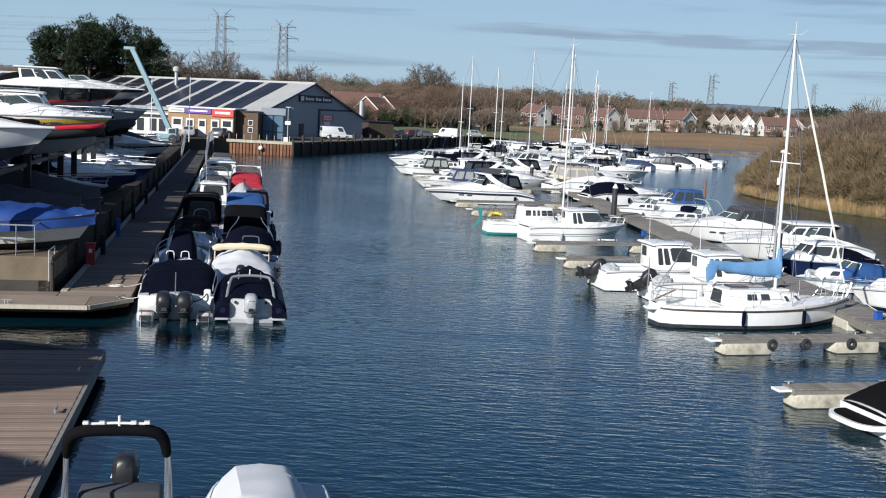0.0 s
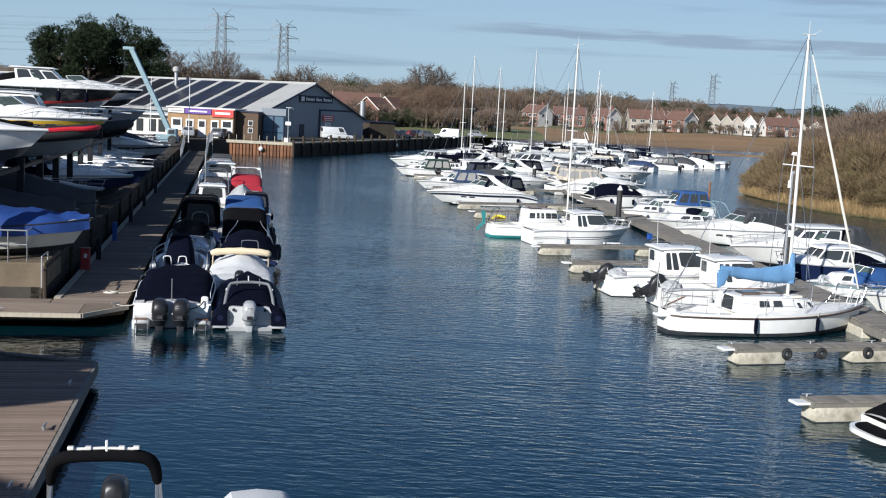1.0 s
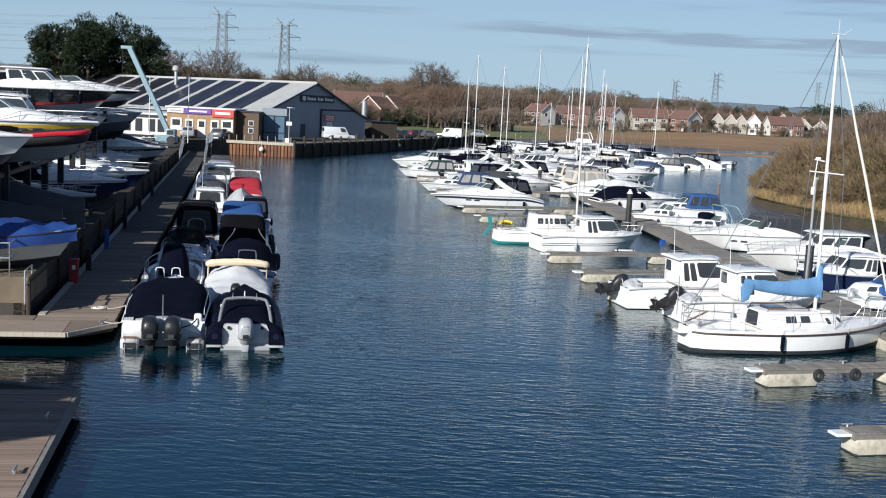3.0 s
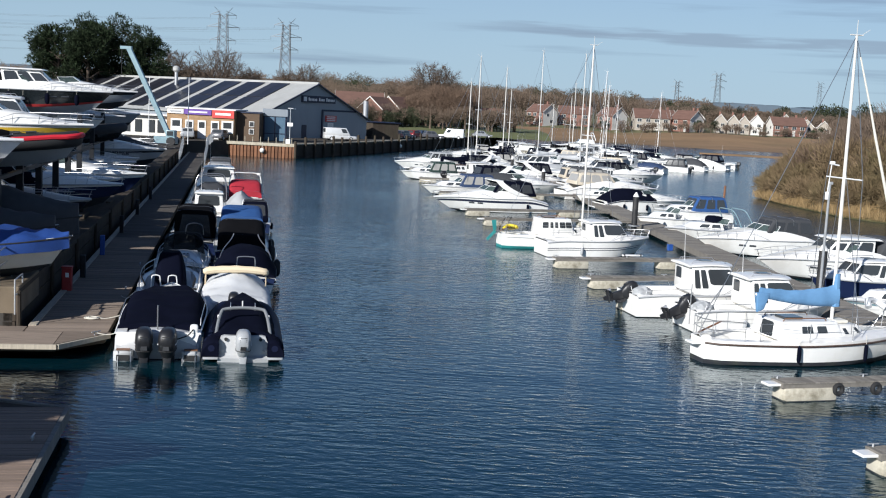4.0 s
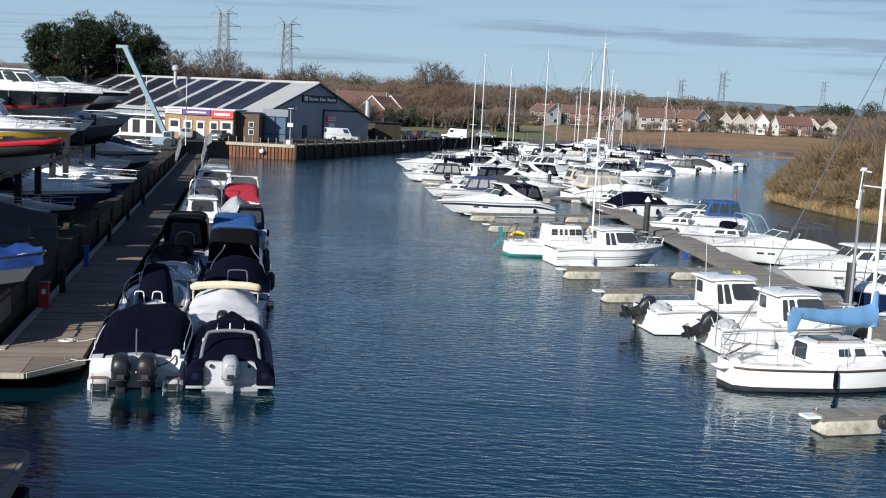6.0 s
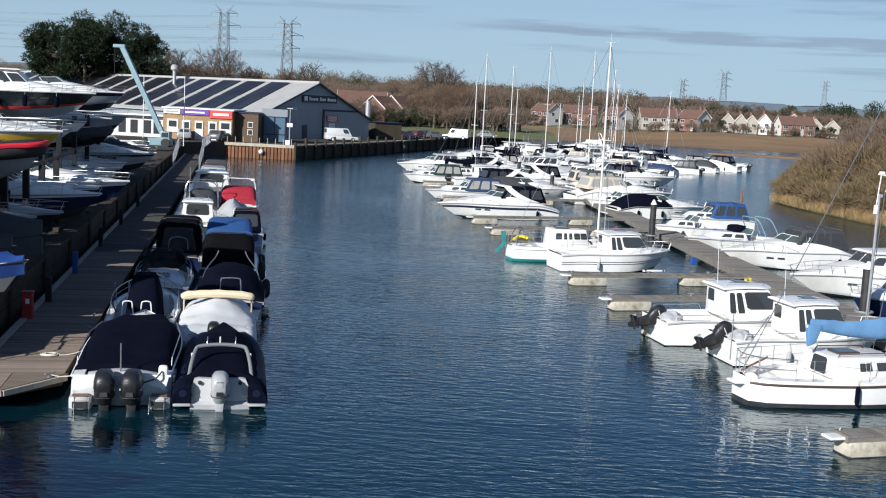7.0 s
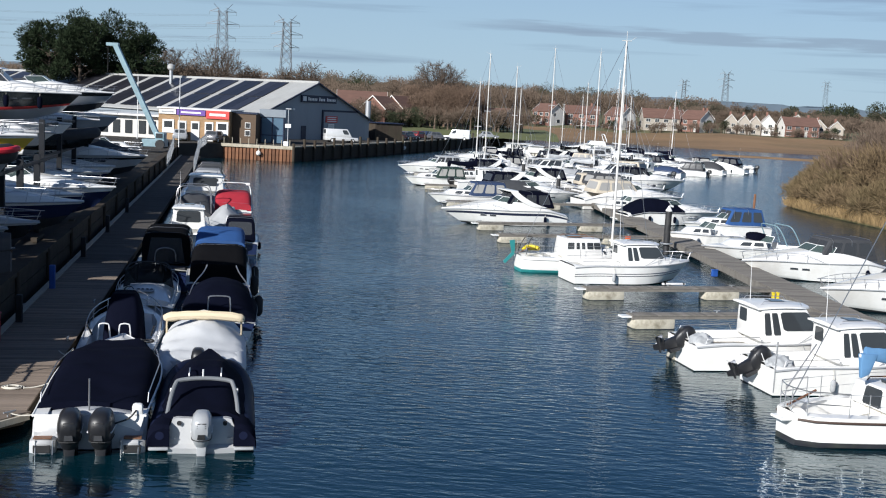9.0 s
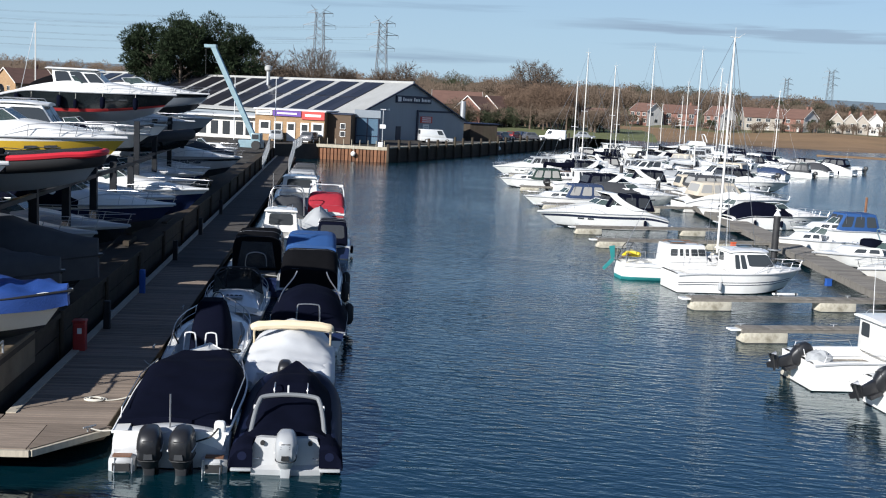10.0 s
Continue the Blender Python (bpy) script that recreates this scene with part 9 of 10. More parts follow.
# boats that close the gaps of the front row
for s_at, bow, L, zk, kind_, lab, kw in (
        (42.6, -0.4, 8.0, 1.5, sport_cruiser, "white bow-railed boat with dark topsides", dict(hood="cover", canvas=C_GREY, arch=False, bands={2: NAVY, 3: NAVY})),
        (47.4, -0.6, 8.0, 1.5, sport_cruiser, "white cruiser with a folded hood in the lower rack", dict(hood="folded", canvas=C_WHITE, arch=False)),
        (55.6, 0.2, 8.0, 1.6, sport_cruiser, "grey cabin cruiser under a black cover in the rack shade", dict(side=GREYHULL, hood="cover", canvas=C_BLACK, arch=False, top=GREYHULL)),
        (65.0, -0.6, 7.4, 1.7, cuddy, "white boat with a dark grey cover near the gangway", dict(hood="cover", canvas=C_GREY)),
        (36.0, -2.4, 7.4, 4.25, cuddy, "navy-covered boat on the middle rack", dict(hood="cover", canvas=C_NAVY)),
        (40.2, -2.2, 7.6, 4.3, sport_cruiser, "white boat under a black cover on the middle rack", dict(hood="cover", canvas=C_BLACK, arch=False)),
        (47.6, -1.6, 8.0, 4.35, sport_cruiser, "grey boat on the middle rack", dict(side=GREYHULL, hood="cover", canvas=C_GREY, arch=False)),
        (43.8, -2.4, 8.6, 5.9, sport_cruiser, "dark cruiser with a covered cockpit on the top rack", dict(side=BLACKHULL, hood="cover", canvas=C_BLACK, arch=False)),
        (54.6, -1.6, 8.0, 5.9, sport_cruiser, "white cruiser on the top rack", dict(hood="cover", canvas=C_GREY, arch=False))):
    stored(kind_, s_at, bow, L, zk, lab, **kw)

# the row of boats behind
r2 = np.random.default_rng(3)
BACK = [(C_NAVY, "navy"), (C_GREY, "dark grey"), (C_WHITE, "white"), (C_NAVY, "navy"), (C_BLACK, "black")]
for i in range(9):
    mt, nm = BACK[i % 5]
    s_at = 8 + i * 5.6
    stored(tarped, s_at, -11.0 - float(r2.uniform(0, 0.8)), 8.0, 1.75, f"boat under a {nm} tarpaulin in the back row", mt, seed=60 + i, ridge=0.9, hullmat=WHITE if i % 2 else GREYHULL)
    mt, nm = BACK[(i + 2) % 5]
    if i % 3 == 1:
        stored(pilothouse, s_at, -11.2, 7.0, 4.25, "white wheelhouse boat on the rear rack", poles=False)
    else:
        stored(tarped, s_at, -11.2, 7.6, 4.25, f"boat under a {nm} cover on the rear rack", mt, seed=80 + i, ridge=0.8, hullmat=WHITE if i % 2 == 0 else NAVY)
    rack_bay(s_at - 2.8, (4.25,), w0=-13.0)
# out of view: yard and racks added to shade the near pontoon and walkway
slab("pavement_unseen_yard", [along(-60, -8.6)[:2], along(-5.4, -8.6)[:2], along(-5.4, -80)[:2], along(-60, -80)[:2]], -1.0, YZ, YARD, "unseen dark concrete yard added under the shade racks", "boatyard")
for i, s_at in enumerate((-19.8, -16.9, -14.2, -27.2, -30.4, -33.6, -36.8, 0.9, 4.1, 7.3, 10.5)):
    back = -11.0 if s_at > 0 else -7.6 if s_at > -20 else -9.0
    tiers = [(1.75, C_GREY, "dark grey"), (4.25, C_NAVY, "navy"), (6.6, C_GREY if i % 2 else C_NAVY, "dark")]
    for zk, mt, nm in tiers:
        stored(tarped, s_at, back, 8.0, zk, f"boat under a {nm} cover in the near racks", mt, seed=int(95 + i), ridge=1.0)
    rack_bay(s_at - 1.6, [q[0] for q in tiers[1:]], w0=back - 2.2)

for (s, w_, h) in ((58, -14, 12.5), (66, -9, 7.5), (40, -13.5, 13.0)):
    p = thing("stored_mast", "pale yacht mast standing in the yard", "mast", along(s, w_, YZ))
    part("pole", rod(B(), (0, 0, 0), (0, 0, h - QUAY), 0.065, 0.04, 8), SPAR, p, smooth=True)
    part("stay", rod(B(), (0, 0, h - QUAY), (-2.4, 0, 0.2), 0.02, n=4), STEEL, p)

# ---- boats at the berths ----
yt, ysh = sailing_yacht((11.95, 39.05), 18, 8.3, "white sailing yacht with brown rubbing strake and blue sail cover", 10.7, sail=C_SAIL, furl=OFFWHITE, lean=0.10, mast_at=0.102, stem=0.07, full=0.46, stern=0.34, chine=0.93,
                        win=(("s", 0.34, 0.425, 0.40, 0.78), ("s", 0.435, 0.52, 0.40, 0.78), ("s", 0.60, 0.76, 0.40, 0.78), ("p", 0.26, 0.42, 0.40, 0.78), ("p", 0.50, 0.66, 0.40, 0.78), ("a", 0.3, 0.7, 0.1, 0.9)))
bm = B()
rod(bm, (-4.0, 0.9, 1.0), (-4.0, 0.9, 2.35), 0.02, n=5)
rod(bm, (-3.9, 0.5, 1.2), (-2.9, 0.8, 2.3), 0.02, n=5)
part("flagstaff", bm, STEEL, yt)
box(bm := B(), (-4.2, 0.0, 0.62), (0.55, 0.5, 0.07), 0.02)
part("bathing_ladder_step", bm, WHITE, yt)
tube(bm := B(), curve([(2.2, -0.1, 1.75), (2.3, 0.1, 1.95), (2.7, 0.2, 1.9), (2.9, -0.1, 1.72)], 4), 0.11, 7)
part("sail_bag", bm, C_WHITE, yt, smooth=True)

pilothouse((11.62, 43.95), 14, 6.1, "white pilothouse boat with tilted outboard beside the yacht", engine=OUTBLACK, tilt=66, stripe=None)
pilothouse((10.0, 46.7), 14, 6.4, "white pilothouse boat with dark side windows", engine=OUTBLACK, tilt=74)
pilothouse((7.65, 63.55), 16, 6.4, "white fishing boat with a dark waterline stripe", trim=C_LIGHTGREY, stripe=None, aft=0.30, scale=0.88, bands=True)
e, esh = sailing_yacht((5.8, 66.2), 17, 7.2, "white motor sailer with a row of cabin windows and teal stern", 11.7, furl=None, boom=False, mast_at=0.20, rail=ALU, bottom=TEAL, name="motor_sailer", roof_h=0.92,
                       win=tuple(("s", u, u + du, 0.46, 0.80) for u, du in ((0.06, 0.18), (0.30, 0.09), (0.45, 0.09), (0.60, 0.17), (0.79, 0.18))) + (("p", 0.1, 0.4, 0.46, 0.8), ("p", 0.5, 0.9, 0.46, 0.8)))
vane = part("vane_gear_frame", tube(B(), [(-3.45, 0.12, 0.80), (-3.75, 0.16, 0.90), (-3.75, 0.44, 0.90), (-3.45, 0.48, 0.80)], 0.03, 6), GREYRUBBER, e, "grey tube frame of the self-steering gear", smooth=True)
bm = B()
frustum(bm, [(-3.86, 0.26, 0.80), (-3.70, 0.26, 0.80), (-3.70, 0.34, 0.80), (-3.86, 0.34, 0.80)], [(-4.02, 0.27, 1.48), (-3.74, 0.27, 1.52), (-3.74, 0.33, 1.52), (-4.02, 0.33, 1.48)], 0.012)
part("wind_vane", bm, TEAL, vane, "teal wind vane")
bm = B()
frustum(bm, [(-4.30, 0.26, 0.42), (-4.20, 0.26, 0.30), (-4.20, 0.34, 0.30), (-4.30, 0.34, 0.42)], [(-3.84, 0.26, 0.92), (-3.72, 0.26, 0.80), (-3.72, 0.34, 0.80), (-3.84, 0.34, 0.92)], 0.012)
part("servo_blade", bm, TEAL, vane, "teal servo blade lifted out of the water")
tube(bm := B(), curve([(-3.2, 0.5, 1.0), (-3.0, 0.2, 1.25), (-2.7, -0.2, 1.2), (-2.5, 0.3, 1.05), (-2.9, 0.6, 1.0)], 4), 0.09, 6)
part("rolled_line", bm, YELLOWPAINT, e, smooth=True)
tube(bm := B(), curve([(-3.4, -0.6, 0.9), (-3.3, -0.6, 1.5), (-3.1, -0.4, 1.7), (-2.9, 0.1, 1.7), (-3.1, 0.6, 1.6), (-3.4, 0.7, 0.9)], 3), 0.02, 5)
part("stern_frame", bm, RUBBER, e, smooth=True)
sport_cruiser((2.1, 87.6), 201, 9.0, "white sports cruiser with navy side stripe and radar arch", stripe=STRIPE, canvas=C_NAVY, clear=VINYL, bands={3: STRIPE})
cuddy((-0.2, 101.5), 200, 7.2, "white cabin boat with a dim blue canvas hood", canvas=C_DIMBLUE, clear=PALEVINYL)
cuddy((-3.6, 121.5), 200, 6.6, "white cabin boat with a dark green hood", canvas=C_GREEN, clear=PALEVINYL)
sport_cruiser((-4.6, 140), 200, 8.5, "white cruiser at the outer end of the berths", canvas=C_LIGHTGREY, arch=False)
sport_cruiser((3.2, 133.5), 20, 9.5, "white sports cruiser with a tall radar arch", canvas=C_NAVY)
sport_cruiser((4.6, 112), 20, 9.0, "white cruiser with a dark navy camper canopy", canvas=C_NAVY, side=WHITE)
sport_cruiser((13.9, 106.2), 17, 10.0, "large white cruiser with a beige camper canopy", canvas=C_BEIGE, clear=PALEVINYL, arch=False)
cuddy((12.4, 99.6), 197, 5.0, "small white cabin boat by the pontoon", hood="open", rails=False)
sport_cruiser((15.3, 94.6), 17, 8.2, "white boat under a dark navy cover", hood="cover", canvas=C_NAVY, arch=False)
cuddy((17.8, 88.0), 197, 6.4, "white boat with a bright blue canopy", canvas=C_BLUE, clear=GLASS)
cuddy((14.9, 80.4), 197, 5.2, "small white cabin boat with dark windows", hood="open", rails=False)
d_, dsh = cuddy((17.0, 75.6), 197, 7.4, "white speedboat with a pale blue folding frame and twin outboards", hood="open", engine=OUTBLACK, rails=False, fb=0.7)
for x in (-1.6, -0.7):
    targa(d_, x, 2.2, 0.9, 1.1, SKYBLUE, 0.6, 0.035)
part("console_cover", box(B(), (0.1, 0, 1.2), (0.9, 1.3, 0.7), 0.2), C_NAVY, d_, smooth=True)
sport_cruiser((17.9, 68.2), 197, 8.2, "white speedboat with a charcoal canopy", canvas=C_GREY, clear=VINYL, arch=False)
o_, osh = sport_cruiser((19.4, 59.4), 197, 8.8, "large white cruiser with a hard top", hood=None, arch=False)
hardtop(o_, 8.8, osh.fb - 0.1)
canopy(o_, -3.6, -1.9, 2.4, osh.fb, 1.15, C_GREY, VINYL)
p_, psh = pilothouse((18.9, 53.2), 197, 6.0, "navy-hulled cabin boat with a white wheelhouse", side=NAVY, poles=False, scale=0.74)
cover(p_, psh, C_NAVY, 0.02, 0.34, lambda s: 0.18 + 0.42 * smooth(s, 0.0, 0.3), label="navy cockpit cover", seed=41, hang=0.1)
cuddy((18.7, 48.9), 195, 5.0, "small white and pale blue cabin boat with a blue cover", stripe=SKYBLUE, canvas=C_BLUE, hood="cover", fb=0.62, rails=False)
cuddy((20.0, 44.6), 195, 5.8, "white cabin boat moored stern-out by the pontoon", hood="open")
cuddy((19.2, 33.6), 195, 5.4, "white cabin boat beside the near pontoon", canvas=C_BLUE)
s_, ssh = cuddy((13.75, 25.7), 17, 5.7, "white speedboat with a black cover and dark swim platform", side=WHITE, canvas=C_BLACK, hood="cover", rails=False, fb=0.60)


def apron(x0, x1, half, z0, z1):
    """A rounded stern platform."""
    bm = B()
    pts = [(x1 - (x1 - x0) * math.cos(a) ** 0.7, half * math.copysign(abs(math.sin(a)) ** 0.6, math.sin(a))) for a in [-math.pi / 2 + math.pi * q / 16 for q in range(17)]]
    skin(bm, [[bm.verts.new((x, y, z)) for x, y in pts] for z in (z0, z1)])
    return bm


part("swim_platform", apron(-3.55, -2.68, 0.92, 0.24, 0.36), WHITE, s_, smooth=True)
part("platform_tread", apron(-3.44, -2.75, 0.80, 0.355, 0.38), C_BLACK, s_)

# far berths
r_ = np.random.default_rng(11)
COVERS = [C_NAVY, C_LIGHTGREY, C_DIMBLUE, C_GREY, C_BLACK, C_LIGHTGREY, C_NAVY, C_BEIGE, C_WHITE, C_WHITE]
COLOURS = {id(C_NAVY): "navy", id(C_DIMBLUE): "dim blue", id(C_GREY): "dark grey", id(C_BLACK): "black", id(C_LIGHTGREY): "light grey", id(C_BEIGE): "beige", id(C_WHITE): "white"}
far = []
for y in (118, 125, 131, 138, 144, 151, 157, 164):
    far.append((wx(y) + 5.0, y, 17 if r_.random() < 0.5 else 197))
for y in (106, 126, 146, 153, 160, 167, 174):
    far.append((wx(y) - 5.2, y, 200 if r_.random() < 0.6 else 20))
for i in range(8):
    f = (i + 0.4) / 8
    if i < 7:
        far.append((12.4 + 33.5 * f + 3.8, 149 + 58 * f - 2.6, 152))
    far.append((12.4 + 33.5 * f - 4.2, 149 + 58 * f + 3.2, -30))
for i in range(11):
    far.append((3 + i * 3.3, 182 + (i % 3) * 7, 100 + 10 * (i % 2)))
for i in range(8):
    far.append((6 + i * 3.7, 205 + (i % 2) * 8, 190 + 8 * (i % 3)))
for k, (x, y, t) in enumerate(far):
    cv = COVERS[int(r_.integers(0, len(COVERS)))]
    cn_ = COLOURS[id(cv)]
    L = float(r_.uniform(6.2, 9.2))
    q = k % 5
    if q >= 3 and cv in (C_BEIGE, C_WHITE):
        cv, cn_ = C_GREY, "dark grey"
    x += float(r_.normal(0, 0.4))
    t += float(r_.normal(0, 3))
    if q == 0:
        sport_cruiser((x, y), t, L + 1, f"white cruiser with a {cn_} canopy at the far berths", canvas=cv, clear=VINYL if k % 2 else PALEVINYL, arch=x < 10 and k % 2 == 0)
    elif q == 1:
        cuddy((x, y), t, L * 0.9, f"white cabin boat with a {cn_} hood at the far berths", canvas=cv, engine=OUTBLACK)
    elif q == 2:
        pilothouse((x, y), t, L * 0.95, "white wheelhouse boat at the far berths", stripe=STRIPE if k % 2 else None, engine=OUTBLACK)
    elif q == 3:
        sport_cruiser((x, y), t, L, f"white boat under a {cn_} cover at the far berths", hood="cover", canvas=cv, arch=False)
    else:
        cuddy((x, y), t, L * 0.85, f"small white boat with a {cn_} cover at the far berths", hood="cover", canvas=cv)
for x, y, h, t, lab in ((0.4, 128, 10.8, 20, "white yacht with a slim mast and bare boom"), (1.4, 135, 14.1, 200, "white yacht with a tall bright mast"), (6.4, 165, 10.9, 20, "small white yacht at the far berths"),
                        (10.4, 160, 16.5, 200, "white yacht with a very tall mast"), (16.7, 175, 12.6, 20, "white yacht with a raked mast"), (15.4, 150, 15.8, 17, "white yacht with a tall white mast"),
                        (22.6, 185, 15.1, 152, "white yacht near the far arm"), (26.8, 200, 11.4, 150, "small white yacht near the far arm"), (35.2, 205, 12.6, -30, "white yacht with a navy cover at the far arm")):
    c, s1 = math.cos(radians(t)), math.sin(radians(t))
    sailing_yacht((x - 0.55 * c, y - 0.55 * s1), t, 9.0, lab, h, sail=C_NAVY if h < 13 else C_WHITE)
FILL = ((1.5, 118.5, 20, 7.6), (5.8, 121.0, 200, 8.2), (8.6, 142.0, 200, 8.8), (4.6, 149.0, 20, 8.0), (15.0, 121.5, 197, 7.4), (19.5, 134.0, 17, 8.6), (17.0, 141.0, 197, 8.0), (20.5, 160.0, 152, 8.4), (24.5, 168.0, 152, 8.6), (13.5, 171.0, 20, 9.0), (10.0, 190.0, 100, 9.4), (18.0, 192.0, 110, 9.0), (30.0, 193.0, 152, 8.6), (27.0, 209.0, 190, 9.2), (8.0, 199.0, 15, 8.8), (16.0, 201.0, 195, 9.4))
for k, (x, y, t, L) in enumerate(FILL):
    cv = (C_GREY, C_NAVY, C_LIGHTGREY, C_BLACK)[k % 4]
    cn_ = COLOURS[id(cv)]
    if k % 4 == 0:
        pilothouse((x, y), t, L * 0.9, "white wheelhouse boat among the far berths", engine=OUTBLACK, scale=1.15)
    elif k % 4 == 1:
        sport_cruiser((x, y), t, L + 1, f"white cruiser with a tall {cn_} canopy", canvas=cv, clear=VINYL, arch=k % 8 == 1)
    elif k % 4 == 2:
        o_, osh = sport_cruiser((x, y), t, L + 1, "white cruiser with a hard top among the far berths", hood=None, arch=False)
        hardtop(o_, L + 1, osh.fb + 0.15)
    else:
        sailing_yacht((x, y), t, L, f"white yacht with a {cn_} sail cover among the far berths", 9.5 + (k % 5) * 1.3, sail=cv)
# motor yacht with a flying bridge
m_, msh = sport_cruiser((21.5, 214), 185, 14.0, "large white motor yacht with a flying bridge", hood=None, arch=False)
cabin(m_, (-4.5, 2.5, 1.9, 1.5, 1.1), (-4.3, 1.2, 1.7, 1.2, 2.5), WHITE, (("s", 0.05, 0.45, 0.3, 0.85), ("s", 0.5, 0.92, 0.3, 0.85), ("p", 0.05, 0.45, 0.3, 0.85), ("p", 0.5, 0.92, 0.3, 0.85), ("f", 0.05, 0.95, 0.2, 0.9)), 0.08, "saloon", roof=0.5)
cabin(m_, (-3.0, 0.4, 1.5, 1.1, 2.5), (-2.8, -0.2, 1.4, 1.0, 3.3), WHITE, (("f", 0.1, 0.9, 0.4, 0.9),), 0.08, "flying_bridge")
targa(m_, -2.6, 2.9, 3.2, 1.3, WHITE, 0.5, 0.08)

# small things on the main pontoon
board = thing("dock_fender", "white plastic dock fender along a pontoon finger", "fender", (8.54, 59.12, 0.59), 20)
part("pad", box(B(), (0.57, 0, 0.04), (1.15, 0.16, 0.09), 0.03), SIGNWHITE, board, smooth=True)
for x in (0.1, 1.04):
    part("end_cap", box(B(), (x, 0, 0.045), (0.08, 0.18, 0.11), 0.02), RUBBER, board)
for x, y, mt, lab, nm in ((12.81, 56.75, YELLOWPAINT, "small yellow plastic step on the pontoon", "plastic_step"), (13.02, 56.82, YELLOWPAINT, "second yellow plastic step on the pontoon", "plastic_step"), (11.7, 63.0, BLUEPLASTIC, "blue plastic crate on the pontoon", "crate"), (16.2, 38.0, BLUEPLASTIC, "blue plastic crate by the yacht", "crate"), (9.3, 75.5, ORANGE, "orange life-ring box on the pontoon", "lifebuoy_box")):
    t = thing(nm, lab, "box", (x, y, 0.56), 20)
    bm = B()
    box(bm, (0, 0, 0.15), (0.07 if mt is YELLOWPAINT else 0.30, 0.18, 0.30), 0.02, top=0.9)
    part("body", bm, mt, t)
    part("lid", box(B(), (0, 0, 0.32), (0.08 if mt is YELLOWPAINT else 0.33, 0.19, 0.04), 0.01), mt, t)
post = thing("aerial_mast", "slim grey aerial mast with small white fittings on the pontoon", "mast", (14.98, 47.5, 0.55))
part("pole", rod(B(), (0, 0, 0), (0, 0, 4.95), 0.062, 0.05, 9), GALV, post, smooth=True)
part("whip", rod(B(), (-0.10, 0, 4.3), (0.0, 0, 5.75), 0.022, n=6), ALU, post, smooth=True)
part("junction_box", box(B(), (-0.10, -0.03, 4.42), (0.13, 0.10, 0.32), 0.02), SIGNWHITE, post)
part("cap", box(B(), (0.03, 0, 4.93), (0.16, 0.13, 0.12), 0.02), GALV, post)
top_ = part("cross_arm", rod(B(), (-0.12, 0, 5.72), (0.30, 0, 5.66), 0.03, n=6), ALU, post, smooth=True)
part("lamp", box(B(), (0.02, 0, 5.76), (0.20, 0.12, 0.12), 0.03), SIGNWHITE, top_)
for x, y, sx, sy, k in ((9.20, 42.78, 0.44, 0.34, 3.0), (8.95, 43.75, 0.40, 0.32, 8.0), (7.42, 45.50, 0.42, 0.34, 5.0)):
    heap = thing("crumpled_tarpaulin", "crumpled pale grey tarpaulin heaped at a boat's stern", "tarpaulin", (x, y, 0.84), 14)
    bm = B()
    bmesh.ops.create_icosphere(bm, subdivisions=3, radius=1.0)
    for v in bm.verts:
        n_ = 1 + 0.30 * noise.noise(v.co * 2.3 + Vector((k, 0, 0))) + 0.14 * noise.noise(v.co * 6.0 + Vector((0, k, 0)))
        v.co = Vector((v.co.x * sx * n_, v.co.y * sy * n_, max(-0.02, v.co.z * 0.30 * n_)))
    part("cloth", bm, C_LIGHTGREY, heap)
lines = thing("mooring_rope", "coiled pale mooring rope lying on the walkway", "rope", along(3.6, 1.7, 0.53))
bm = B()
tube(bm, [(0.28 * math.cos(a) * (1 - a / 30), 0.2 * math.sin(a) * (1 - a / 30), 0.02 + a * 0.002) for a in [0.4 * k for k in range(40)]], 0.022, 5)
bowline(bm, (0.28, 0, 0.02), (1.2, 0.5, 0.35), 0.1, 0.02)
part("coil", bm, ROPE, lines, smooth=True)

for p, q, lab in (((15.9, 40.4, 1.35), (16.9, 39.0, 0.6), "pale mooring rope from the yacht's bow to the pontoon"), ((15.9, 40.5, 1.35), (15.6, 43.6, 0.6), "slack mooring rope from the yacht to the pontoon"), 
                  ((14.5, 44.9, 1.2), (15.3, 46.6, 0.6), "bow rope of a pilothouse boat"), ((14.0, 47.9, 1.2), (14.9, 49.5, 0.6), "bow rope of a moored fishing boat"),
                  (tuple(along(1.0, 3.0, 0.8)), tuple(along(1.2, 2.1, 0.6)), "stern rope of the covered motor boat"), (tuple(along(6.2, 2.75, 0.9)), tuple(along(7.4, 2.2, 0.6)), "bow rope of the covered motor boat")):
    th = thing("mooring_line", lab, "rope", p)
    bm = B()
    bowline(bm, (0, 0, 0), Vector(q) - Vector(p), 0.12, 0.014)
    part("rope", bm, ROPE, th, smooth=True)

# ---- deck planks of the nearest pontoons ----
bm = B()
box(bm, (0, 0, 0), (2.36, 0.138, 0.045))
plank_mesh = part("plank", bm, PLANK, walkway)
plank_mesh.matrix_basis = pose(*along(1.67, 1.2, 0.505), 0, 0, 11.8)
NP = 150
for i in range(1, NP):
    o = new("plank", plank_mesh.data)
    o.parent = walkway
    o.matrix_basis = pose(*along(1.67 + i * 0.15, 1.2, 0.505 + 0.004 * ((i * 7) % 3)), 0, 0, 11.8)


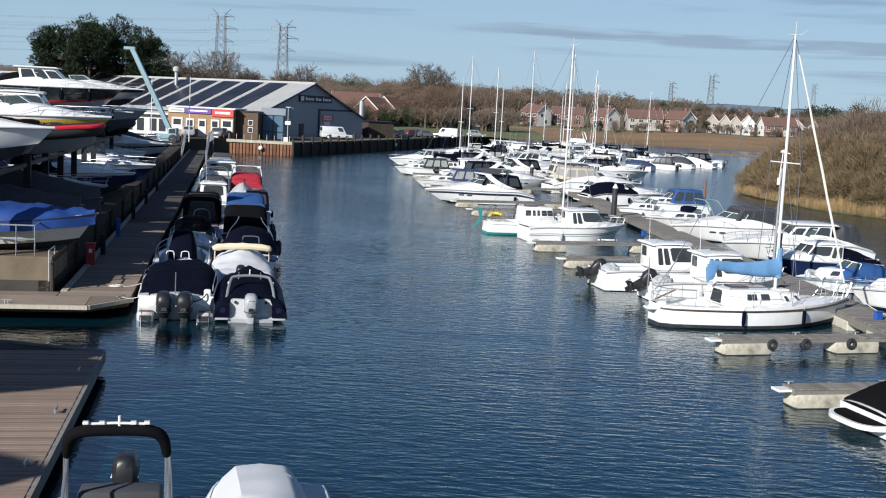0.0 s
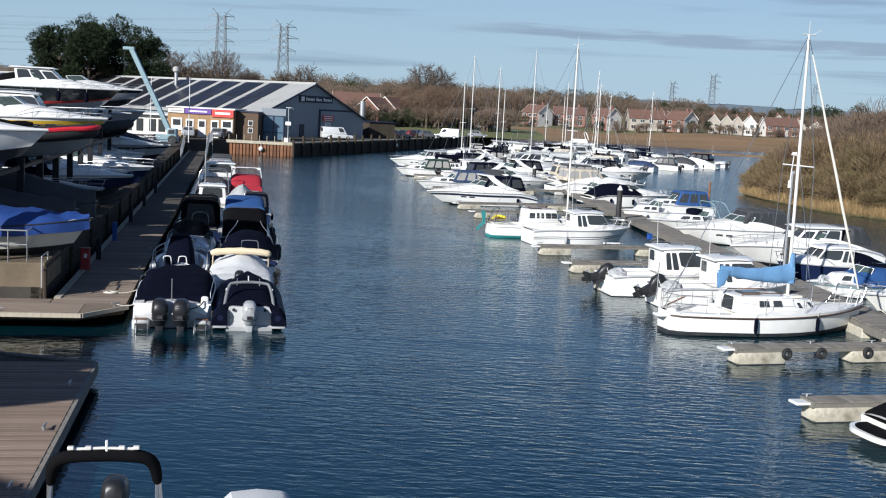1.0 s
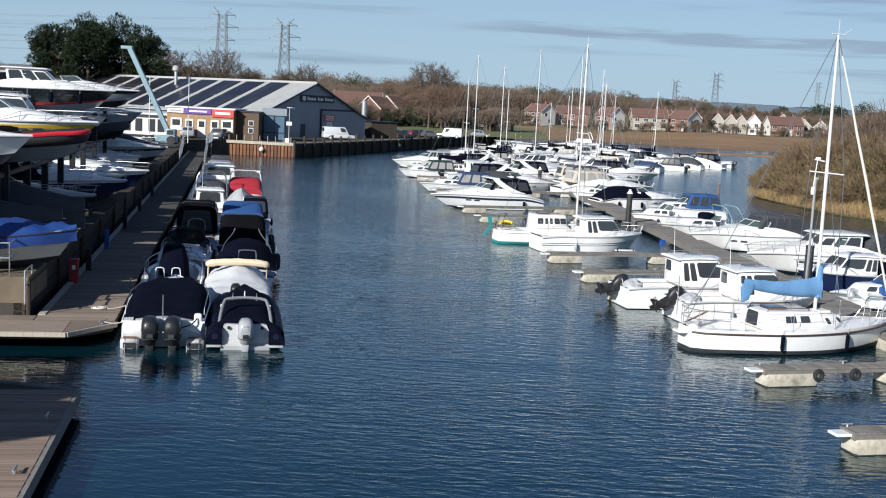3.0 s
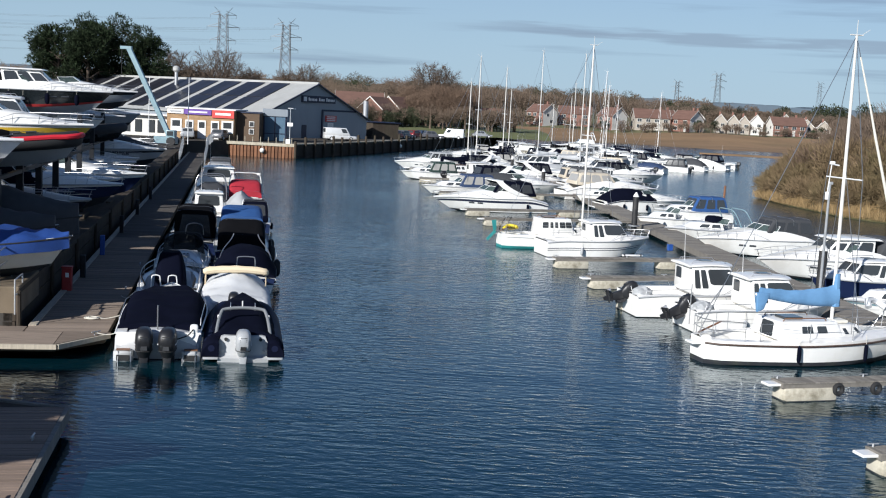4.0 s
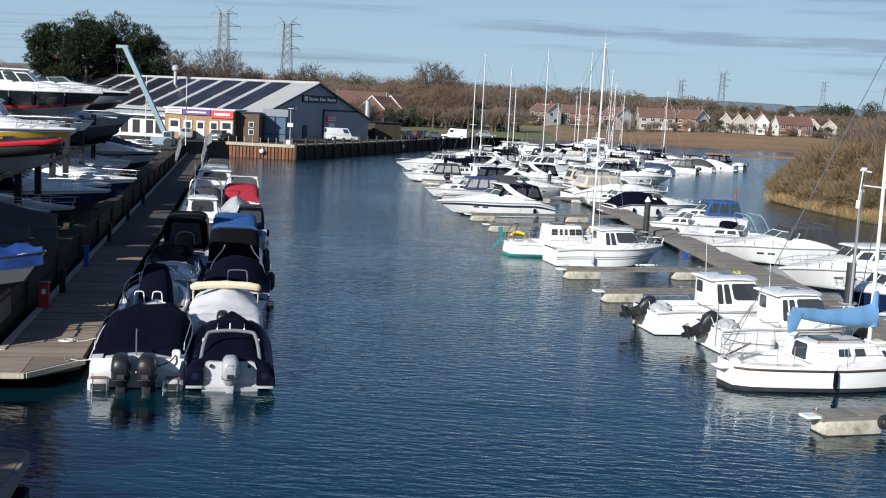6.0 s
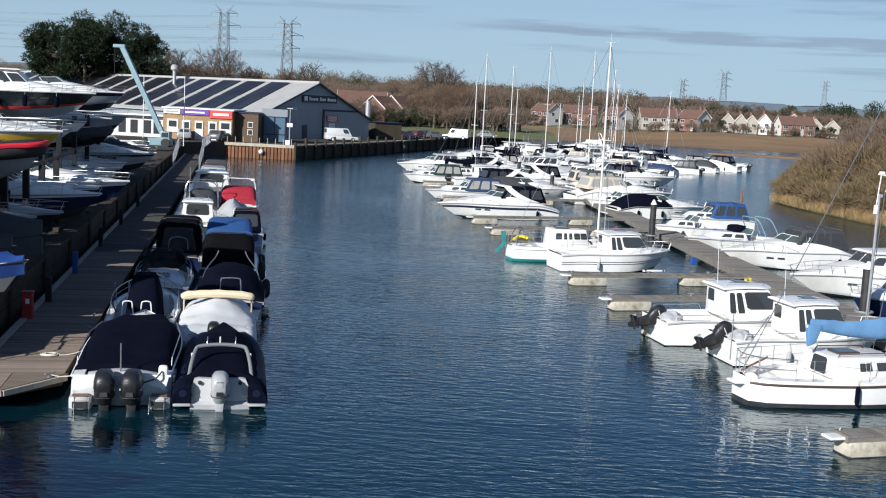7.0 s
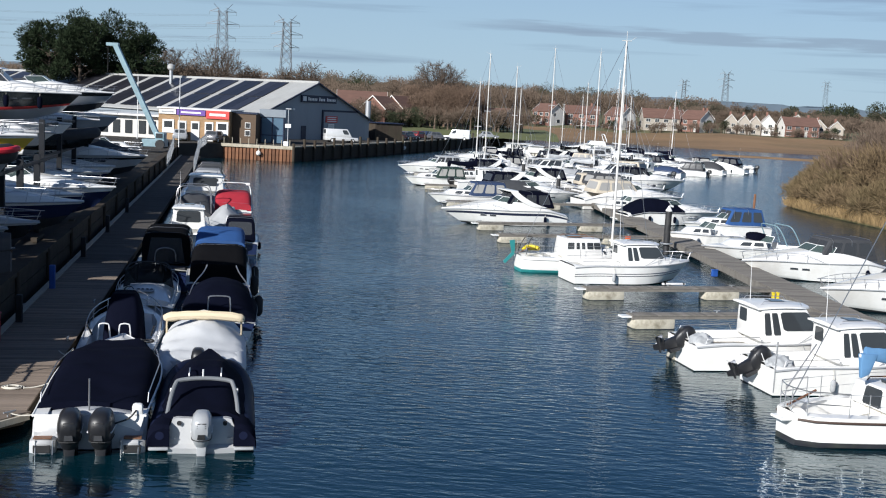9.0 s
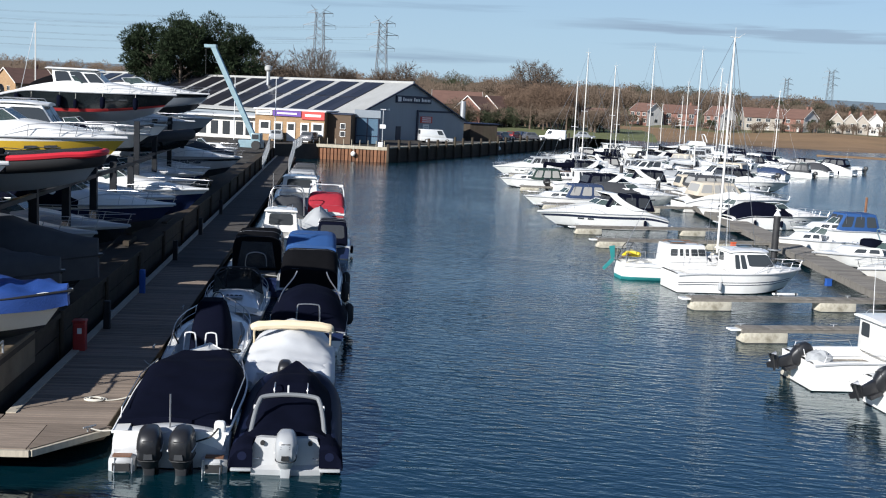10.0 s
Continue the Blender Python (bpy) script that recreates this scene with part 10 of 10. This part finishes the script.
def deck_rest(name, place, count, size, parent, mat=PLANKSHADE):
    vs, fs = [], []
    for i in range(count):
        m = place(i)
        n = len(vs)
        vs += [m @ Vector((sx * size[0] / 2, sy * size[1] / 2, sz * size[2] / 2)) for sz in (-1, 1) for sx, sy in ((-1, -1), (1, -1), (1, 1), (-1, 1))]
        fs += [tuple(n + k for k in q) for q in ((4, 5, 6, 7), (0, 1, 5, 4), (1, 2, 6, 5), (2, 3, 7, 6), (3, 0, 4, 7))]
    ob = soup(name, vs, fs, mat, parent)
    ob["kind"] = "stuff"
    return ob


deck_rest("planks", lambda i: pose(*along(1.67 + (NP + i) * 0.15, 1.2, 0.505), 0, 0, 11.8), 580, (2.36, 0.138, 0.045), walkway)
vs, fs = [], []
for i in range(11):   # planks cut to the slanting corner
    s0, s1 = -0.05 + i * 0.15, 0.088 + i * 0.15
    rim = [along(s0, 1.12), along(s0, 1.14 + 0.8 * (s0 + 0.1)), along(s1, 1.14 + 0.8 * (s1 + 0.1)), along(s1, 1.12)]
    n = len(vs)
    vs += [p + Vector((0, 0, z)) for z in (0.4825, 0.5275) for p in rim]
    fs += [tuple(n + k for k in q) for q in ((4, 5, 6, 7), (0, 1, 5, 4), (1, 2, 6, 5), (2, 3, 7, 6), (3, 0, 4, 7))]
soup("cut_planks", vs, fs, PLANK, walkway)["kind"] = "stuff"
deck_rest("end_planks", lambda i: pose(*along(0.02 + i * 0.15, -2.45, 0.505), 0, 0, 11.8), 11, (7.1, 0.138, 0.045), walkway, PLANK)
deck_rest("end_planks", lambda i: pose(*along(1.67 + i * 0.15, -3.0, 0.505), 0, 0, 11.8), 5, (5.96, 0.138, 0.045), walkway, PLANK)
first = None
for i in range(150):
    s = -6.6 - i * 0.15
    if first is None:
        bm = B()
        box(bm, (0, 0, 0), (10.3, 0.138, 0.045))
        first = part("plank", bm, PLANKNEAR, near_pontoon)
    o = first if i == 0 else new("plank", first.data)
    o.parent = near_pontoon
    o.matrix_basis = pose(*along(s, -2.79, 0.505 + 0.004 * ((i * 5) % 3)), 0, 0, 11.8)
deck_rest("planks", lambda i: pose(*along(-29.1 - i * 0.15, -2.79, 0.505), 0, 0, 11.8), 33, (10.3, 0.138, 0.045), near_pontoon, PLANKNEAR)
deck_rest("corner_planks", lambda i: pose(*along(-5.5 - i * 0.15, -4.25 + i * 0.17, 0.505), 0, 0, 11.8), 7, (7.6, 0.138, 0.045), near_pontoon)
deck_rest("planks", lambda i: pose(wx(20 + i * 0.15) + 0.175, 20 + i * 0.15, 0.555, 0, 0, 4.57), 990, (1.72, 0.138, 0.045), spine, PLANKGREY)
for th, d, L, wide, z in fingers:
    a_ = math.degrees(math.atan2(d.y, d.x)) + 90
    deck_rest("planks", lambda i: Matrix.Translation(d * (0.07 + i * 0.15)) @ pose(0, 0, z, 0, 0, a_), int(L / 0.15), (wide + 0.04, 0.136, 0.04), th, PLANKGREY)
